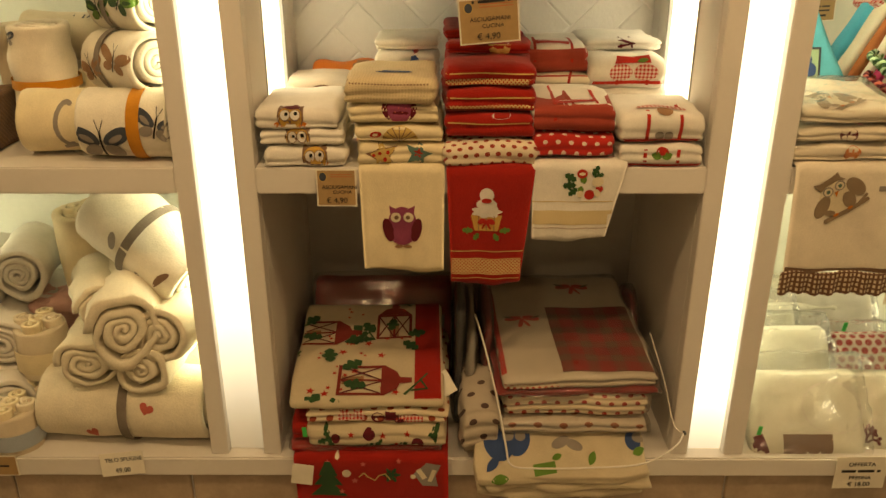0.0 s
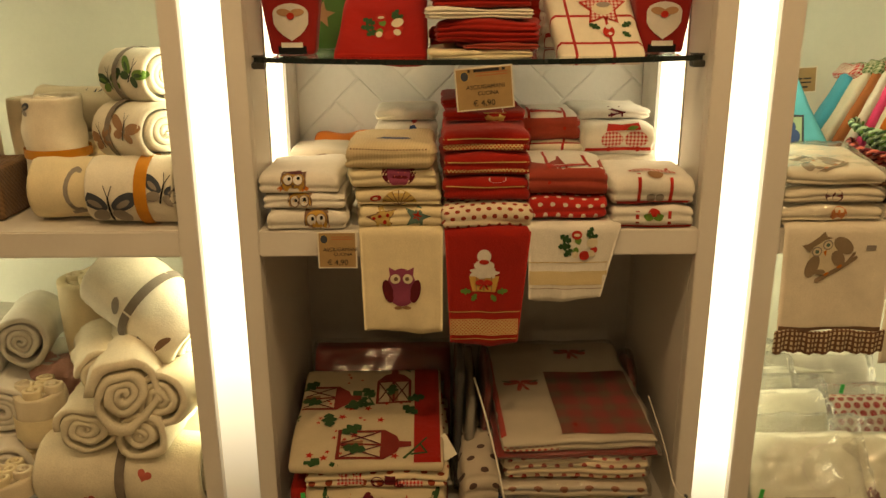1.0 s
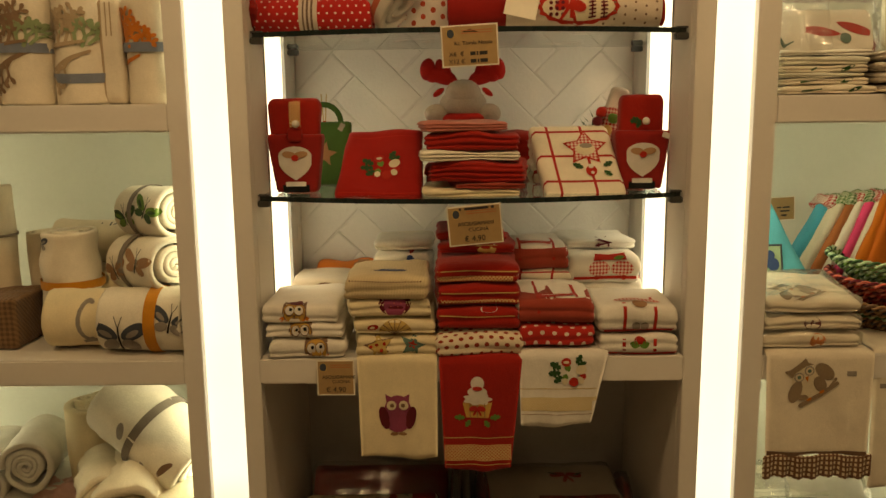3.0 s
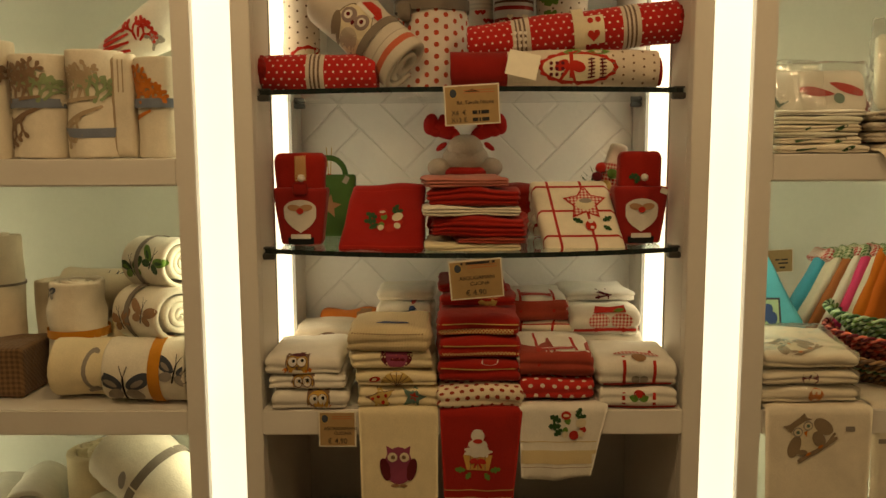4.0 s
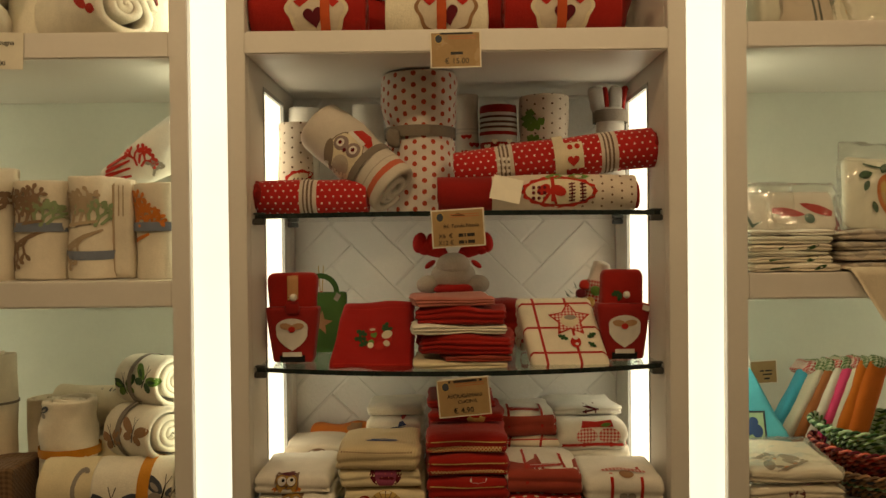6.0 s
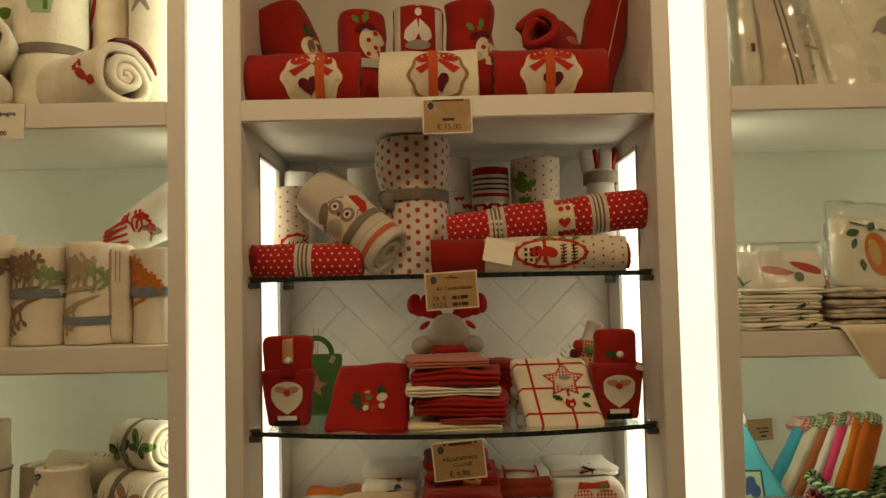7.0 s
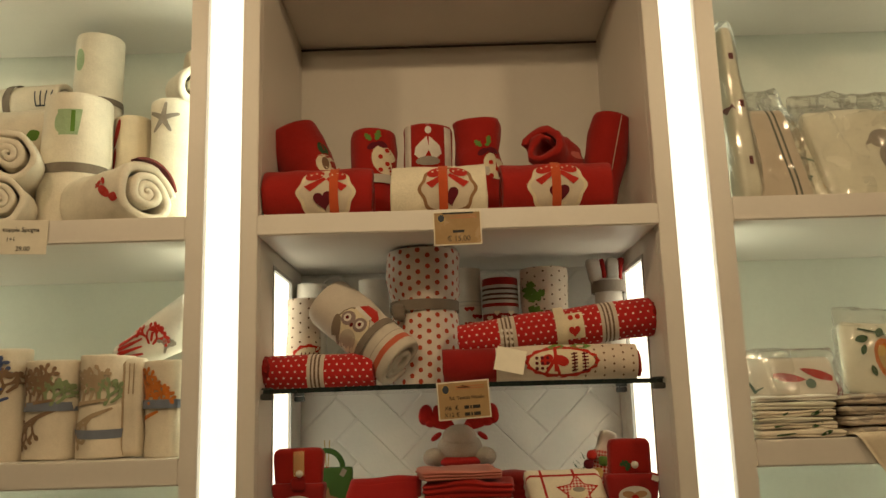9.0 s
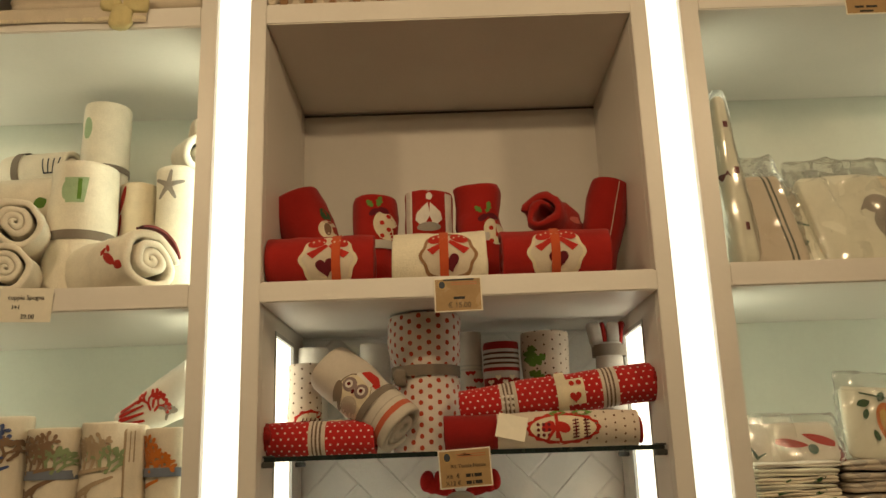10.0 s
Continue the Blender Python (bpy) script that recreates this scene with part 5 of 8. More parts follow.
for dx, dz, mt in ((-0.030, 0.135, T_MAROON), (-0.008, 0.115, T_GOLD), (-0.022, 0.155, T_RED), (-0.046, 0.115, T_WHITE), (-0.040, 0.090, T_GREEN), (-0.020, 0.090, T_MAROON), (0.006, 0.140, T_LEAF), (-0.050, 0.070, T_RED)):
    part("sweet", soft(0.024, 0.02, 0.024, (0.011, 0.009, 0.011), (6, 6, 6), 0.002, 50, int(dz * 1000)), mt, ob, "", pose(dx, -0.03, dz))

# ---- rolls on the upper glass shelf ----
ob = rolled("red specked cotton roll with striped bands, in clear wrap", pose(-0.322, 0.105, T2 + 0.039, 40, 0, -2), 0.245, 0.040, SPECK_BAND, 121, turns=3, squash=0.97, group="rolls on glass")
part("gathered_end", soft(0.034, 0.074, 0.074, (0.012, 0.03, 0.03), (10, 18, 18), 0.011, 38, 1211), DEEP_C, ob, "dark gathered end", pose(-0.128, 0, -0.036))
GR = rolled("pale grey roll with coral edge and a motif, tied diagonally", pose(-0.226, 0.135, 1.917, 200, -40, 158), 0.245, 0.061, GREY_ROLL, 122, turns=2.6, group="rolls on glass", amp=0.004, core=0.3)
gx = lambda nm, sh, mt, lf=0.0014: wprint(GR, nm, sh, mt, (-0.262, 0.0, 1.942), (0.12, 0.95, -0.28), (0.5, 0.2, 0.84), lf)
T_TAUPE, T_SAND = thread("taupe_thread", (0.25, 0.19, 0.14)), thread("sand_thread", (0.52, 0.44, 0.35))
gx("motif_outline", [ell(0, 0, 0.0445, 0.0535)], T_TAUPE, 0.0010)
gx("motif_body", [ell(0.001, 0.001, 0.0415, 0.0505)], T_CREAM, 0.0016)
gx("motif_belly", [ell(0.002, -0.024, 0.022, 0.022)], T_SAND, 0.0022)
gx("motif_wing", [ell(-0.036, -0.012, 0.013, 0.032, 14)], T_TAUPE, 0.0024)
gx("motif_mask", [ell(-0.016, 0.020, 0.018, 0.017), ell(0.018, 0.016, 0.017, 0.017)], thread("mauve_thread", (0.30, 0.22, 0.20)), 0.0026)
gx("motif_round", [ell(-0.018, 0.020, 0.0095, 0.0095), ell(0.018, 0.016, 0.0095, 0.0095)], T_WHITE, 0.0032)
gx("motif_centre", [ell(-0.018, 0.020, 0.0045, 0.0045), ell(0.018, 0.016, 0.0045, 0.0045), ell(0.0, 0.008, 0.004, 0.005)], T_MAROON, 0.004)
gx("cap", [[(-0.012, 0.050), (0.024, 0.040), (0.046, 0.034), (0.050, 0.046), (0.030, 0.066), (0.004, 0.070)]], T_RED, 0.0026)
gx("cap_brim", [rect(0.010, 0.044, 0.048, 0.010, -18)], T_WHITE, 0.0032)
part("ribbon", ring_band(0.0632, 0.018, 0.0008), RIBBON_GREY, GR, "", pose(-0.042, 0, 0))
PV = upright_roll("white roll with red dots, standing, tied with grey ribbon", -0.085, 0.235, T2, 0.332, 0.086, POLKA_C, 123, turns=3, group="rolls on glass", amp=0.007, taper=0.09, band=RIBBON_GREY, band_at=0.028, band_w=0.026, pinch=(0.085, 0.10))
part("bow", soft(0.045, 0.03, 0.03, (0.012, 0.012, 0.012), (8, 8, 8), 0.006, 40, 124), RIBBON_GREY, PV, "", pose(0.012, -0.070, 0.045))
ob = upright_roll("cream specked roll with a red oval frame, standing", -0.396, 0.30, T2, 0.232, 0.044, SPECK_W, 125, group="rolls on glass")
wprint(ob, "red_oval", [wavy(0, 0, 0.044, 0.032, 12, 0.05)], T_RED, (-0.375, 0, 1.868), lift=0.0014)
wprint(ob, "pale_oval", [ell(0, 0, 0.036, 0.025)], T_CREAM, (-0.375, 0, 1.868), lift=0.002)
wprint(ob, "lettering", [limb(-0.022 + 0.009 * k, -0.008, -0.018 + 0.009 * k, 0.009, 0.003, 0.003, 3) for k in range(5)] + [limb(-0.024, 0.002, 0.022, 0.004, 0.0025, 0.0025, 3)], T_MAROON, (-0.375, 0, 1.870), lift=0.0028)
folded("pale folded towel lying under the tied roll", -0.29, 0.20, T2, 0.13, 0.14, 0.085, CREAM_C, 126, layers=3, group="rolls on glass")
UR = rolled("red specked roll with striped bands lying across another", pose(0.222, 0.135, 1.908, 25, -6, -1), 0.455, 0.045, SPECK_BAND, 127, turns=3, group="rolls on glass", taper=0.06)
part("gathered_end", soft(0.03, 0.078, 0.078, (0.012, 0.03, 0.03), (10, 18, 18), 0.010, 38, 1212), DEEP_C, UR, "dark gathered end", pose(0.226, 0, -0.038))
part("paper_sleeve", ring_band(0.0485, 0.024, 0.0012), T_CREAM, UR, "pale paper sleeve", pose(0.010, 0, 0))
wprint(UR, "pale_patch", [rect(0, 0, 0.044, 0.058, 6)], T_CREAM, (0.262, 0, 1.912), lift=0.0016)
wprint(UR, "heart", [heart(0, -0.012, 0.014, 5), ell(-0.008, 0.018, 0.006, 0.006), ell(0.008, 0.02, 0.006, 0.006)], T_RED, (0.262, 0, 1.912), lift=0.0024)
wprint(UR, "light_spots", [ell(-0.035 + 0.011 * (k % 3), -0.022 + 0.013 * (k // 3), 0.004, 0.004, 0, 8) for k in range(12)], T_WHITE, (0.13, 0, 1.888), lift=0.0014)
LR = rolled("cream specked roll with red end and a red oval frame", pose(0.175, 0.085, T2 + 0.041, 10, 0, -1), 0.435, 0.041, cloth("red_and_cream_specked", C_RED, banded([(0, C_DEEP), (0.118, (0.70, 0.60, 0.49))], 0.9, True), pile=0.3), 128, turns=3, group="rolls on glass")
wprint(LR, "dark_specks", [ell(0.10 + 0.021 * (k % 6), -0.03 + 0.016 * (k // 6) + 0.008 * (k % 2), 0.0026, 0.0026, 0, 8) for k in range(30)], T_BROWN, (0.175, 0, T2 + 0.041))
wprint(LR, "red_oval", [wavy(0, 0, 0.082, 0.034, 16, 0.04)], T_RED, (0.222, 0, T2 + 0.043), lift=0.0014)
wprint(LR, "pale_oval", [ell(0, 0, 0.074, 0.027)], T_CREAM, (0.222, 0, T2 + 0.043), lift=0.0022)
wprint(LR, "red_bow", [ell(-0.034, 0.004, 0.016, 0.010, 30), ell(-0.002, 0.002, 0.018, 0.011, -20), limb(-0.016, 0.0, -0.006, -0.026, 0.008, 0.006), limb(-0.018, 0.002, -0.036, -0.024, 0.008, 0.006), rect(-0.014, 0.004, 0.008, 0.05)], T_RED, (0.222, 0, T2 + 0.043), lift=0.003)
wprint(LR, "dark_dot", [ell(-0.056 + 0.012 * (k % 3), -0.014 + 0.011 * (k // 3), 0.004, 0.004, 0, 8) for k in range(9)], T_MAROON, (0.222, 0, T2 + 0.043), lift=0.0026)
wprint(LR, "lettering", [limb(0.022, -0.02 + 0.007 * k, 0.034, -0.018 + 0.007 * k, 0.003, 0.003, 3) for k in range(6)] + [limb(0.046, -0.02 + 0.007 * k, 0.058, -0.019 + 0.007 * k, 0.003, 0.003, 3) for k in range(6)] + [limb(0.028, -0.02, 0.028, 0.018, 0.003, 0.003, 3), limb(0.052, -0.02, 0.05, 0.018, 0.003, 0.003, 3)], T_MAROON, (0.222, 0, T2 + 0.043), lift=0.003)
wprint(LR, "leaf_edge", [leaf(-0.03, 0.034, 0.04, 0.012, 5), leaf(0.02, 0.036, 0.05, 0.012, 0)], T_LEAF, (0.222, 0, T2 + 0.040), lift=0.002)
part("red_lining", soft(0.012, 0.05, 0.06, (0.004, 0.02, 0.02), (4, 10, 10), 0.003, 30, 7), RED_C, LR, "", pose(0.222, 0, -0.035))
price_card("small white blank tag lying against the rolls", 0.107, 0.034, 1.834, 0.066, 0.058, [], rx=-22, ry=-14, rz=4, emblem=False)
for x, r_, h, y, mat, lab, sd in ((-0.398, 0.041, 0.292, 0.44, WHITE_C, "plain white roll standing at the back", 131), (-0.230, 0.042, 0.298, 0.44, WHITE_C, "plain white roll standing at the back", 132), (0.034, 0.030, 0.316, 0.40, FAINT_GREY, "pale banded roll standing at the back", 133), (0.112, 0.047, 0.280, 0.37, STRIPE_R, "red and grey striped roll standing at the back", 134)):
    ob = upright_roll(lab, x, y, T2, h, r_, mat, sd, group="rolls at the back")
    if sd == 133:
        wprint(ob, "red_dot", [heart(0.012 * (k % 2) + 0.02 * (k // 2 % 2) - 0.01, -0.02 * (k // 2), 0.008) for k in range(8)], T_RED, (x, 0, 1.99))
    if sd == 134:
        wprint(ob, "heart_border", [heart(-0.03 + 0.018 * k, 0.012 * (k % 2), 0.008) for k in range(4)], T_CREAM, (x, 0, 1.96))
DR = upright_roll("cream specked roll with holly, standing at the back", 0.232, 0.375, T2, 0.302, 0.060, SPECK_W, 135, group="rolls at the back", taper=0.16)
wprint(DR, "holly", [leaf(-0.052, 0.02, 0.05, 0.03, 75, 3), leaf(-0.05, 0.015, 0.05, 0.028, 30, 3), leaf(-0.05, 0.0, 0.045, 0.026, 330, 3)], T_LEAF, (0.232, 0, 1.985))
wprint(DR, "red_oval", [wavy(0.01, -0.012, 0.05, 0.034, 12, 0.05)], T_RED, (0.240, 0, 1.955), lift=0.0014)
wprint(DR, "pale_oval", [ell(0.01, -0.014, 0.042, 0.027)], T_CREAM, (0.240, 0, 1.955), lift=0.002)
TB = upright_roll("bundle of striped grey and red napkins tied at the waist", 0.398, 0.36, T2, 0.27, 0.037, GREY_C, 136, group="rolls at the back", taper=-0.15)
for k, (a, mt) in enumerate(((-16, GREY_C), (-6, RED_C), (8, GREY_C), (18, RED_C))):
    part("napkin_end", soft(0.034 if k % 2 == 0 else 0.016, 0.040, 0.085, (0.010, 0.012, 0.01), (6, 6, 10), 0.004, 20, 140 + k), mt, TB, "", pose(0.108, 0, 0, 0, 90, 0) @ pose(-0.026 + 0.017 * k, 0.004 * (k % 2), 0.0, 0, a * 0.5, 0))
part("ribbon", ring_band(0.043, 0.03, 0.0016), RIBBON_GREY, TB, "", pose(0.114, 0, 0))

# ---- rolls on the board above ----
S4 = 2.174
FRAMES = ((-0.322, RED_C, 0.247, -0.300, 0.0), (-0.040, TERRY_C, 0.222, -0.020, 0.0), (0.234, RED_C, 0.256, 0.232, 0.0))
for k, (x, mat, L, px, _) in enumerate(FRAMES):
    ob = rolled("white terry roll with heart patch and ribbon" if k == 1 else "red terry roll with heart patch and ribbon", pose(x, 0.088, S4 + 0.0605, 60, 0, (1, -1, 0.5)[k]), L, 0.064, mat, 151 + k, turns=2.8, squash=0.95, group="rolls with heart patches", amp=0.004)
    wprint(ob, "frame_edge", [wavy(0, 0, 0.066, 0.058, 8, 0.05)], T_TAN if k == 1 else T_CREAM, (px, 0, S4 + 0.054), lift=0.0014)
    wprint(ob, "frame_patch", [wavy(0, 0, 0.058, 0.050, 8, 0.05)], LINEN_C, (px, 0, S4 + 0.054), lift=0.0022)
    wprint(ob, "bow", [ell(-0.026, 0.040, 0.022, 0.012, 20), ell(0.026, 0.040, 0.022, 0.012, -20), [(-0.006, 0.036), (-0.05, 0.012), (-0.036, 0.0), (0.0, 0.03)], [(0.006, 0.036), (0.05, 0.012), (0.036, 0.0), (0.0, 0.03)]], T_RED, (px, 0, S4 + 0.056), lift=0.003)
    wprint(ob, "bow_speck", [ell(-0.034 + 0.012 * j, 0.041 + 0.004 * (j % 2), 0.0026, 0.0022, 0, 6) for j in range(7)], T_CREAM, (px, 0, S4 + 0.056), lift=0.0038)
    wprint(ob, "heart", [heart(0.004 if k else -0.006, -0.018, 0.024, (10, 14, 0)[k])], T_MAROON, (px, 0, S4 + 0.056), lift=0.0036)
    wprint(ob, "ribbon", [rect(0, 0, 0.021, 0.125)], RIBBON_RED, (px + (0.018, -0.010, -0.002)[k], 0, S4 + 0.062), lift=0.0046)
B1 = rolled("red terry roll leaning on the front ones", pose(-0.372, 0.25, S4 + 0.155, 0, 0, 0) @ pose(0, 0, 0, 8, 66, 0), 0.27, 0.072, RED_C, 156, turns=2.6, group="rolls behind", amp=0.005)
B2 = upright_roll("red terry roll with a pale oval patch, standing", -0.208, 0.25, S4, 0.262, 0.058, RED_C, 157, group="rolls behind", turns=2.6, amp=0.004)
B3 = upright_roll("red and white banded terry roll, standing", -0.066, 0.25, S4, 0.272, 0.064, RED_C, 158, group="rolls behind", turns=2.6, amp=0.004)
B4 = upright_roll("red terry roll with holly patch, standing", 0.070, 0.25, S4, 0.282, 0.058, RED_C, 159, group="rolls behind", turns=2.6, amp=0.011)
B5 = rolled("red terry roll lying with its end to the front", pose(0.268, 0.25, S4 + 0.175, 0, 22, 60), 0.19, 0.058, RED_C, 160, turns=1.5, group="rolls behind", amp=0.013, core=0.5)
B5b = rolled("red terry roll under another", pose(0.250, 0.275, S4 + 0.062, 0, 0, 4), 0.22, 0.060, RED_C, 161, turns=2.6, group="rolls behind")
B6 = rolled("red terry roll leaning against the side", pose(0.380, 0.25, S4 + 0.148, 0, 0, 0) @ pose(0, 0, 0, 0, -75, 0), 0.285, 0.054, RED_C, 162, turns=2.6, group="rolls behind", amp=0.004)
for ob, px, pz, s in ((B2, -0.186, S4 + 0.180, 0.85), (B4, 0.092, S4 + 0.155, 0.75)):
    wprint(ob, "pale_patch", [ell(0.008, 0, 0.034 * s, 0.046 * s, 18)], T_CREAM, (px, 0, pz))
    wprint(ob, "red_spot", [ell(0.0 + 0.016 * (j % 2), -0.026 + 0.017 * j, 0.006, 0.006, 0, 8) for j in range(4)], T_RED, (px, 0, pz), lift=0.002)
    wprint(ob, "dark_bow", [ell(-0.02, 0.036, 0.014, 0.008, 30), ell(0.004, 0.04, 0.014, 0.008, -20)], T_MAROON, (px, 0, pz), lift=0.0026)
    wprint(ob, "holly", [leaf(-0.022, 0.05, 0.026, 0.014, 130, 3), leaf(-0.01, 0.05, 0.03, 0.016, 75, 3)], T_LEAF, (px, 0, pz), lift=0.002)
wprint(B3, "white_band", [rect(-0.050, 0, 0.016, 0.26), rect(0.050, 0, 0.016, 0.26)], T_WHITE, (-0.066, 0, S4 + 0.15))
wprint(B3, "white_motif", [[(-0.03, 0.02), (-0.002, 0.045), (0.004, 0.01), (-0.014, -0.02), (-0.034, 0.0)], [(0.03, 0.02), (0.004, 0.045), (0.002, 0.01), (0.014, -0.02), (0.034, 0.0)], ell(0.0, 0.09, 0.010, 0.014), ell(0.002, 0.062, 0.008, 0.010)], T_WHITE, (-0.066, 0, S4 + 0.19))
wprint(B3, "grey_motif", [ell(0.0, -0.02, 0.03, 0.012)], T_GREY, (-0.066, 0, S4 + 0.19), lift=0.002)
wprint(B1, "leaf_patch", [leaf(0.0, 0.0, 0.045, 0.02, -60)], T_GREEN, (-0.345, 0, S4 + 0.235))
wprint(B1, "pale_patch", [ell(0.0, 0.0, 0.022, 0.026, 10)], T_CREAM, (-0.325, 0, S4 + 0.175))
wprint(B1, "dark_patch", [ell(0.0, 0.0, 0.008, 0.018, 10)], T_BROWN, (-0.325, 0, S4 + 0.175), lift=0.002)
wprint(B6, "edge_line", [rect(0, 0, 0.002, 0.26, -14)], T_CREAM, (0.400, 0, S4 + 0.16))
wprint(B5, "pale_end", [ell(0, 0, 0.022, 0.009, 8)], T_ROSE, (0.315, 0, S4 + 0.185))
for ob, px in ((B2, -0.185), (B4, 0.10)):
    part("ribbon", ring_band(0.061, 0.022, 0.0016), GREY_C, ob, "", pose(0.0, 0, 0))
TW = rolled("brown tasselled cushion ends lying on the top board", pose(-0.30, 0.07, 2.881 + 0.055, 0, 0, 3), 0.30, 0.055, LINEN_C, 165, group="top board")
for k in range(10):
    part("tassel", soft(0.02, 0.012, 0.035, (0.008, 0.005, 0.01), (5, 4, 6), 0.003, 40, 170 + k), T_TAN if k % 2 else LINEN_C, TW, "", pose(-0.14 + 0.03 * k, -0.058, -0.058 - 0.01 * (k % 3)))

# ---- tablecloths in the dark lower niche ----
FILM = Nodes("clear_wrapping_film")
fr = FILM.node("ShaderNodeFresnel")
fr.inputs[0].default_value = 1.45
gl = FILM.node("ShaderNodeBsdfGlossy")
gl.inputs["Roughness"].default_value = 0.13
tr = FILM.node("ShaderNodeBsdfTransparent")
tr.inputs[0].default_value = (0.95, 0.95, 0.93, 1)
mx = FILM.node("ShaderNodeMixShader")
FILM.link(FILM.m("MINIMUM", FILM.m("ADD", fr.outputs[0], 0.05), 0.7), mx.inputs[0])
FILM.link(tr.outputs[0], mx.inputs[1])
FILM.link(gl.outputs[0], mx.inputs[2])
df = FILM.node("ShaderNodeBsdfDiffuse")
df.inputs[0].default_value = (0.85, 0.85, 0.82, 1)
mx2 = FILM.node("ShaderNodeMixShader")
mx2.inputs[0].default_value = 0.035
FILM.link(mx.outputs[0], mx2.inputs[1])
FILM.link(df.outputs[0], mx2.inputs[2])
FILM.link(mx2.outputs[0], FILM.out.inputs[0])
bp = FILM.node("ShaderNodeBump")
bp.inputs["Strength"].default_value = 0.35
bp.inputs["Distance"].default_value = 0.004
FILM.link(FILM.noise(FILM.coord("Object"), 32.0, 4.0), bp.inputs["Height"])
FILM.link(bp.outputs[0], gl.inputs["Normal"])
FILM.link(bp.outputs[0], df.inputs["Normal"])
FILM = FILM.mat


def crinkled(me):
    """Film keeps its creases as hard facets."""
    me.polygons.foreach_set("use_smooth", [False] * len(me.polygons))
    return me



def wrapped(label, x, yf, z, w, d, h, mat, seed, rx=0.0, rz=0.0, layers=2, name="packed_tablecloth", group="packed tablecloths", film=0.004, cat="tablecloth"):
    """Folded cloth inside a clear bag."""
    ob = folded(label, x, yf, z, w, d, h, mat, seed, rz, layers, group, rx, name)
    ob["category"] = cat
    f = part("clear_bag", crinkled(soft(w + 2 * film, d + 2 * film, h + film * 1.5, (0.008, h * 0.5, h * 0.46), (17, 15, 6), 0.005, 17, seed + 60)), FILM, ob, "clear crinkled wrapping")
    f.visible_shadow = False
    return ob


BZ = BASE_Z + 0.001
RC = hanging("red tablecloth with festive print hanging over the base", -0.412, -0.064, -0.408, -0.062, BZ + 0.030, 0.285, RED_C, 4.0, 0.012, -0.050, "printed tablecloths", 0.002)
RC.name = "hanging_tablecloth"
for cx, cz in ((-0.335, 0.372),):
    for k, (w_, y_) in enumerate(((0.085, -0.03), (0.066, 0.0), (0.044, 0.026))):
        along(RC, "tree_print", [[(-w_ / 2, y_), (w_ / 2, y_), (0.006, y_ + 0.038), (-0.006, y_ + 0.038)]], T_GREEN, cx, cz, 0.001 + 0.0006 * k)
along(RC, "bauble_print", [ell(0, 0, 0.010, 0.010), ell(0.15, -0.01, 0.006, 0.006), ell(-0.02, 0.04, 0.005, 0.005)], T_CREAM, -0.293, 0.405)
along(RC, "star_print", [star(0, 0, 0.009), star(0.02, 0.045, 0.007), star(0.10, 0.052, 0.007), star(-0.03, -0.03, 0.008), star(-0.06, 0.05, 0.006)], T_ROSE, -0.275, 0.385)
along(RC, "scroll_print", [limb(-0.03 + 0.012 * k, 0.01 * math.sin(k * 1.7), -0.02 + 0.012 * k, 0.01 * math.sin((k + 1) * 1.7), 0.003, 0.003, 3) for k in range(6)], T_GOLD, -0.235, 0.395)
along(RC, "posy_print", [leaf(0, 0, 0.022, 0.010, 30 * k, 3) for k in range(0, 12, 2)], T_GREEN, -0.192, 0.400)
along(RC, "pale_print", [[(-0.03, 0.005), (0.0, 0.035), (0.032, 0.028), (0.02, 0.0), (0.025, -0.03), (-0.01, -0.028)]], T_GREY, -0.112, 0.398)
along(RC, "pale_print", [rect(-0.012, 0.005, 0.012, 0.030, 30), rect(0.012, 0.0, 0.010, 0.034, -20)], T_CREAM, -0.112, 0.398, 0.002)
price_card("small white swing tag on the red tablecloth", -0.392, -0.062, 0.405, 0.048, 0.054, [], ry=-8, emblem=False)
zz = BZ + 0.036
ob = wrapped("red packed tablecloth in the pile", -0.25, -0.035, zz, 0.34, 0.40, 0.012, RED_C, 181, layers=1)
zz += 0.014
ob = folded("cream printed tablecloth with rounded fold", -0.222, -0.045, zz, 0.312, 0.40, 0.052, TABLE_C, 182, name="printed_tablecloth", group="printed tablecloths")
wprint(ob, "bauble_print", [ell(-0.01, 0.012, 0.014, 0.014), ell(0.098, -0.010, 0.014, 0.014), ell(-0.085, 0.002, 0.010, 0.012)], T_MAROON, (-0.23, 0, zz + 0.024))
wprint(ob, "leaf_print", [leaf(-0.10, 0.0, 0.028, 0.014, a, 3) for a in (20, 110, 200, 290)] + [leaf(0.12 + 0.006 * k, 0.012 - 0.007 * k, 0.03, 0.010, 20 + 25 * k, 3) for k in range(4)] + [leaf(-0.05 + 0.025 * k, -0.022, 0.03, 0.012, 10 + 20 * (k % 3), 3) for k in range(5)], T_GREEN, (-0.23, 0, zz + 0.024))
wprint(ob, "star_print", [star(0.02, 0.006, 0.010), star(0.075, 0.010, 0.009), star(-0.05, 0.012, 0.008), star(0.05, -0.015, 0.006)], T_RED, (-0.23, 0, zz + 0.026))
folded("red tablecloth under the cream one", -0.395, -0.02, zz, 0.05, 0.36, 0.05, RED_C, 183, name="printed_tablecloth", group="printed tablecloths")
price_card("small green sticker tag on the pile", -0.386, -0.030, zz + 0.032, 0.010, 0.026, [], ry=4, emblem=False).data.materials[0] = paint("bright_green_sticker", (0.04, 0.55, 0.10), 0.4, 0.05)
zz += 0.053
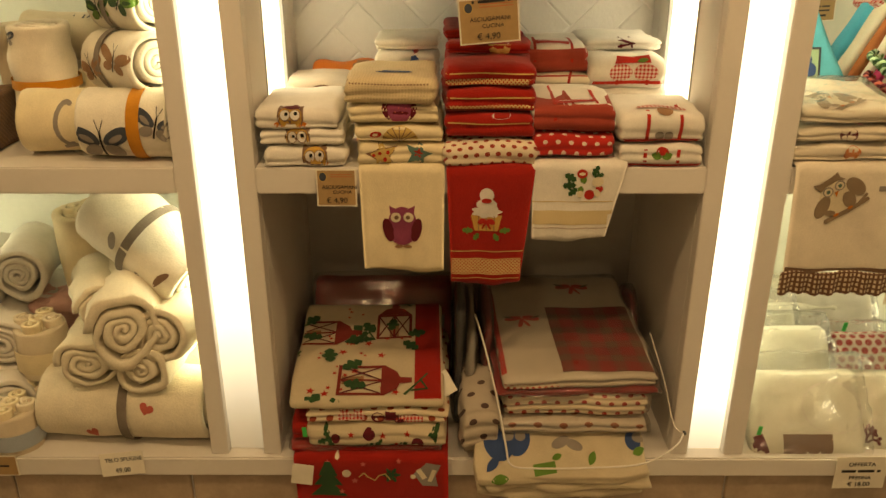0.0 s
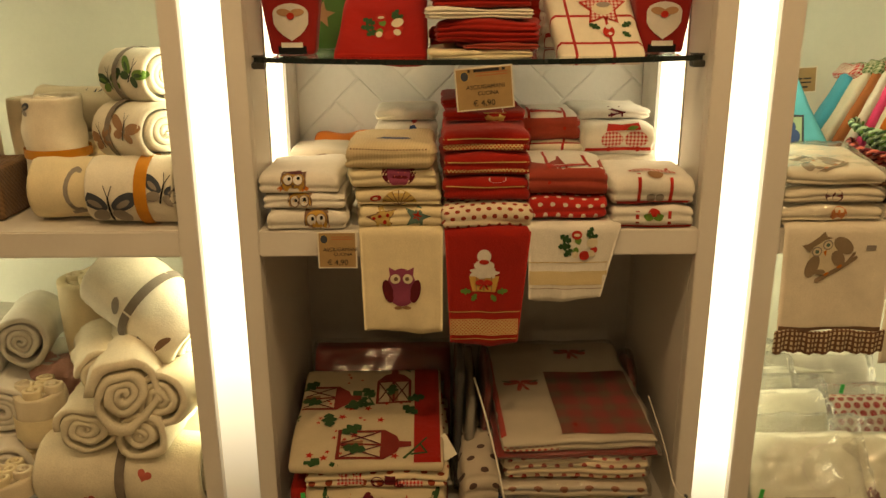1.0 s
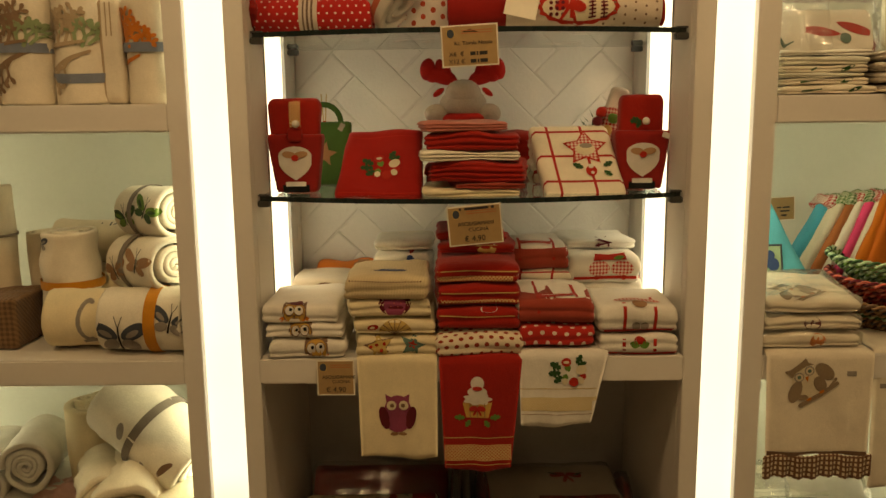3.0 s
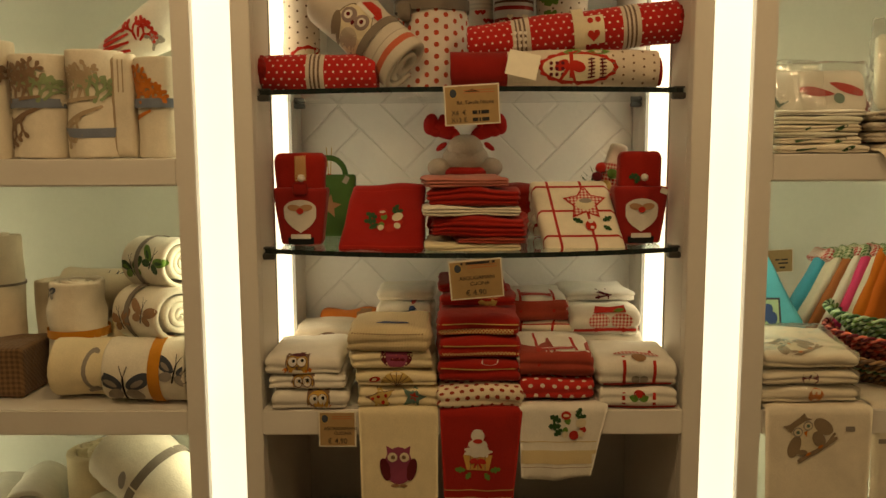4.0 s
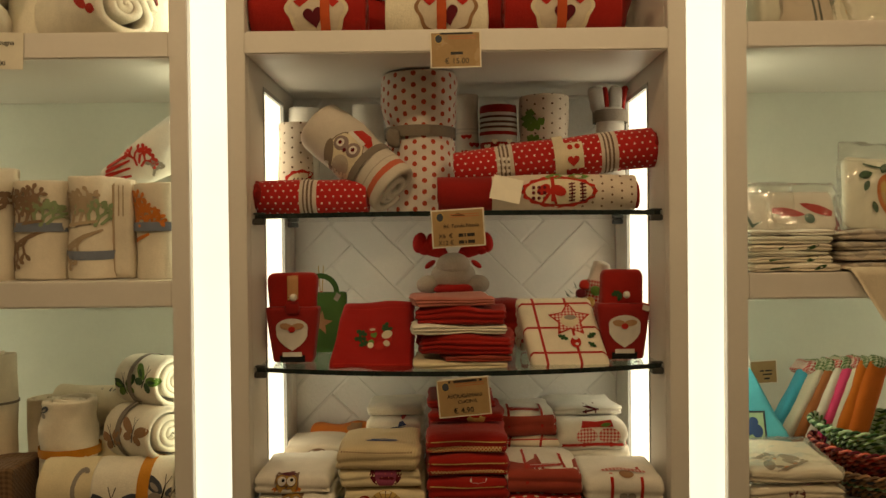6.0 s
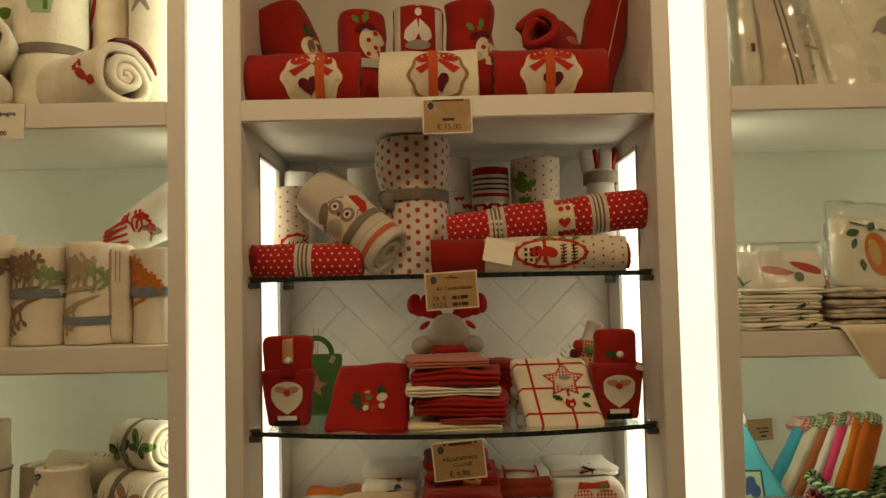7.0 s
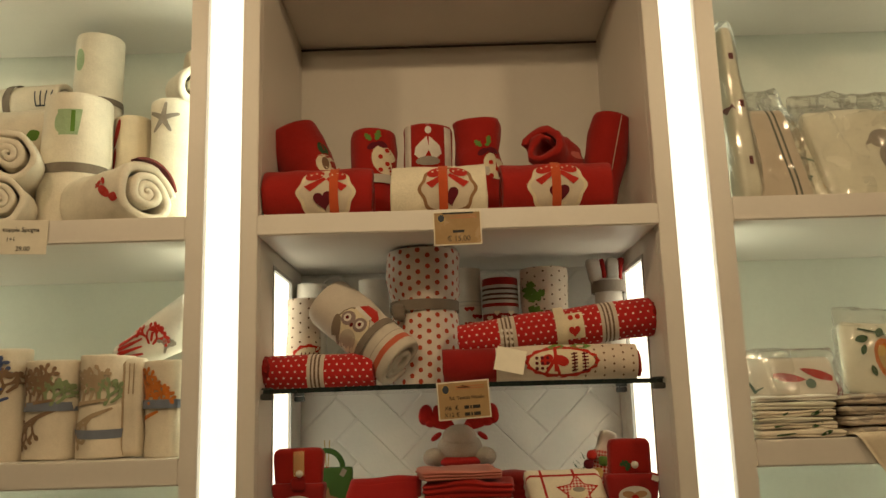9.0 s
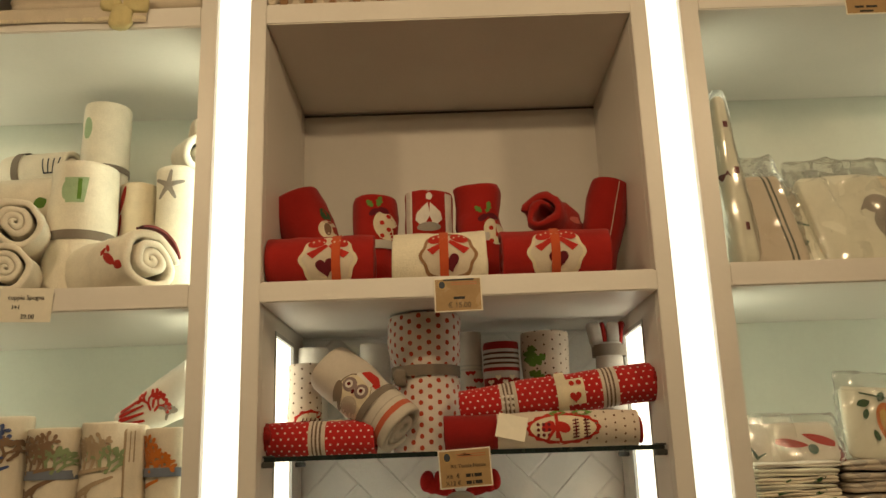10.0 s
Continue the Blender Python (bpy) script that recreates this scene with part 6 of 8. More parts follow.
ob = folded("patchwork printed tablecloth folded in three", -0.225, -0.03, zz, 0.322, 0.40, 0.036, cloth("cream_patch_print", (0.72, 0.60, 0.42), spots((0.30, 0.06, 0.03), 0.033, 0.008), pile=0.3), 184, layers=2, name="printed_tablecloth", group="printed tablecloths")
wprint(ob, "patch_print", [rect(-0.05, 0.004, 0.06, 0.022), rect(0.08, -0.006, 0.06, 0.014)], GINGHAM_C, (-0.23, 0, zz + 0.018))
wprint(ob, "dark_print", [ell(0.0, 0.0, 0.016, 0.012), ell(0.05, -0.006, 0.014, 0.008), rect(0.028, 0.004, 0.024, 0.02)], T_MAROON, (-0.22, 0, zz + 0.018), lift=0.002)
zz += 0.036
# the top one slopes up to the back
LT = thing("printed_tablecloth", "cream tablecloth with red lantern print and red border", "tablecloth", pose(-0.245, -0.028, zz, 9.5, 0, 1.2) @ pose(0, 0.185, 0), soft(0.345, 0.37, 0.026, (0.012, 0.013, 0.012), (26, 26, 5), 0.005, 7, 185), TABLE_C, "printed tablecloths")


def ontop(ob, nm, sh, mt, cx, cy, lift=0.0014):
    return print_on(ob, nm, sh, mt, (cx, cy, 0), (0, 0.0, -1), (0, 1, 0), lift)


ontop(LT, "red_border", [rect(0, 0, 0.060, 0.352)], RED_C, 0.136, 0.0)


def lantern(ob, cx, cy, s, rot):
    c, sn = math.cos(radians(rot)), math.sin(radians(rot))
    R = lambda pts: [(c * x - sn * y, sn * x + c * y) for x, y in pts]
    q = lambda x, y, w, h: R(rect(x * s, y * s, w * s, h * s))
    ontop(ob, "lantern_frame", [q(0, -0.05, 0.10, 0.008), q(-0.046, 0, 0.008, 0.10), q(0.046, 0, 0.008, 0.10), q(0, 0.05, 0.10, 0.010), q(0, 0, 0.006, 0.10)], T_RUST, cx, cy)
    ontop(ob, "lantern_bar", [R(rect(0.023 * s, 0, 0.004 * s, 0.10 * s, 25)), R(rect(0.023 * s, 0, 0.004 * s, 0.10 * s, -25)), R(rect(-0.023 * s, 0, 0.004 * s, 0.10 * s, 25)), R(rect(-0.023 * s, 0, 0.004 * s, 0.10 * s, -25))], T_MAROON, cx, cy, 0.0018)
    ontop(ob, "lantern_roof", [R([(-0.048 * s, 0.055 * s), (0.048 * s, 0.055 * s), (0.026 * s, 0.082 * s), (0.010 * s, 0.088 * s), (0.008 * s, 0.115 * s), (-0.008 * s, 0.115 * s), (-0.010 * s, 0.088 * s), (-0.026 * s, 0.082 * s)])], T_RUST, cx, cy, 0.002)
    ontop(ob, "holly_print", [R(leaf(0.06 * s * math.cos(a), -0.05 * s + 0.03 * s * math.sin(a), 0.055 * s, 0.034 * s, math.degrees(a), 3)) for a in (0.3, 1.4, 2.2, 3.3, 5.6)], T_GREEN, cx - 0.02 * s, cy, 0.0024)
    ontop(ob, "candle_print", [q(0, -0.02, 0.026, 0.05)], T_TAN, cx, cy, 0.0012)
    ontop(ob, "bow_print", [R(limb(0.0, 0.135 * s, 0.030 * s, 0.15 * s, 0.005 * s, 0.004 * s)), R(limb(0.03 * s, 0.15 * s, 0.034 * s, 0.115 * s, 0.005 * s, 0.006 * s)), R(limb(0.0, 0.135 * s, 0.045 * s, 0.10 * s, 0.004 * s, 0.007 * s)), R(limb(0.0, 0.135 * s, -0.020 * s, 0.15 * s, 0.005 * s, 0.004 * s))], T_GREEN, cx, cy, 0.0016)


lantern(LT, -0.015, -0.115, 1.0, -90)
lantern(LT, -0.130, 0.060, 0.92, -90)
lantern(LT, 0.055, 0.080, 0.86, 0)
ontop(LT, "candle_print", [rect(0, 0.01, 0.022, 0.036)], T_GREEN, -0.035, 0.06)
ontop(LT, "leaf_print", [leaf(0, 0, 0.036, 0.02, a, 3) for a in (0, 60, 150, 200)], T_GREEN, -0.03, 0.035)
rng = random.Random(11)
ontop(LT, "star_print", [star(rng.uniform(-0.15, 0.08), rng.uniform(-0.17, 0.17), rng.choice((0.005, 0.006, 0.007, 0.011)), 0.42, 5, rng.uniform(0, 72)) for _ in range(34)], T_RED, 0, 0, 0.001)
folded("red and cream tablecloth showing beneath the sloping one", -0.25, 0.03, zz, 0.345, 0.33, 0.022, RED_C, 186, name="printed_tablecloth", group="printed tablecloths")
RP = thing("packed_tablecloth", "red packed tablecloth leaning at the back with pale labels", "tablecloth", pose(-0.235, 0.30, BZ), soft(0.36, 0.06, 0.245, (0.006, 0.008, 0.008), (18, 6, 14), 0.004, 9, 187, deform=lambda x, y, z: (x, y + 0.55 * z, z)), cloth("red_packed_cotton", (0.30, 0.015, 0.012), pile=0.3), "packed tablecloths")
wprint(RP, "label_print", [rect(-0.105, 0.012, 0.062, 0.026, -8), rect(0.125, -0.012, 0.075, 0.036, -3)], T_GREY, (-0.235, 0.3, BZ + 0.205), (0, 0.85, -0.5), (0, 0.5, 0.85), 0.0016)
wprint(RP, "green_print", [rect(-0.020, 0.0, 0.085, 0.034, -4)], T_TEAL, (-0.235, 0.3, BZ + 0.205), (0, 0.85, -0.5), (0, 0.5, 0.85), 0.0016)
f = part("clear_bag", crinkled(soft(0.37, 0.072, 0.252, (0.006, 0.01, 0.008), (16, 5, 12), 0.006, 14, 188, deform=lambda x, y, z: (x, y + 0.55 * z, z))), FILM, RP, "clear crinkled wrapping")
f.visible_shadow = False
price_card("white swing tag sticking out of the pile", -0.074, 0.05, 0.572, 0.045, 0.055, [], rx=-40, ry=18, rz=20, emblem=False)

# right-hand pile
zz = BZ
for q in range(2):
    ob = folded("cream kitchen cloth folded under the printed one", 0.184 + 0.012 * q, -0.094 - 0.008 * q, zz + 0.022 * q, 0.372, 0.44, 0.023, TABLE_C, 1911 + q, rz=2.0 - 1.5 * q, name="printed_tablecloth", group="printed tablecloths", amp=0.006, deform=lambda x, y, z: (x, y, max(z - max(0.0, -y - 0.10) * 0.42, -0.05)))
    wprint(ob, "green_print", [leaf(-0.10 + 0.09 * v + 0.03 * q, -0.002, 0.034, 0.018, (20, 75, 200, 140)[v]) for v in range(4)], T_LEAF, (0.18, 0, zz - 0.018 + 0.022 * q), (0, 0.95, -0.3), (0, 0.3, 0.95))
    wprint(ob, "grey_print", [rect(-0.085, 0.0, 0.050, 0.020, 4), ell(0.05, 0.0, 0.020, 0.009, 15)], T_GREY, (0.18, 0, zz - 0.018 + 0.022 * q), (0, 0.95, -0.3), (0, 0.3, 0.95))
OC = folded("cream kitchen cloth with blue and green print, drooping", 0.190, -0.105, zz + 0.044, 0.385, 0.45, 0.026, TABLE_C, 191, rz=2.0, amp=0.005, name="printed_tablecloth", group="printed tablecloths", deform=lambda x, y, z: (x, y, max(z - max(0.0, -y - 0.10) * 0.42, -0.05)))
wprint(OC, "blue_motif", [ell(0.0, 0.0, 0.034, 0.042, 15), ell(0.045, 0.004, 0.026, 0.036, -20), leaf(0.0, -0.03, 0.045, 0.02, 230)], T_BLUE, (0.050, 0, 0.447), (0, 0.8, -0.6), (0, 0.6, 0.8))
wprint(OC, "pale_round", [ell(0.022, 0.014, 0.014, 0.014), ell(0.05, 0.012, 0.012, 0.012)], T_GREY, (0.050, 0, 0.450), (0, 0.8, -0.6), (0, 0.6, 0.8), 0.002)
wprint(OC, "green_print", [rect(0.10, -0.026, 0.05, 0.022, 8), leaf(-0.02, -0.05, 0.04, 0.022, 10), leaf(0.20, -0.02, 0.03, 0.016, 60), leaf(0.30, 0.0, 0.03, 0.016, 20), leaf(0.14, 0.0, 0.024, 0.012, 200)], T_LEAF, (0.050, 0, 0.430), (0, 0.9, -0.4), (0, 0.4, 0.9))
wprint(OC, "grey_print", [ell(0.02, 0.0, 0.022, 0.010, 20), ell(0.05, -0.005, 0.020, 0.010, -20), ell(0.2, 0.008, 0.016, 0.010)], T_GREY, (0.17, 0, 0.455), (0, 0.9, -0.4), (0, 0.4, 0.9))
wprint(OC, "blue_motif", [ell(0.0, 0.0, 0.018, 0.022)], T_BLUE, (0.355, 0, 0.452), (0, 0.8, -0.6), (0, 0.6, 0.8))
zz += 0.069
ob = wrapped("packed printed cloth in clear film", 0.222, -0.02, zz, 0.335, 0.42, 0.036, cloth("muted_print_cotton", (0.58, 0.50, 0.40), spots((0.30, 0.10, 0.05), 0.05, 0.010), pile=0.3), 192, layers=2)
zz += 0.040
ob = wrapped("packed cream cloth with red dots, many folds", 0.225, -0.012, zz, 0.325, 0.42, 0.062, cloth("cream_with_red_blobs", (0.74, 0.62, 0.45), spots((0.36, 0.03, 0.02), 0.026, 0.006), pile=0.3), 193, rz=-1.0, layers=4)
zz += 0.066
wrapped("dark red packed tablecloth under the tartan one", 0.226, -0.018, zz - 0.002, 0.362, 0.46, 0.012, DEEP_C, 1941, rx=3.0, rz=2.5, layers=1)
zz += 0.011
PL = wrapped("packed tablecloth, half beige and half red tartan", 0.228, -0.015, zz, 0.345, 0.47, 0.034, cloth("greyish_beige_cotton", (0.56, 0.49, 0.39), pile=0.3), 194, rx=3.0, rz=2.5)
ontop(PL, "tartan_half", [rect(0, 0, 0.205, 0.28)], TARTAN_C, 0.066, -0.075)
ontop(PL, "red_edge", [rect(0, 0, 0.012, 0.40)], T_RED, -0.166, -0.01)
for cx, cy in ((-0.10, 0.01), (0.05, 0.165)):
    ontop(PL, "bow_print", [ell(-0.022, 0.006, 0.022, 0.012, 20), ell(0.022, 0.006, 0.022, 0.012, -20), limb(0, 0, -0.008, -0.03, 0.012, 0.01), limb(0, 0, 0.014, -0.028, 0.01, 0.008)], T_RED, cx, cy)
    ontop(PL, "bow_leaf", [leaf(0.02, 0.004, 0.03, 0.008, 25), leaf(-0.02, 0.004, 0.03, 0.008, 155)], T_GREEN, cx, cy, 0.002)
wprint(PL, "speck_fold", [rect(-0.10, 0.0, 0.12, 0.012, 0)], cloth("red_speck_fold", (0.70, 0.58, 0.44), spots((0.40, 0.04, 0.03), 0.012, 0.004), pile=0.3), (0.22, 0, zz + 0.014))
ob = wrapped("dark red packed cloth standing at the side", 0.415, 0.30, BZ, 0.03, 0.18, 0.235, cloth("dark_red_packed", (0.26, 0.02, 0.015), pile=0.3), 195, layers=1)
for k, (x, mat, rot) in enumerate(((-0.020, GREY_C, 6), (0.010, DEEP_C, 9), (-0.042, cloth("slate_cotton", (0.06, 0.06, 0.07), pile=0.3), 4))):
    ob = thing("packed_tablecloth", "packed cloth on edge between the two piles", "tablecloth", pose(x, 0.24, BZ + 0.0, 0, rot * 0.6, 0), soft(0.018, 0.32 - 0.05 * k, 0.24 + 0.02 * k, (0.006, 0.02, 0.02), (4, 14, 12), 0.004, 12, 196 + k, deform=lambda a, b, c: (a, b + 0.25 * c - 0.02, c)), mat, "packed tablecloths")
    f = part("clear_bag", soft(0.026, 0.33 - 0.05 * k, 0.245 + 0.02 * k, (0.006, 0.02, 0.02), (4, 14, 12), 0.006, 14, 199 + k, deform=lambda a, b, c: (a, b + 0.25 * c - 0.02, c)), FILM, ob, "clear crinkled wrapping")
for x, y in ((-0.015, 0.02),):
    folded("folded printed cloth lying beside the pile", 0.012, -0.03, BZ + 0.002, 0.09, 0.3, 0.16, cloth("grey_printed_cotton", (0.50, 0.43, 0.34), spots((0.10, 0.06, 0.05), 0.045, 0.009), pile=0.3), 202, layers=5, name="printed_tablecloth", group="printed tablecloths")


def tube(points, r, sides=8, steps=8):
    """A cord through points."""
    cu = [Vector(p) for p in points]
    dense = []
    for k in range(len(cu) - 1):
        p0, p1, p2, p3 = cu[max(k - 1, 0)], cu[k], cu[k + 1], cu[min(k + 2, len(cu) - 1)]
        for j in range(steps):
            t = j / steps
            dense.append(0.5 * ((2 * p1) + (p2 - p0) * t + (2 * p0 - 5 * p1 + 4 * p2 - p3) * t * t + (3 * p1 - p0 - 3 * p2 + p3) * t ** 3))
    dense.append(cu[-1])
    bm = bmesh.new()
    rows = []
    for k, p in enumerate(dense):
        d = (dense[min(k + 1, len(dense) - 1)] - dense[max(k - 1, 0)]).normalized()
        a = d.cross(Vector((0.3, 0.2, 0.93))).normalized()
        b = d.cross(a)
        rows.append([bm.verts.new(p + r * (math.cos(2 * math.pi * j / sides) * a + math.sin(2 * math.pi * j / sides) * b)) for j in range(sides)])
    for a, b in zip(rows, rows[1:]):
        for j in range(sides):
            f = bm.faces.new((a[j], a[(j + 1) % sides], b[(j + 1) % sides], b[j]))
            f.smooth = True
    bm.faces.new(rows[0][::-1])
    bm.faces.new(rows[-1])
    bmesh.ops.recalc_face_normals(bm, faces=bm.faces[:])
    return bm


CORD = paint("white_cord", (0.75, 0.70, 0.62), 0.6, 0.1)
cord = thing("white_cord", "thin white cord strung across the pile from a hook", "cord", None, tube([(0.472, -0.008, 0.478), (0.44, -0.06, 0.482), (0.36, -0.115, 0.478), (0.25, -0.12, 0.470), (0.12, -0.12, 0.468), (0.072, -0.11, 0.470), (0.062, -0.085, 0.50), (0.045, -0.03, 0.58), (0.02, 0.06, 0.66), (0.0, 0.15, 0.70)], 0.0022), CORD)
part("cord_end", tube([(0.472, -0.006, 0.478), (0.446, -0.010, 0.505), (0.434, 0.06, 0.575), (0.415, 0.15, 0.65)], 0.0018), CORD, cord)
part("hook", soft(0.009, 0.012, 0.009, (0.004, 0.005, 0.004), (5, 5, 5), 0.0, 1, 1), DARK_METAL, cord, "small dark hook", pose(0.474, -0.006, 0.474))


# ---- side bay with cream towels ----
def end_on(label, x, y, z, length, radius, mat, seed, turn=0.0, tip=0.0, group="cream terry rolls", **kw):
    """A roll that points its spiral end at the room."""
    kw.setdefault("lump", 0.045)
    return rolled(label, pose(x, y, z, 0, tip, 90 + turn), length, radius, mat, seed, group=group, **kw)


HR = rolled("cream terry roll with small pink hearts and taupe ribbon", pose(-0.815, 0.098, BZ + 0.086, 30, 0, -3), 0.385, 0.088, TERRY_C, 301, turns=3, squash=0.97, band=RIBBON_GREY, band_at=0.012, group="cream terry rolls", amp=0.006)
for hx, hz, s_, r_ in ((-0.888, 0.465, 0.016, 20), (-0.752, 0.532, 0.018, -25), (-0.735, 0.425, 0.014, 0)):
    wprint(HR, "heart", [heart(0, 0, s_, r_)], T_ROSE, (hx, 0, hz), (0, 0.9, -0.3), (0, 0.3, 0.9))
rolled("plain cream terry roll hidden behind the front one", pose(-0.82, 0.30, BZ + 0.085, 0, 0, 0), 0.40, 0.084, TERRY_C, 302, group="cream terry rolls")
for k, (x, y, z, L, R, tn) in enumerate(((-0.893, 0.170, 0.632, 0.28, 0.066, 6), (-0.738, 0.165, 0.628, 0.30, 0.070, -5), (-0.672, 0.165, 0.712, 0.30, 0.066, -10), (-0.800, 0.150, 0.735, 0.30, 0.082, 10), (-0.905, 0.22, 0.752, 0.32, 0.060, 24))):
    end_on("thick cream terry roll, spiral end showing", x, y, z, L, R, TERRY_C, 303 + k, tn, turns=3.6, amp=0.009, lump=0.06, squash=(0.92, 0.86, 1.0, 1.05, 0.9)[k])
BIG = rolled("large ivory terry roll with taupe ribbon lying on others", pose(-0.757, 0.205, 0.862, 20, 30, -24), 0.285, 0.092, IVORY_C, 310, turns=4, band=RIBBON_GREY, band_at=0.0, group="cream terry rolls", amp=0.006)
wprint(BIG, "grey_patch", [ell(0, 0, 0.010, 0.020, -10)], T_GREY, (-0.815, 0, 0.895))
wprint(BIG, "grey_patch", [ell(0, 0, 0.022, 0.007, 15)], T_BROWN, (-0.700, 0, 0.928), (0, 0.6, -0.8), (0, 0.8, 0.6))
wprint(BIG, "grey_patch", [ell(0, 0, 0.007, 0.022, 20)], T_GREY, (-0.757, 0, 0.81))
CR = upright_roll("tall cream roll with rolled roses on top, standing", -0.955, 0.34, BZ, 0.475, 0.076, CREAM_C, 311, group="cream terry rolls", taper=0.25)
for k in range(4):
    a = k * 1.7
    part("rolled_rose", spiral(0.03, 0.026, 2.2, None, 312 + k), CREAM_C, CR, "", pose(0.236, 0.032 * math.cos(a), 0.032 * math.sin(a)))
for k, (x, y, z, R, L) in enumerate(((-1.120, 0.33, 0.760, 0.066, 0.2), (-1.150, 0.26, 0.615, 0.070, 0.24), (-1.10, 0.36, 0.62, 0.07, 0.2), (-1.15, 0.24, 0.485, 0.07, 0.3), (-1.03, 0.40, 0.49, 0.075, 0.3), (-1.25, 0.36, 0.70, 0.07, 0.3))):
    end_on("white terry roll in the shade at the back", x, y, z, L, R, WHITE_C, 320 + k, 12, group="white terry rolls", turns=4, amp=0.006)
thing("pink_cloth", "crumpled rose-pink cloth tucked between the rolls", "cloth", pose(-1.035, 0.30, 0.565), soft(0.17, 0.12, 0.13, (0.05, 0.05, 0.05), (22, 18, 16), 0.022, 24, 330), cloth("rose_terry", (0.74, 0.45, 0.39), pile=0.9))


def towel_cake(label, x, y, z, r, h, band_mat, seed, roses=5):
    """A round gift arrangement: a rolled towel on its end, a band round it and rosettes on top."""
    ob = upright_roll(label, x, y, z, h, r, OAT_C, seed, group="towel cakes", turns=3, name="towel_cake")
    ob["category"] = "gift towel"
    part("band", ring_band(r + 0.003, h * 0.42, 0.002), band_mat, ob, "", pose(-h * 0.12, 0, 0))
    for k in range(roses):
        a = 2 * math.pi * k / max(roses - 1, 1)
        q = 0.0 if k == roses - 1 else r * 0.58
        part("rosette", spiral(0.022, r * 0.36, 2.2, None, seed + 5 + k), OAT_C if k % 2 else CREAM_C, ob, "", pose(h / 2 + 0.009, q * math.cos(a), q * math.sin(a)))
    return ob


towel_cake("round oat towel cake with cream band and rosettes", -1.043, 0.175, 0.535, 0.060, 0.125, CREAM_C, 340)
towel_cake("low oat towel cake with rosettes", -1.075, 0.185, BZ, 0.072, 0.10, LINEN_C, 350)
towel_cake("round towel cake with a pale blue band", -1.078, 0.045, BZ, 0.060, 0.095, cloth("pale_blue_cotton", (0.42, 0.47, 0.52), pile=0.5), 360)
price_card("white handwritten card reading towel price 49.00", -0.812, -0.024, 0.404, 0.100, 0.056, [("TELO SPUGNE", 0.05, 0.12, 0.0135), ("49.00", 0.0, -0.36, 0.016)], rx=-12, ry=6, emblem=False)
price_card("kraft card on the base edge with dark marks", -1.105, -0.020, 0.395, 0.10, 0.056, [([(0.05, 0.30)], 0, 0.0, 0.005)], sheet=KRAFT, emblem=False)

# -- rolls with butterfly-like prints
L1 = 1.108


def wings(ob, cx, cz, s, mat, mat2, toward=(0, 1, 0), up=(0, 0, 1), rot=0.0):
    c, sn = math.cos(radians(rot)), math.sin(radians(rot))
    R = lambda pts: [(c * x - sn * y, sn * x + c * y) for x, y in pts]
    wprint(ob, "wing_print", [R(ell(-0.52 * s, 0.22 * s, 0.50 * s, 0.26 * s, -28)), R(ell(0.52 * s, 0.22 * s, 0.50 * s, 0.26 * s, 28))], mat, (cx, 0, cz), toward, up)
    wprint(ob, "wing_print", [R(ell(-0.36 * s, -0.28 * s, 0.32 * s, 0.22 * s, 25)), R(ell(0.36 * s, -0.28 * s, 0.32 * s, 0.22 * s, -25))], mat2, (cx, 0, cz), toward, up, 0.0018)
    wprint(ob, "pale_inset", [R(ell(-0.48 * s, 0.16 * s, 0.26 * s, 0.10 * s, -28)), R(ell(0.48 * s, 0.16 * s, 0.26 * s, 0.10 * s, 28))], mat2, (cx, 0, cz), toward, up, 0.0022)
    wprint(ob, "stem_print", [R(limb(0, -0.45 * s, 0, 0.35 * s, 0.09 * s, 0.07 * s)), R(limb(0, 0.35 * s, -0.14 * s, 0.75 * s, 0.03 * s, 0.03 * s)), R(limb(0, 0.35 * s, 0.14 * s, 0.75 * s, 0.03 * s, 0.03 * s))], T_BLACK, (cx, 0, cz), toward, up, 0.003)


b0 = rolled("cream roll with a grey loop print", pose(-0.874, 0.112, L1 + 0.066, 0, 0, 5), 0.125, 0.066, CREAM_C, 371, group="printed cream rolls", squash=0.98)
wprint(b0, "loop_print", [limb(0.02 * math.cos(a) + 0.018, 0.042 * math.sin(a), 0.02 * math.cos(a + 0.35) + 0.018, 0.042 * math.sin(a + 0.35), 0.009, 0.009, 3) for a in (1.2 + 0.35 * k for k in range(11))] + [rect(0.022, -0.045, 0.04, 0.008, 10)], T_GREY, (-0.852, 0, 1.18))
b1 = rolled("ivory roll with slate wing prints and orange ribbon", pose(-0.709, 0.083, L1 + 0.070, 30, 0, -2), 0.182, 0.071, IVORY_C, 372, squash=0.98, band=RIBBON_ORANGE, band_at=0.026, band_w=0.026, group="printed cream rolls")
wings(b1, -0.752, 1.152, 0.062, T_NAVY, T_GREY)
wings(b1, -0.640, 1.186, 0.048, T_NAVY, T_GREY, rot=-15)
b2 = rolled("ivory roll with tan wing prints and taupe ribbon", pose(-0.722, 0.162, 1.288, 0, -3, -40), 0.19, 0.066, IVORY_C, 373, turns=4, band=RIBBON_GREY, band_at=-0.020, band_w=0.020, group="printed cream rolls")
wings(b2, -0.800, 1.275, 0.042, T_TAN, T_TAN, rot=20)
wings(b2, -0.730, 1.300, 0.042, T_TAN, T_TAN, rot=-10)
b3 = rolled("ivory roll with green wing prints and taupe ribbon", pose(-0.716, 0.195, 1.400, 0, -3, -40), 0.17, 0.060, IVORY_C, 374, turns=4, band=RIBBON_GREY, band_at=-0.012, band_w=0.018, group="printed cream rolls")
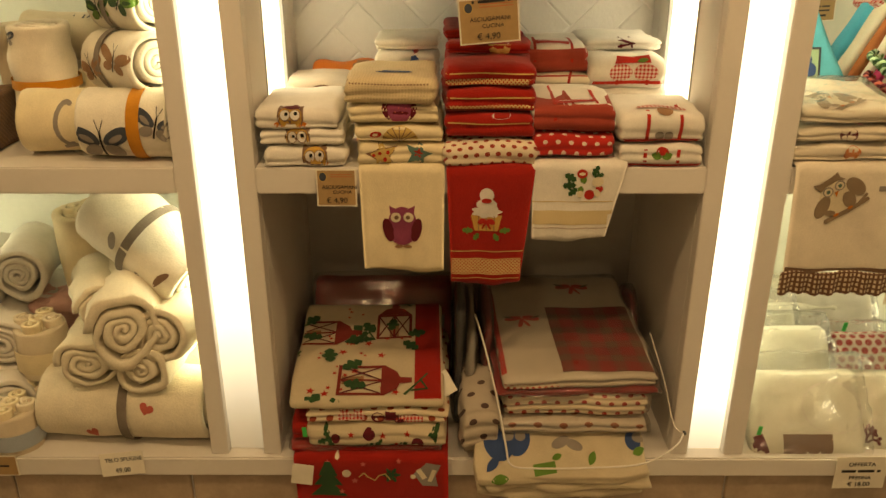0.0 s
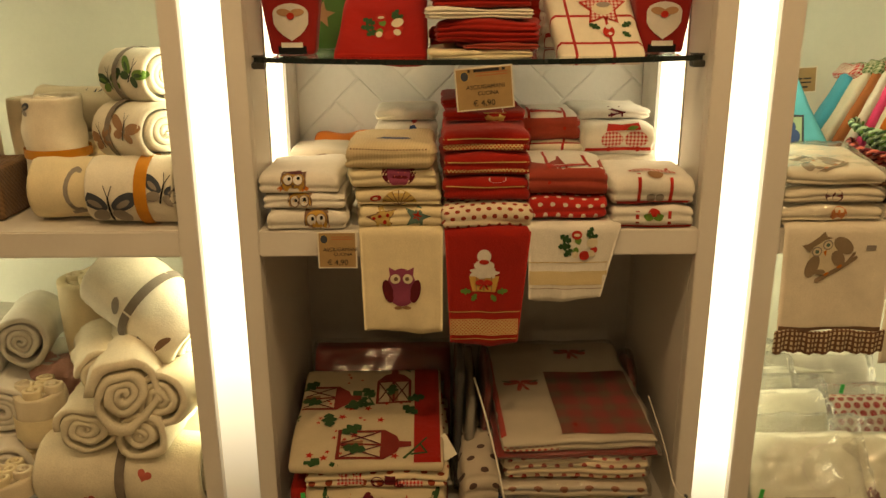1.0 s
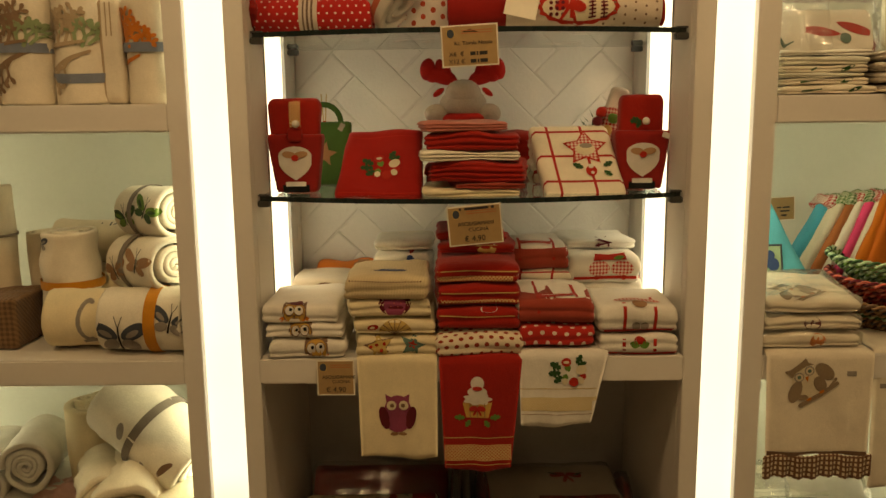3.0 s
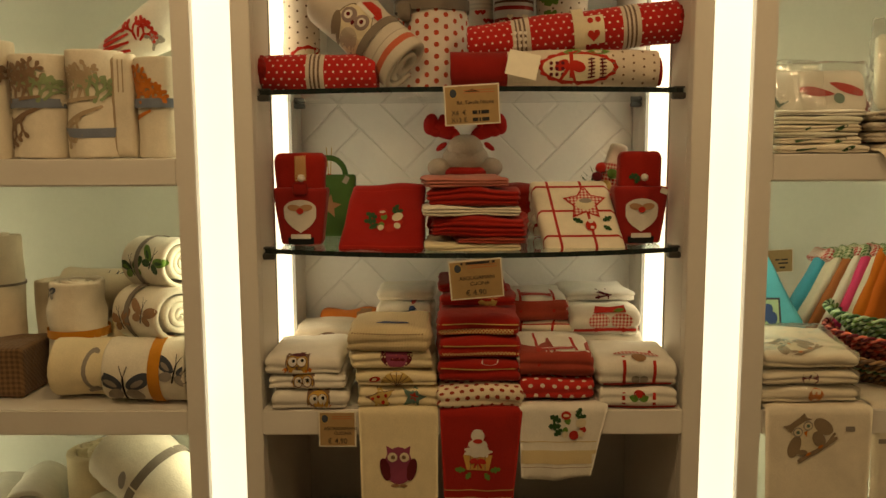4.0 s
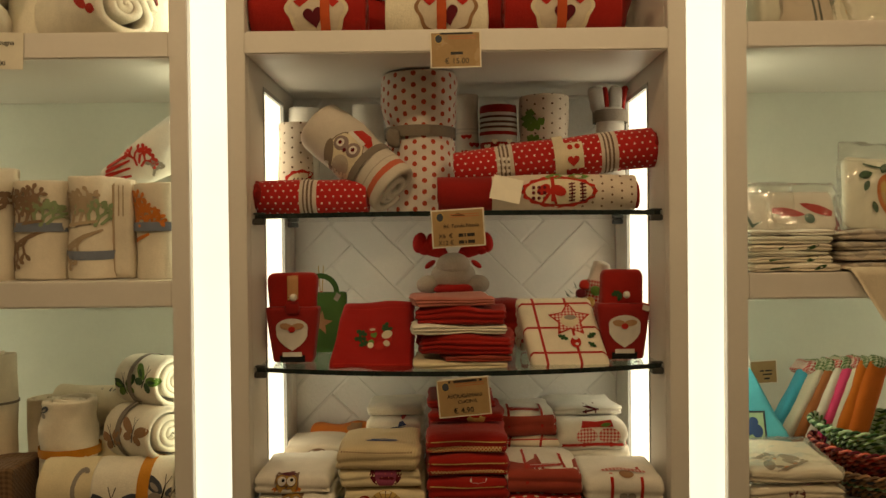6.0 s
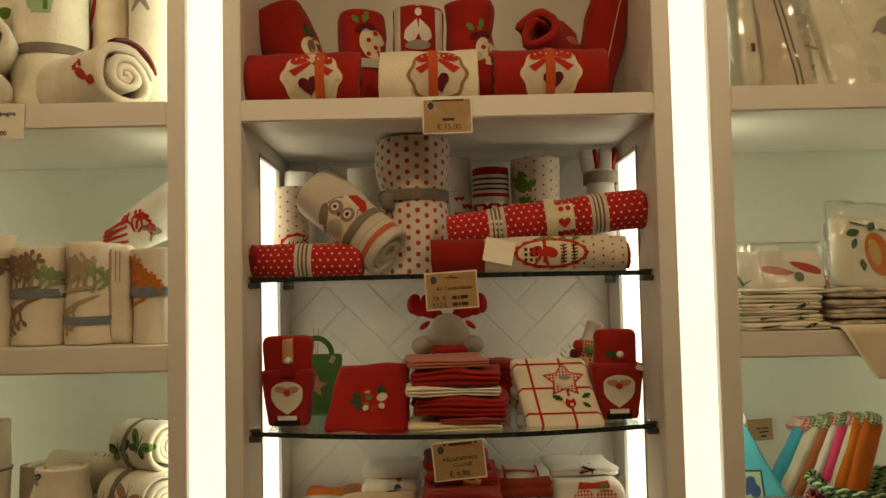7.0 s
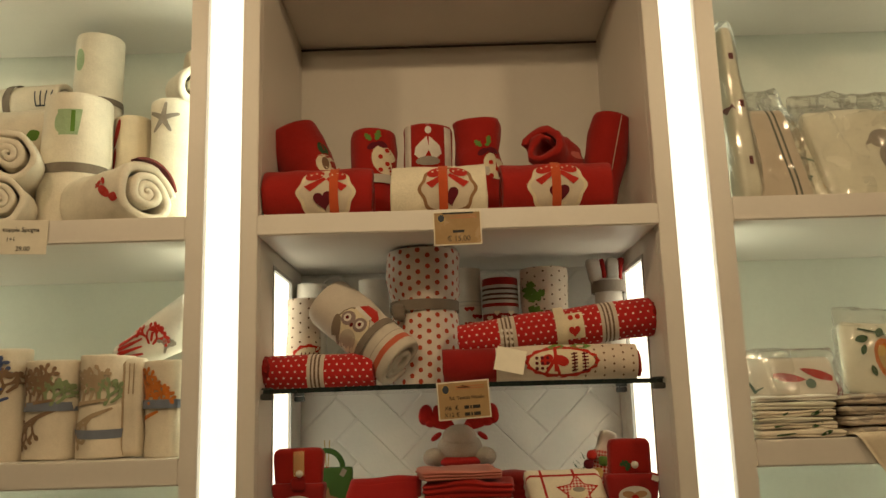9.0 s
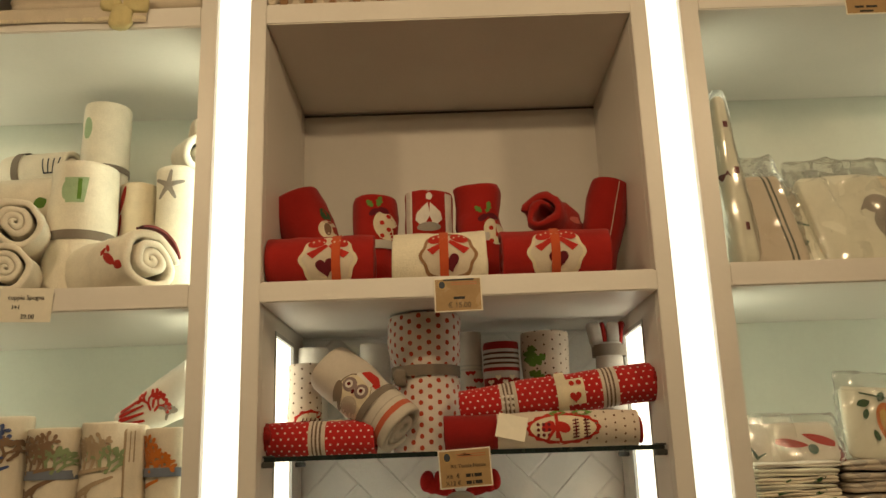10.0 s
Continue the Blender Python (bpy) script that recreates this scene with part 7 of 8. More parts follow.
wings(b3, -0.780, 1.392, 0.040, T_GREEN, T_LEAF, rot=15)
wings(b3, -0.716, 1.412, 0.040, T_LEAF, T_GREEN, rot=-25)
rolled("plain cream roll beneath others at the back", pose(-0.76, 0.28, L1 + 0.07, 0, 0, 0), 0.26, 0.07, CREAM_C, 375, group="printed cream rolls")
rolled("plain cream roll beneath others at the back", pose(-0.72, 0.33, L1 + 0.205, 0, 0, 0), 0.20, 0.066, CREAM_C, 385, group="printed cream rolls")
d0 = upright_roll("oat roll with small dark print and orange ribbon", -0.925, 0.20, L1, 0.250, 0.064, RAW_C, 376, amp=0.010, pinch=(0.0, 0.06), band=RIBBON_ORANGE, band_at=0.006, band_w=0.020, group="printed cream rolls")
wings(d0, -0.975, 1.335, 0.028, T_NAVY, T_GREY)
dd = rolled("oat fringed roll lying at the back", pose(-0.905, 0.36, L1 + 0.20, 0, 0, 0), 0.24, 0.055, OAT_C, 377, group="printed cream rolls")
rolled("oat roll lying on the board at the back", pose(-0.93, 0.40, L1 + 0.07, 0, 0, 0), 0.30, 0.07, OAT_C, 378, group="printed cream rolls")
wprint(dd, "dark_print", [leaf(0.0, 0, 0.035, 0.014, 20), leaf(0.04, 0, 0.03, 0.014, 170)], T_NAVY, (-0.905, 0, 1.355))
upright_roll("beige roll standing deep in the bay", -1.125, 0.24, L1, 0.355, 0.052, OAT_C, 379, group="printed cream rolls", band=RIBBON_GREY, band_at=0.06, band_w=0.006)
upright_roll("beige roll with blue print standing deep in the bay", -1.020, 0.30, L1, 0.235, 0.050, OAT_C, 381, group="printed cream rolls")
thing("woven_box", "dark brown woven storage box on the board", "box", pose(-1.07, 0.16, L1), soft(0.13, 0.16, 0.115, (0.008, 0.008, 0.008), (14, 14, 14), 0.003, 30, 380), cloth("dark_wicker", (0.13, 0.075, 0.04), gingham((0.24, 0.14, 0.07), 0.012), pile=1.0))

# -- coral-print rolls
L2 = 1.645
rng = random.Random(21)
T_CORAL_BLUE, T_CORAL_BROWN, T_CORAL_GREEN, T_CORAL_SAND = thread("faded_blue_thread", (0.09, 0.12, 0.26)), thread("faded_brown_thread", (0.28, 0.18, 0.11)), thread("sage_thread", (0.30, 0.38, 0.20)), thread("pale_sand_thread", (0.50, 0.38, 0.25))
CORALS = ((-1.068, 0.250, 0.058, T_CORAL_BLUE, T_CORAL_BLUE, T_CORAL_BROWN, None), (-0.947, 0.224, 0.060, T_CORAL_BROWN, T_CORAL_BROWN, T_CORAL_GREEN, 0.006), (-0.826, 0.232, 0.061, T_CORAL_SAND, T_CORAL_SAND, T_CORAL_GREEN, -0.058), (-0.674, 0.214, 0.060, T_ORANGE, T_ORANGE, T_ORANGE, 0.010))
mat = RAW_C
for k, (x, h, R, m1, m2, m3, bz) in enumerate(CORALS):
    ob = upright_roll("oat roll with %s coral print%s, standing" % (("navy", "brown", "green", "orange")[k], " and blue ribbon" if bz is not None else ""), x, 0.075 + R, L2, h, R, mat, 391 + k, group="coral print rolls", turns=3, amp=0.004)
    if bz is not None:
        part("ribbon", ring_band(R + 0.0022, 0.020, 0.0008), RIBBON_BLUE, ob, "", pose(bz, 0, 0, 4 if k == 2 else 0, 0, -4 if k == 2 else 0))
    dx, mid = (0.0, -0.004, -0.004, -0.050)[k], L2 + (0.150, 0.122, 0.120, 0.110)[k]
    sprigs = []
    for sx, sy, rot in ((-0.044, 0.0, 112), (-0.028, 0.004, 86), (-0.010, 0.002, 72), (0.008, 0.006, 92), (-0.040, 0.024, 104), (-0.016, 0.026, 80), (0.006, 0.028, 100)):
        coral(sx, sy + rng.uniform(-0.003, 0.006), 0.0195, rot, 3, rng, sprigs)
    wprint(ob, "coral_print", sprigs + [limb(-0.050, 0.0, 0.026, 0.010, 0.010, 0.006)], m1, (x + dx, 0, mid))
    wprint(ob, "coral_print", coral(0.012, 0.006, 0.018, 95, 3, rng, []) + coral(0.024, 0.0, 0.019, 72, 3, rng, []) + coral(0.036, 0.004, 0.016, 48, 3, rng, []), m3, (x + dx, 0, mid), lift=0.0026)
    trail = [limb(0.036, -0.010, 0.0, -0.024, 0.006, 0.010), limb(0.0, -0.024, -0.046, -0.046, 0.010, 0.008)]
    for sx, sy, rot in ((-0.004, -0.026, -128), (-0.026, -0.036, -116), (-0.044, -0.046, -100)):
        coral(sx, sy, 0.021, rot, 2, rng, trail)
    wprint(ob, "coral_trail", trail, m2, (x + dx, 0, mid), lift=0.0016)
    if k == 2:
        edge = part("loose_edge", soft(0.054, 0.05, h * 0.97, (0.008, 0.02, 0.012), (10, 8, 14), 0.004, 14, 396), mat, ob, "", ob.matrix_basis.inverted() @ pose(x + 0.068, 0.128, L2))
        print_on(edge, "brown_stripe", [rect(-0.018, h * 0.48, 0.009, h * 0.9), rect(-0.004, h * 0.76, 0.003, h * 0.3), rect(0.006, h * 0.76, 0.003, h * 0.3)], T_CORAL_SAND, (0, 0, 0), FRONT, UP)
RL = rolled("white roll with red coral print leaning on top", pose(-0.730, 0.21, 1.922, 0, -27, -8), 0.22, 0.052, WHITE_C, 400, group="coral print rolls", turns=3, taper=0.6)
wprint(RL, "coral_print", coral(0.0, -0.012, 0.016, 80, 3, rng, []) + coral(0.004, -0.02, 0.015, 45, 3, rng, []) + coral(-0.006, -0.018, 0.015, 110, 3, rng, []), T_RED, (-0.735, 0, 1.925))
wprint(RL, "red_tip", [limb(0.040, 0.034 - 0.017 * q, -0.020, 0.006 - 0.011 * q, 0.005, 0.010) for q in range(5)], T_RED, (-0.800, 0, 1.900), lift=0.002)
wprint(RL, "grey_sprig", coral(0, 0, 0.012, 60, 3, rng, []), T_GREY, (-0.71, 0, 1.885))
for k, x in enumerate((-0.70, -0.86, -1.02)):
    upright_roll("plain oat roll standing behind", x, 0.36, L2, 0.215, 0.06, OAT_C, 403 + k, group="coral print rolls")

# -- upper board
L3 = 2.176
LB = rolled("thick white terry roll with a red motif and striped edge", pose(-0.822, 0.128, L3 + 0.074, 0, 0, -36), 0.25, 0.075, IVORY_C, 411, turns=3.6, core=0.06, lump=0.045, group="upper rolls", amp=0.005)
wprint(LB, "red_motif", [ell(0.0, 0.0, 0.024, 0.010, -40), ell(-0.022, 0.022, 0.011, 0.006, 60), ell(-0.008, 0.028, 0.012, 0.005, -60), leaf(0.016, -0.012, 0.03, 0.020, -25), limb(-0.01, 0.01, -0.03, 0.024, 0.005, 0.004)], T_RED, (-0.812, 0, L3 + 0.072))
hem = ring_band(0.077, 0.030, 0.005)
bmesh.ops.delete(hem, geom=[v for v in hem.verts if v.co.z < 0.012 or v.co.y < -0.03], context="VERTS")
part("striped_edge", hem, cloth("maroon_stripe", (0.25, 0.06, 0.06), pile=0.6), LB, "maroon striped hem", pose(0.112, 0, 0))
ST = upright_roll("ivory roll with a grey star print, standing", -0.737, 0.30, L3, 0.375, 0.068, IVORY_C, 413, group="upper rolls")
wprint(ST, "star_print", [limb(0, 0, 0.040 * math.cos(radians(a)), 0.040 * math.sin(radians(a)), 0.017, 0.008, 4) for a in (14, 80, 150, 236, 300)], T_GREY, (-0.752, 0, L3 + 0.320), lift=0.002)
BL = upright_roll("ivory roll with a mint bucket print and taupe ribbon", -0.974, 0.24, L3, 0.370, 0.087, IVORY_C, 414, group="upper rolls", band=RIBBON_GREY, band_at=-0.012, band_w=0.024, taper=-0.10, pinch=(-0.03, 0.06))
wprint(BL, "mint_print", [[(-0.030, 0.034), (0.030, 0.034), (0.022, -0.034), (-0.024, -0.034)], ell(-0.024, 0.0, 0.012, 0.026)], T_MINT, (-0.962, 0, L3 + 0.290))
wprint(BL, "green_stripe", [rect(0.010, 0.002, 0.010, 0.056)], T_LEAF, (-0.962, 0, L3 + 0.290), lift=0.002)
RO = upright_roll("oat roll with a red print, standing", -0.868, 0.34, L3, 0.352, 0.050, OAT_C, 415, group="upper rolls")
wprint(RO, "red_print", [ell(0, 0.02, 0.008, 0.04, -12), ell(-0.006, -0.05, 0.006, 0.03, -8)], T_RED, (-0.898, 0, L3 + 0.285))
VT = upright_roll("ivory roll with a mint print stacked on another", -0.984, 0.37, L3 + 0.30, 0.305, 0.064, IVORY_C, 416, group="upper rolls", band=RIBBON_GREY, band_at=-0.045, band_w=0.018)
upright_roll("plain ivory roll carrying another", -1.000, 0.40, L3, 0.30, 0.066, IVORY_C, 417, group="upper rolls")
wprint(VT, "mint_print", [ell(-0.030, 0, 0.014, 0.032)], T_MINT, (-0.984, 0, L3 + 0.525))
for k, (x, y, z, R, L, tn) in enumerate(((-1.085, 0.15, L3 + 0.058, 0.058, 0.24, 14), (-1.082, 0.17, L3 + 0.175, 0.062, 0.26, 14), (-1.20, 0.18, L3 + 0.07, 0.07, 0.26, 0), (-1.21, 0.2, L3 + 0.205, 0.066, 0.26, 0))):
    ob = end_on("ivory terry roll, spiral end showing", x, y, z, L, R, IVORY_C, 420 + k, tn, group="upper rolls", turns=3.4, amp=0.006)
ob = rolled("ivory roll with a leaf print lying on others", pose(-1.11, 0.26, L3 + 0.295, 0, 0, -4), 0.26, 0.062, IVORY_C, 425, group="upper rolls")
wprint(ob, "leaf_print", [leaf(0, 0, 0.04, 0.026, 20)], T_LEAF, (-1.09, 0, L3 + 0.265))
CRW = rolled("ivory roll with a dark crown-like print", pose(-1.175, 0.40, L3 + 0.425, 0, 0, -8), 0.20, 0.060, IVORY_C, 426, group="upper rolls", band=RIBBON_GREY, band_at=-0.045, band_w=0.022)
wprint(CRW, "crown_print", [limb(-0.02, -0.02, 0.02, -0.02, 0.004, 0.004, 3)] + [limb(-0.02 + 0.013 * j, -0.018, -0.026 + 0.017 * j, 0.022, 0.004, 0.004, 3) for j in range(4)], T_NAVY, (-1.12, 0, L3 + 0.425))
rolled("plain ivory roll beneath the upper ones", pose(-1.18, 0.42, L3 + 0.30, 0, 0, 0), 0.24, 0.066, IVORY_C, 427, group="upper rolls")
rolled("plain ivory roll on the board at the back", pose(-1.19, 0.44, L3 + 0.12, 0, 0, 0), 0.24, 0.11, IVORY_C, 428, group="upper rolls")
HD = rolled("hooded ivory towel folded on the star roll", pose(-0.705, 0.30, L3 + 0.372 + 0.052, 0, 10, -55), 0.12, 0.052, IVORY_C, 429, group="upper rolls", turns=2.2)
part("hood_edge", soft(0.09, 0.03, 0.06, (0.02, 0.012, 0.02), (10, 6, 8), 0.006, 20, 430, deform=lambda x, y, z: (x * (1.1 - 9 * z), y, z)), LINEN_C, HD, "taupe hood edge", pose(-0.01, 0, 0.045))
price_card("white handwritten card on the board edge", -0.978, -0.006, 2.137, 0.120, 0.078, [("coppia Spugna", 0.0, 0.16, 0.0145), ("1+1", -0.18, -0.12, 0.0135), ("29.00", 0.06, -0.40, 0.0145)], ry=-2, emblem=False)
# -- the top board: a lace-edged cover and a yellow bow
LC = hanging("cream lace-edged cloth hanging over the top board", -1.16, -0.745, -1.16, -0.745, 2.886, 2.842, LINEN_C, 6.0, 0.006, -0.006, "cloths on the top board", 0.002)
for k in range(10):
    along(LC, "scallop", [ell(-1.14 + 0.042 * k, 2.845, 0.020, 0.010)], T_CREAM, 0, 0)
bw = thing("yellow_bow", "soft yellow cloth bow on the top board edge", "bow", pose(-0.805, -0.012, 2.818), soft(0.055, 0.03, 0.065, (0.02, 0.012, 0.02), (12, 8, 12), 0.006, 26, 440), cloth("pale_yellow_cotton", (0.66, 0.56, 0.28), pile=0.6))
part("bow_loop", soft(0.06, 0.03, 0.045, (0.02, 0.012, 0.018), (12, 8, 10), 0.007, 26, 441), bw.data.materials[0], bw, "", pose(0.035, 0.0, 0.045))
part("bow_loop", soft(0.05, 0.03, 0.045, (0.02, 0.012, 0.018), (12, 8, 10), 0.007, 26, 442), bw.data.materials[0], bw, "", pose(-0.03, 0.0, 0.05))
folded("beige folded cover lying on the top board", -0.86, 0.02, 2.890, 0.5, 0.35, 0.09, LINEN_C, 443, layers=3, group="cloths on the top board", name="folded_cover")

# ---- side bay with packed linens ----
PACK = "packed linens"
# base: clear bags
def bag(label, x, y, z, w, h, t, mat, seed, lean=-35.0, rz=0.0, roll=0.0):
    """Folded linen in a larger, crinkled clear bag, leaning back."""
    ob = thing("bagged_linen", label, "packed linen", pose(x, y, z, lean, 0, rz) @ pose(0, t / 2, 0, 0, roll, 0), soft(w * 0.9, t, h * 0.86, (0.012, t * 0.4, 0.03), (14, 6, 14), 0.004, 9, seed), mat, PACK)
    f = part("clear_bag", crinkled(soft(w, t + 0.012, h * 1.04, (0.01, t * 0.45, 0.012), (21, 6, 23), min(0.012, 0.045 * h), 20, seed + 5, deform=lambda x, y, z: (x, y * (1.0 if z < h * 0.8 else 0.5) - (min(0.012, 0.045 * h) * max(0.0, 1 - 6 * abs(wob((x, 0, z), 8, seed))) if y < 0 else 0.0), z))), FILM, ob, "clear crinkled bag", pose(0, 0, 0.001))
    f.visible_shadow = False
    return ob


LIN_W = cloth("greenish_white_cotton", (0.74, 0.72, 0.60), pile=0.4)
bg = bag("white towel with brown band in a clear bag", 0.775, -0.005, BZ, 0.30, 0.235, 0.05, LIN_W, 501, -38, 0)
print_on(bg, "brown_band", [rect(-0.004, 0.026, 0.115, 0.046)], T_BROWN, (0, 0, 0), FRONT, UP)
print_on(bg, "dark_band", [rect(-0.115, 0.024, 0.03, 0.045, 20)], T_MAROON, (0, 0, 0), FRONT, UP)
print_on(bg, "oval_seam", [limb(0.07 * math.cos(a), 0.11 + 0.06 * math.sin(a), 0.07 * math.cos(a + 0.3), 0.11 + 0.06 * math.sin(a + 0.3), 0.003, 0.003, 3) for a in (0.3 * k for k in range(21))], T_WHITE, (0.06, 0, 0), FRONT, UP)
bg = bag("white towel with red sprig in a clear bag", 0.99, 0.01, BZ, 0.28, 0.22, 0.05, LIN_W, 507, -36, -3)
print_on(bg, "red_sprig", coral(-0.08, 0.02, 0.014, 70, 3, rng, []) + coral(-0.075, 0.02, 0.012, 30, 2, rng, []), T_MAROON, (0, 0, 0), FRONT, UP)
bag("white towel in a clear bag, stacked", 0.775, 0.14, BZ + 0.075, 0.25, 0.20, 0.05, LIN_W, 513, -42, 2)
bag("white towel in a clear bag, stacked", 0.72, 0.24, BZ + 0.10, 0.24, 0.19, 0.045, LIN_W, 519, -40, -2)
bg = bag("red flowered cloth in a clear bag", 0.985, 0.17, BZ + 0.07, 0.2, 0.17, 0.05, cloth("red_flower_cotton", (0.66, 0.52, 0.42), spots((0.36, 0.02, 0.02), 0.021, 0.0085), pile=0.3), 525, -40, 0)
bag("folded white cloth in clear film at the back", 0.93, 0.33, BZ + 0.10, 0.30, 0.18, 0.05, WHITE_C, 531, -30, 0)
for k in range(5):
    folded("white packed linen in a tall pile", 0.80 + 0.01 * (k % 2), 0.37, BZ + 0.04 * k, 0.34, 0.18, 0.039, (LIN_W, WHITE_C)[k % 2], 540 + k, layers=2, group=PACK, name="packed_linen")
for k in range(3):
    folded("white packed linen in a low pile", 0.98, 0.10, BZ + 0.025 * k, 0.32, 0.26, 0.024, LIN_W, 546 + k, group=PACK, name="packed_linen")
for k in range(2):
    folded("white packed linen under the bags", 0.74, 0.12, BZ + 0.036 * k, 0.24, 0.24, 0.035, LIN_W, 550 + k, group=PACK, name="packed_linen")
pk = folded("white card-backed linen standing beside the upright", 0.655, 0.22, BZ, 0.06, 0.02, 0.39, LIN_W, 553, group=PACK, name="packed_linen")
print_on(pk, "dark_print", [rect(0, 0.30, 0.04, 0.03), rect(0, 0.25, 0.045, 0.05), rect(0, 0.14, 0.05, 0.02)], T_MAROON, (0, 0, 0), FRONT, UP)
for x, z in ((0.648, 0.480), (0.90, 0.640)):
    st = price_card("small bright green sticker on a clear bag", x, 0.0 if z < 0.6 else 0.2, z, 0.010, 0.024, [], ry=-8, emblem=False)
    st.data.materials[0] = paint("green_sticker", (0.04, 0.5, 0.10), 0.4, 0.05)
price_card("white handwritten offer card reading 18.00 euro", 0.887, -0.022, 0.380, 0.118, 0.088, [("OFFERTA", 0.0, 0.22, 0.015), ([(-0.38, -0.1), (-0.06, 0.26), (0.31, 0.38)], 0, 0.06, 0.007), ("PRESINA", 0.0, -0.20, 0.0135), ("€ 18.00", 0.0, -0.42, 0.0165)], ry=1, emblem=False)

# shelf with hanging printed towel
HT = hanging("oat towel with a taupe print and brown checked frill", 0.622, 0.850, 0.632, 0.846, L1 + 0.006, 0.884, RAW_C, 5.0, 0.007, -0.010, "hanging towels")
T_DUN = thread("dun_thread", (0.30, 0.22, 0.14))


def perched(put):
    """A plain perched shape with two wings, ringed rounds and a branch; put(name, shapes, material, lift)."""
    put("print_body", [ell(0.004, -0.004, 0.034, 0.038, 30)], T_CREAM, 0.0012)
    put("print_wing", [ell(-0.022, -0.022, 0.013, 0.025, -18), ell(0.038, 0.022, 0.024, 0.015, -38), ell(0.030, -0.006, 0.013, 0.019, 30)], T_DUN, 0.0016)
    put("print_cap", [[(-0.047, 0.022), (-0.034, 0.026), (-0.014, 0.042), (-0.004, 0.052), (0.002, 0.042), (0.014, 0.038), (-0.002, 0.034), (-0.022, 0.020), (-0.030, 0.008)]], T_DUN, 0.0018)
    put("print_ring", [ell(-0.016, 0.010, 0.0105, 0.0105), ell(0.005, 0.024, 0.0105, 0.0105)], T_GREY, 0.0020)
    put("print_round", [ell(-0.016, 0.010, 0.008, 0.008), ell(0.005, 0.024, 0.008, 0.008)], T_CREAM, 0.0024)
    put("print_centre", [ell(-0.016, 0.010, 0.004, 0.004), ell(0.005, 0.024, 0.004, 0.004)], T_TEAL, 0.0028)
    put("print_branch", [limb(-0.010, -0.052, 0.030, -0.030, 0.010, 0.010), limb(0.030, -0.030, 0.066, -0.004, 0.010, 0.008), limb(0.050, -0.014, 0.062, 0.006, 0.007, 0.006), ell(-0.006, -0.034, 0.012, 0.006)], T_DUN, 0.0022)
    put("print_beak", [[(-0.004, 0.010), (0.004, 0.014), (0.002, 0.000)], ell(0.008, -0.038, 0.006, 0.003, 30), ell(0.034, -0.022, 0.006, 0.003, 30)], T_ORANGE, 0.0030)


perched(lambda nm, sh, m_, lf: along(HT, nm, sh, m_, 0.706, 1.052, lf))
along(HT, "grey_mark", [rect(0, 0, 0.020, 0.011)], T_GREY, 0.802, 1.068)
along(HT, "brown_tape", [rect(0, 0, 0.210, 0.010)], T_BROWN, 0.739, 0.890, 0.0016)
FRL = part("frill", soft(0.232, 0.008, 0.052, (0.003, 0.003, 0.003), (60, 3, 8), 0.0, 9, 560, deform=lambda x, y, z: (x, y + 0.006 * math.sin(x * 190) * (1 - z / 0.06), z + 0.003 * math.sin(x * 60))), BROWN_CHECK, HT, "gathered brown checked frill", pose(0.742, -0.012, 0.834))
HT2 = hanging("oat towel hanging beside the printed one", 0.856, 1.06, 0.862, 1.06, L1 + 0.006, 0.80, RAW_C, 7.0, 0.007, 0.006, "hanging towels")
along(HT2, "grey_print", [rect(0.0, 0, 0.018, 0.010)], T_GREY, 0.880, 1.035)
for k, (h, w) in enumerate(((0.034, 0.212), (0.032, 0.206), (0.036, 0.20))):
    ob = wrapped("oat towel in shiny clear film, folded", 0.722, 0.002 + 0.004 * k, L1 + 0.012 + 0.036 * k, w, 0.2, h - 0.004, RAW_C, 565 + k, rx=6.0 if k == 2 else 0.0, layers=1, group=PACK, name="packed_towel", cat="towel")
    print_on(ob, "bright_print", [ell((0.01, 0.0, 0.0)[k], 0.016, 0.018, 0.014)], (T_ORANGE, T_MAROON, T_TAN)[k], (0, 0, 0), FRONT, UP) if k < 2 else None
perched(lambda nm, sh, m_, lf: ontop(ob, nm, sh, m_, -0.025, -0.045, lf))
# turquoise holder with a ring
TQ = cloth("turquoise_cotton", (0.10, 0.45, 0.56), pile=0.5)
cn = thing("pot_holder", "turquoise pointed cloth holder with white ring and fruit patch", "cloth holder", pose(0.712, 0.26, L1 + 0.108, -14, 0, 0), soft(0.205, 0.04, 0.192, (0.01, 0.015, 0.02), (18, 6, 18), 0.004, 10, 571, deform=lambda x, y, z: (x * (1.02 - z / 0.21), y, z)), TQ)
print_on(cn, "dark_patch", [rect(0.005, 0.045, 0.065, 0.072)], T_NAVY, (0, 0, 0), FRONT, UP)
print_on(cn, "pale_patch", [rect(0.005, 0.045, 0.055, 0.062)], T_MINT, (0, 0, 0), FRONT, UP, 0.002)
print_on(cn, "berry_print", [ell(-0.008, 0.036, 0.014, 0.014), ell(0.014, 0.032, 0.014, 0.016), ell(0.006, 0.054, 0.012, 0.012)], T_BLUE, (0, 0, 0), FRONT, UP, 0.003)
bm = bmesh.new()
for k in range(24):
    bmesh.ops.create_uvsphere(bm, u_segments=6, v_segments=5, radius=0.0045, matrix=Matrix.Translation((0.017 * math.cos(k * math.pi / 12), 0, 0.022 * math.sin(k * math.pi / 12))))
part("ring", bm, T_WHITE, cn, "white cord ring", pose(0, -0.004, 0.204))
for k in range(4):
    folded("white packed linen under the turquoise holder", 0.722, 0.225, L1 + 0.028 * k, 0.17, 0.11, 0.027, WHITE_C, 575 + k, group=PACK, name="packed_linen")
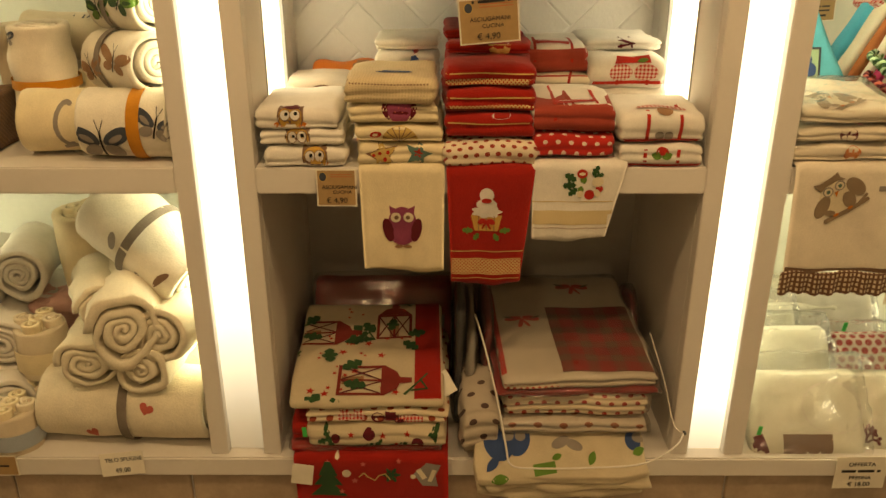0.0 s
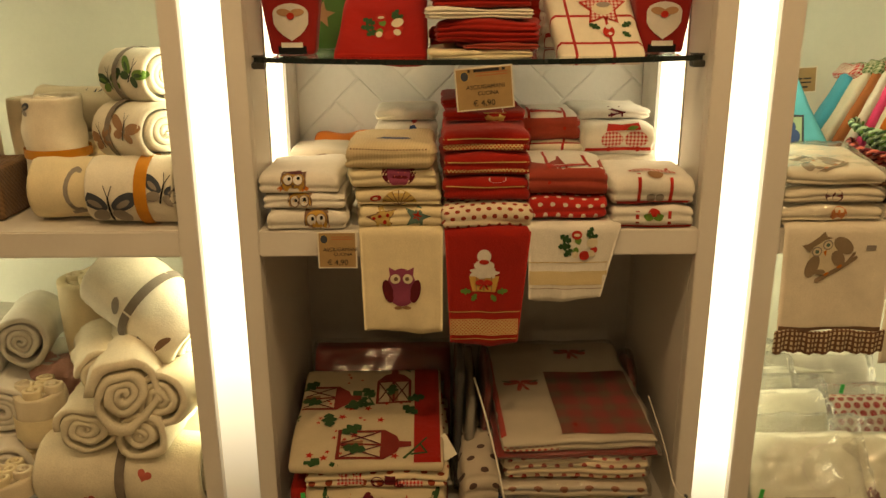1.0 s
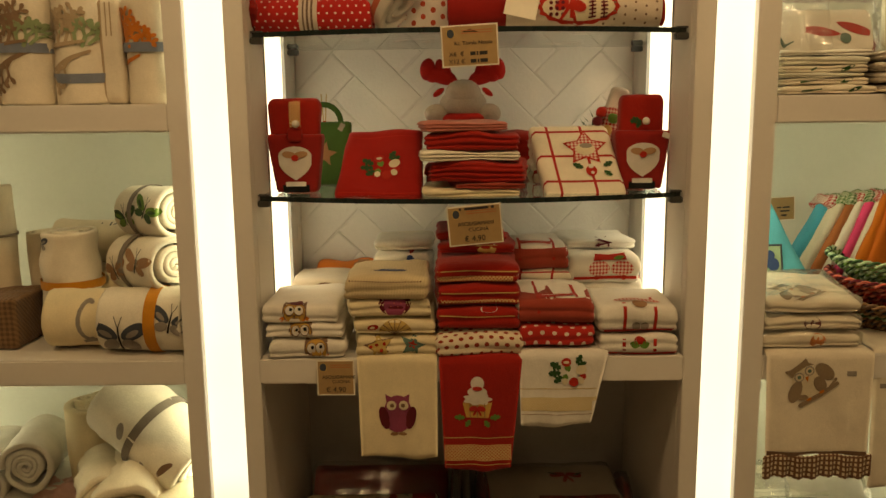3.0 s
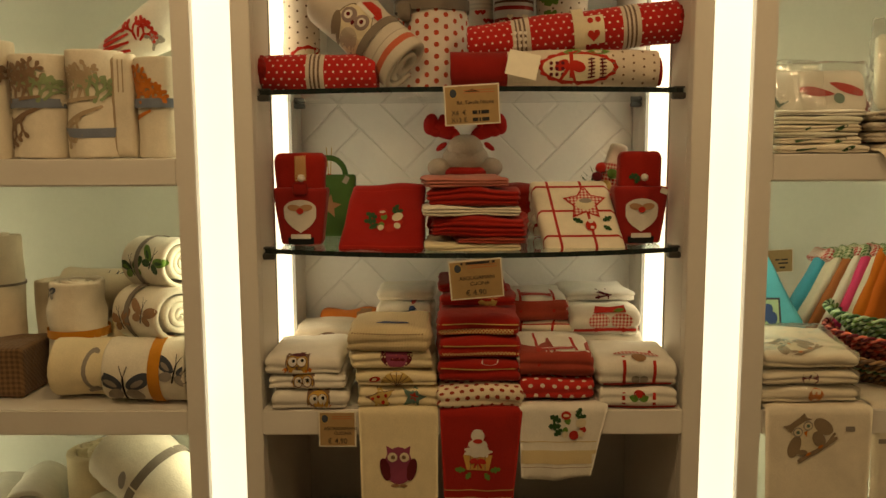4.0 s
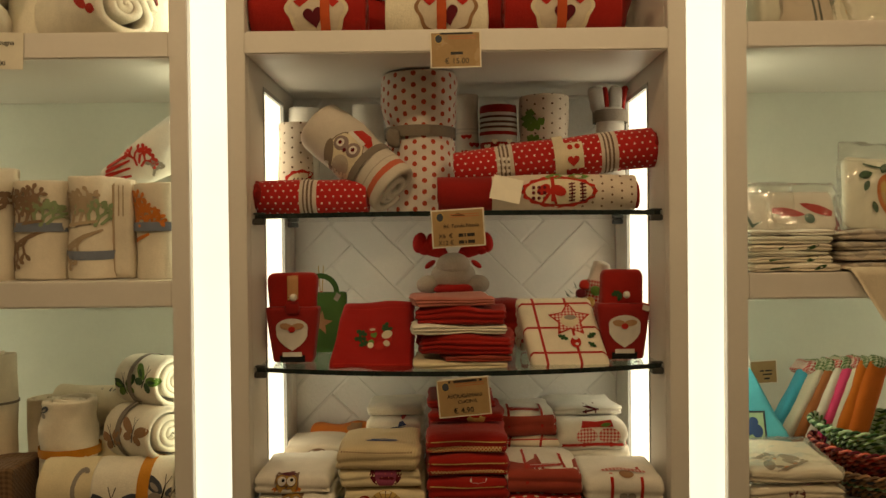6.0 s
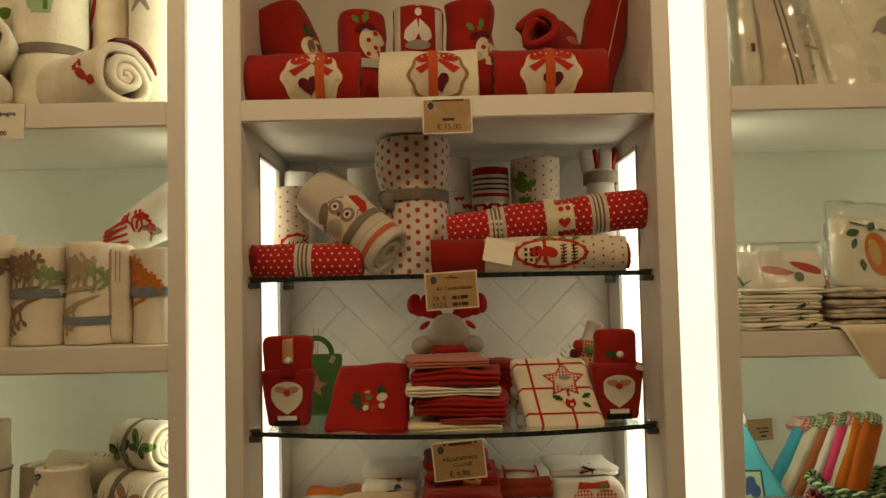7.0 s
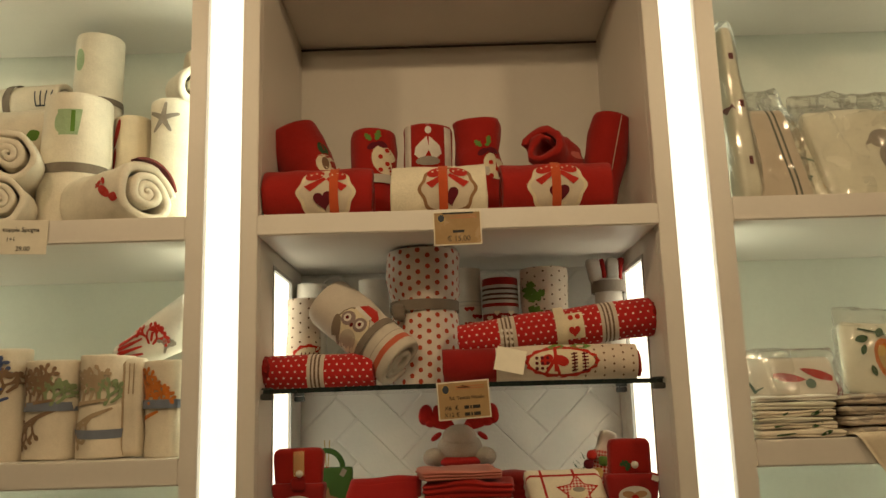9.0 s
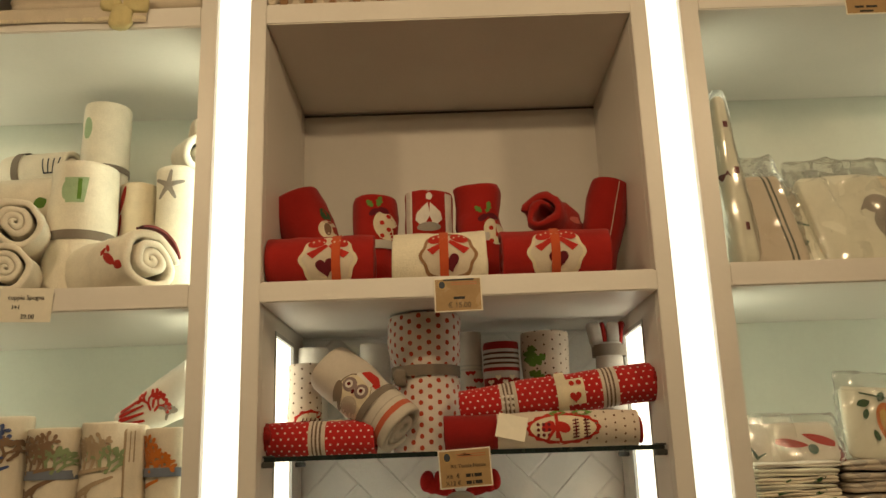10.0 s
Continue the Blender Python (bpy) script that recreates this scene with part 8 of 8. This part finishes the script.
price_card("kraft price card on the back panel with dark marks", 0.858, 0.548, 1.347, 0.076, 0.066, [([(-0.15, 0.0), (0.05, 0.3)], 0, 0.05, 0.004), ([(-0.05, 0.3)], 0, -0.1, 0.004), ([(0.0, 0.2)], 0, -0.28, 0.005)], ry=3, sheet=KRAFT, emblem=False)
COLS = ((0.07, 0.40, 0.56), (0.70, 0.62, 0.48), (0.42, 0.14, 0.05), (0.80, 0.72, 0.60), (0.78, 0.07, 0.20), (0.74, 0.66, 0.52), (0.62, 0.16, 0.02), (0.60, 0.14, 0.02))
NAMES = ("turquoise", "beige", "rust", "cream", "bright pink", "white", "orange", "orange")
for k, c in enumerate(COLS):
    ob = thing("leaning_cloth", "%s folded cloth leaning in a fan" % NAMES[k], "cloth", pose(0.768 + 0.0245 * k, 0.375 - 0.012 * k, L1 + 0.03, -8, 32 - 1.5 * k, 0), soft(0.026 if k < 6 else 0.05, 0.05 if k == 0 else 0.10, 0.292, (0.008, 0.02, 0.02), (6, 8, 16), 0.004, 12, 580 + k), cloth(NAMES[k].replace(" ", "_") + "_cotton", c, pile=0.5), "fan of cloths")
    part("frill_end", soft(0.040, 0.10, 0.035, (0.012, 0.02, 0.012), (8, 10, 6), 0.008, 40, 590 + k), (GINGHAM_C if k in (0, 3, 5) else cloth("green_gingham_%s" % "abcdefgh"[k], (0.62, 0.60, 0.42), gingham((0.08, 0.16, 0.04), 0.008), pile=0.5)), ob, "checked frill", pose(0, 0, 0.268))
# woven bowls, stacked
def woven_bowl(z, mats, seed, label, x=1.005, y=0.20):
    ob = thing("woven_bowl", label, "bowl", pose(x, y, z), group="woven bowls")
    rg = random.Random(seed)
    for k, m in enumerate(mats):
        R, zz2 = 0.084 + 0.0105 * k, 0.010 + 0.0095 * k
        for strand in range(2):
            bm = tube([((R + 0.004 * math.cos(a * 26 + k + math.pi * strand)) * math.cos(a), (R + 0.004 * math.cos(a * 26 + k + math.pi * strand)) * math.sin(a), zz2 + 0.0042 * math.sin(a * 26 + k + math.pi * strand)) for a in (2 * math.pi * j / 130 for j in range(131))], 0.0036, 5, 2)
            part("woven_strand", bm, m if strand == 0 else {T_LEAF: T_MINT, T_GREEN: T_MINT, T_RED: T_ROSE, T_MAROON: T_ROSE}.get(m, T_TAN), ob)
    bm = bmesh.new()
    bmesh.ops.create_cone(bm, cap_ends=True, segments=32, radius1=0.07, radius2=0.078, depth=0.012, matrix=Matrix.Translation((0, 0, 0.007)))
    part("bowl_floor", bm, mats[0], ob)
    return ob


woven_bowl(L1, [T_BROWN, T_BROWN, T_NAVY, T_BROWN, T_GREEN, T_BROWN, T_NAVY, T_BROWN], 1, "dark brown woven bowl at the foot of the stack")
woven_bowl(L1 + 0.050, [T_MAROON, T_MAROON, T_RED, T_MAROON, T_RED, T_MAROON, T_RED, T_MAROON], 2, "dark red woven bowl in the stack")
woven_bowl(L1 + 0.095, [T_LEAF, T_GREEN, T_LEAF, T_GREEN, T_LEAF, T_GREEN, T_LEAF, T_GREEN], 3, "green and white woven bowl on top")

# shelf of folded linens
R2 = 1.649
zz = R2
for k, (h, w, mat, lab) in enumerate(((0.018, 0.19, RAW_C, "oat linen folded flat"), (0.015, 0.175, RAW_C, "oat linen with dark edge"), (0.010, 0.17, LIN_W, "pale linen folded thin"), (0.016, 0.18, RAW_C, "oat linen with sprig print"), (0.018, 0.185, LIN_W, "pale linen in clear film"), (0.014, 0.19, WHITE_C, "white linen in clear film"))):
    ob = folded(lab + " in a low pile", 0.725 + (0.006, -0.004, -0.008, 0.002, 0.004, 0.01)[k], 0.012 + 0.008 * k, zz, w, 0.24, h, mat, 600 + k, group=PACK, name="packed_linen", amp=0.004)
    if k in (0, 1, 3):
        print_on(ob, "dark_sprig", [limb(-0.06 + 0.01 * k, 0.006, -0.02, 0.010, 0.004, 0.002), leaf(0.03, 0.004, 0.03, 0.008, 20)], T_GREEN, (0, 0, 0), FRONT, UP)
    zz += h
for k, (x, pr) in enumerate(((0.685, 0), (0.785, 1))):
    ob = bag("white linen with printed peppers in a clear bag" if k else "white linen with a grey print in a clear bag", x, 0.10, zz, 0.17, 0.115, 0.02, WHITE_C, 610 + 8 * k, -24, 0)
    if k:
        for px, pz, rt in ((-0.045, 0.04, -8), (0.035, 0.055, -20)):
            print_on(ob, "pepper_print", [leaf(px - 0.04, pz + 0.01, 0.09, 0.022, rt)], T_RED, (0, 0, 0), FRONT, UP)
        print_on(ob, "pepper_stalk", [ell(0.012, 0.028, 0.012, 0.012)], T_TEAL, (0, 0, 0), FRONT, UP, 0.002)
    else:
        print_on(ob, "grey_print", [limb(-0.04, 0.05, -0.02, 0.01, 0.006, 0.008), limb(-0.02, 0.01, 0.0, 0.02, 0.005, 0.003), leaf(-0.05, 0.03, 0.03, 0.012, 60)], T_TEAL, (0, 0, 0), FRONT, UP)
folded("dark red linen lying between the bags", 0.865, 0.17, R2, 0.08, 0.18, 0.145, DEEP_C, 628, layers=4, group=PACK, name="packed_linen")
ob = bag("white linen with a painted gourd in a clear bag", 0.985, 0.15, R2 + 0.088, 0.19, 0.21, 0.02, LIN_W, 630, -18, 0, 6)
print_on(ob, "gourd_print", [ell(0.02, 0.085, 0.030, 0.055, 10)], T_ORANGE, (0, 0, 0), FRONT, UP)
print_on(ob, "gourd_light", [ell(0.012, 0.088, 0.014, 0.034, 10)], T_GOLD, (0, 0, 0), FRONT, UP, 0.002)
print_on(ob, "vine_print", [leaf(-0.02, 0.14, 0.035, 0.02, 200), leaf(0.0, 0.14, 0.03, 0.018, 60), leaf(-0.03, 0.12, 0.03, 0.014, 250), leaf(-0.02, 0.07, 0.03, 0.014, 280), limb(-0.04, 0.16, 0.04, 0.145, 0.005, 0.004)], T_GREEN, (0, 0, 0), FRONT, UP, 0.0026)
for k in range(4):
    folded("grey-beige gathered linen bundle on the board", 0.955, 0.004 + 0.01 * k, R2 + 0.022 * k, 0.24, 0.24, 0.021, cloth("grey_smudged_linen_%s" % "abcd"[k], (0.58, 0.50, 0.40), spots((0.40, 0.35, 0.29), 0.05, 0.018), pile=0.7), 640 + k, group=PACK, name="packed_linen", amp=0.006)
HG = hanging("oat linen corner with a dark leaf print hanging down", 0.830, 1.06, 0.900, 1.06, R2 + 0.006, 1.540, OAT_C, 8.0, 0.008, -0.014, "hanging towels")
along(HG, "leaf_print", [leaf(0, 0, 0.035, 0.02, 70), leaf(0, -0.02, 0.04, 0.022, 120), leaf(0.01, -0.04, 0.045, 0.024, 150), leaf(0.02, -0.05, 0.04, 0.022, 200)], T_BROWN, 0.965, 1.625)

# upper board: bagged linens
U3 = 2.184
SL = cloth("oat_linen_with_stripes", (0.60, 0.52, 0.42), banded([(0, (0.62, 0.54, 0.43)), (0.10, (0.10, 0.10, 0.08)), (0.106, (0.62, 0.54, 0.43)), (0.114, (0.10, 0.10, 0.08)), (0.12, (0.62, 0.54, 0.43))], 0.2), pile=0.4)
ob = thing("bagged_linen", "oat linen with small red squares in a tall clear bag", "packed linen", pose(0.668, 0.09, U3, 0, -3.0, 12), soft(0.046, 0.14, 0.43, (0.012, 0.02, 0.03), (8, 12, 20), 0.004, 10, 650, deform=lambda x, y, z: (x * (1.15 - z * 1.4), y * (1.0 - z * 0.7), z)), LIN_W, PACK)
f = part("clear_bag", crinkled(soft(0.058, 0.152, 0.445, (0.014, 0.02, 0.03), (6, 9, 22), 0.006, 18, 651, deform=lambda x, y, z: (x * (1.15 - z * 1.4), y * (1.0 - z * 0.7), z))), FILM, ob, "clear crinkled bag")
f.visible_shadow = False
wprint(ob, "red_square", [rect(0, 0.16, 0.012, 0.016), rect(-0.012, 0.03, 0.014, 0.018, 20), rect(0.012, 0.04, 0.014, 0.018), rect(0.02, -0.10, 0.01, 0.02)], T_MAROON, (0.66, 0, U3 + 0.19))
for k, (x, w, h, ln, mat) in enumerate(((0.765, 0.17, 0.30, -16, SL), (0.86, 0.23, 0.30, -24, LIN_W), (0.98, 0.24, 0.31, -20, LIN_W), (1.10, 0.22, 0.30, -18, OAT_C))):
    ob = bag("oat linen in a crinkled clear bag, leaning", x, 0.045 + 0.02 * (k % 2), U3, w, h, 0.045, mat, 655 + 9 * k, ln, (8, -4, 3, -5)[k], (-4, 6, -3, 4)[k])
    if k == 1:
        print_on(ob, "ochre_print", [ell(0.03, 0.05, 0.032, 0.026, 30)], T_OCHRE, (0, 0, 0), FRONT, UP)
        print_on(ob, "olive_print", [limb(-0.06, 0.13, 0.05, 0.10, 0.007, 0.005), leaf(-0.02, 0.07, 0.04, 0.02, 200)], T_TEAL, (0, 0, 0), FRONT, UP)
    if k == 2:
        print_on(ob, "slate_print", [ell(0.062, 0.165, 0.034, 0.028, 20), ell(0.085, 0.085, 0.045, 0.065, 25), limb(0.03, 0.16, 0.018, 0.15, 0.012, 0.005)], T_GREY, (0, 0, 0), FRONT, UP)
for k in range(3):
    ob = wrapped("grey-green linen lying behind the bags", 0.92, 0.24, U3 + 0.087 * k, 0.55, 0.26, 0.082, (GREY_C, SL, GREY_C)[k], 695 + k, layers=2, group=PACK, name="packed_linen", cat="packed linen")
price_card("kraft price card on the top board edge", 1.03, -0.008, 2.832, 0.11, 0.08, [([(-0.3, -0.1), (-0.05, 0.2)], 0, -0.25, 0.006), ([(-0.2, 0.1)], 0, -0.40, 0.005)], sheet=KRAFT)
folded("dark folded covers lying on the top board", 0.95, 0.05, 2.881, 0.5, 0.3, 0.08, LINEN_C, 699, layers=3, group="cloths on the top board", name="folded_cover")


# ---- pieces of the setting ----
# plinth faced with large beige tiles under the base board
plinth = thing("plinth", "low plinth faced with beige stone tiles", "plinth", None, slab(-FAR - 0.16, FAR + 0.16, 0.012, BACK_Y, 0.0, 0.361, 0), GROUT, kind="structure")
tile_w = 0.419
for row, (z0, z1) in enumerate(((0.182, 0.354), (0.004, 0.178))):
    for k in range(-5, 5):
        x0 = -0.665 + tile_w * k + (0.0 if row == 0 else 0.2)
        x1 = x0 + tile_w - 0.005
        x0, x1 = max(x0, -FAR - 0.15), min(x1, FAR + 0.15)
        if x1 - x0 > 0.03:
            part("tile", slab(x0, x1, 0.002, 0.014, z0, z1, 0.003, 1), TILE_BEIGE, plinth)
# the shade under the base board, put in as a dark strip
part("joint_shadow", slab(-FAR - 0.15, FAR + 0.15, 0.006, 0.012, 0.355, 0.361, 0), SEAM, plinth)


# herringbone tiles of the lit niche
def clip(poly, axis, limit, keep_below):
    out = []
    for k in range(len(poly)):
        a, b = poly[k], poly[(k + 1) % len(poly)]
        ina, inb = ((p[axis] <= limit) == keep_below for p in (a, b))
        if ina:
            out.append(a)
        if ina != inb:
            t = (limit - a[axis]) / (b[axis] - a[axis])
            out.append((a[0] + (b[0] - a[0]) * t, a[1] + (b[1] - a[1]) * t))
    return out


def raised(poly, y0, y1, ease):
    """A tile with eased rim, its face towards the room."""
    cx = sum(p[0] for p in poly) / len(poly)
    cz = sum(p[1] for p in poly) / len(poly)
    size = max(math.hypot(p[0] - cx, p[1] - cz) for p in poly)
    f = max(0.3, 1 - ease / size)
    bm = bmesh.new()
    back = [bm.verts.new((x, y0, z)) for x, z in poly]
    rim = [bm.verts.new((x, y1 + ease * 0.5, z)) for x, z in poly]
    dirs = [(cx - x, cz - z) for x, z in poly]
    face = [bm.verts.new((x + d[0] / max(math.hypot(*d), 1e-6) * ease * 1.3, y1, z + d[1] / max(math.hypot(*d), 1e-6) * ease * 1.3)) for (x, z), d in zip(poly, dirs)]
    n = len(poly)
    for k in range(n):
        j = (k + 1) % n
        bm.faces.new((back[k], back[j], rim[j], rim[k]))
        bm.faces.new((rim[k], rim[j], face[j], face[k]))
    bm.faces.new(face)
    bmesh.ops.recalc_face_normals(bm, faces=bm.faces[:])
    return bm


TW_, NB, GAP = 0.084, 3, 0.0017
CXH, CZH = -0.112, 1.655     # a corner of the pattern
rng = random.Random(3)
s2 = math.sqrt(0.5)
for i in range(-14, 15):
    for j in range(-14, 15):
        m_ = (i - j) % (2 * NB)
        if m_ == 0:
            box = (i, j, i + NB, j + 1)
        elif m_ == 2 * NB - 1:
            box = (i, j, i + 1, j + NB)
        else:
            continue
        u0, v0, u1, v1 = [c * TW_ for c in box]
        g = GAP / 2
        quad = [(u0 + g, v0 + g), (u1 - g, v0 + g), (u1 - g, v1 - g), (u0 + g, v1 - g)]
        poly = [(CXH + (u - v) * s2, CZH + (u + v) * s2) for u, v in quad]
        for axis, lim, below in ((0, 0.449, True), (0, -0.449, False), (1, 2.119, True), (1, 1.109, False)):
            if len(poly) > 2:
                poly = clip(poly, axis, lim, below)
        if len(poly) < 3:
            continue
        area = abs(sum(poly[k][0] * poly[(k + 1) % len(poly)][1] - poly[(k + 1) % len(poly)][0] * poly[k][1] for k in range(len(poly)))) / 2
        if area < 0.0003:
            continue
        part("tile", raised(poly, BACK_Y + 0.0012, BACK_Y - 0.002 + rng.uniform(-0.0008, 0.0008), 0.0045), TILE_WHITE, wall_b)
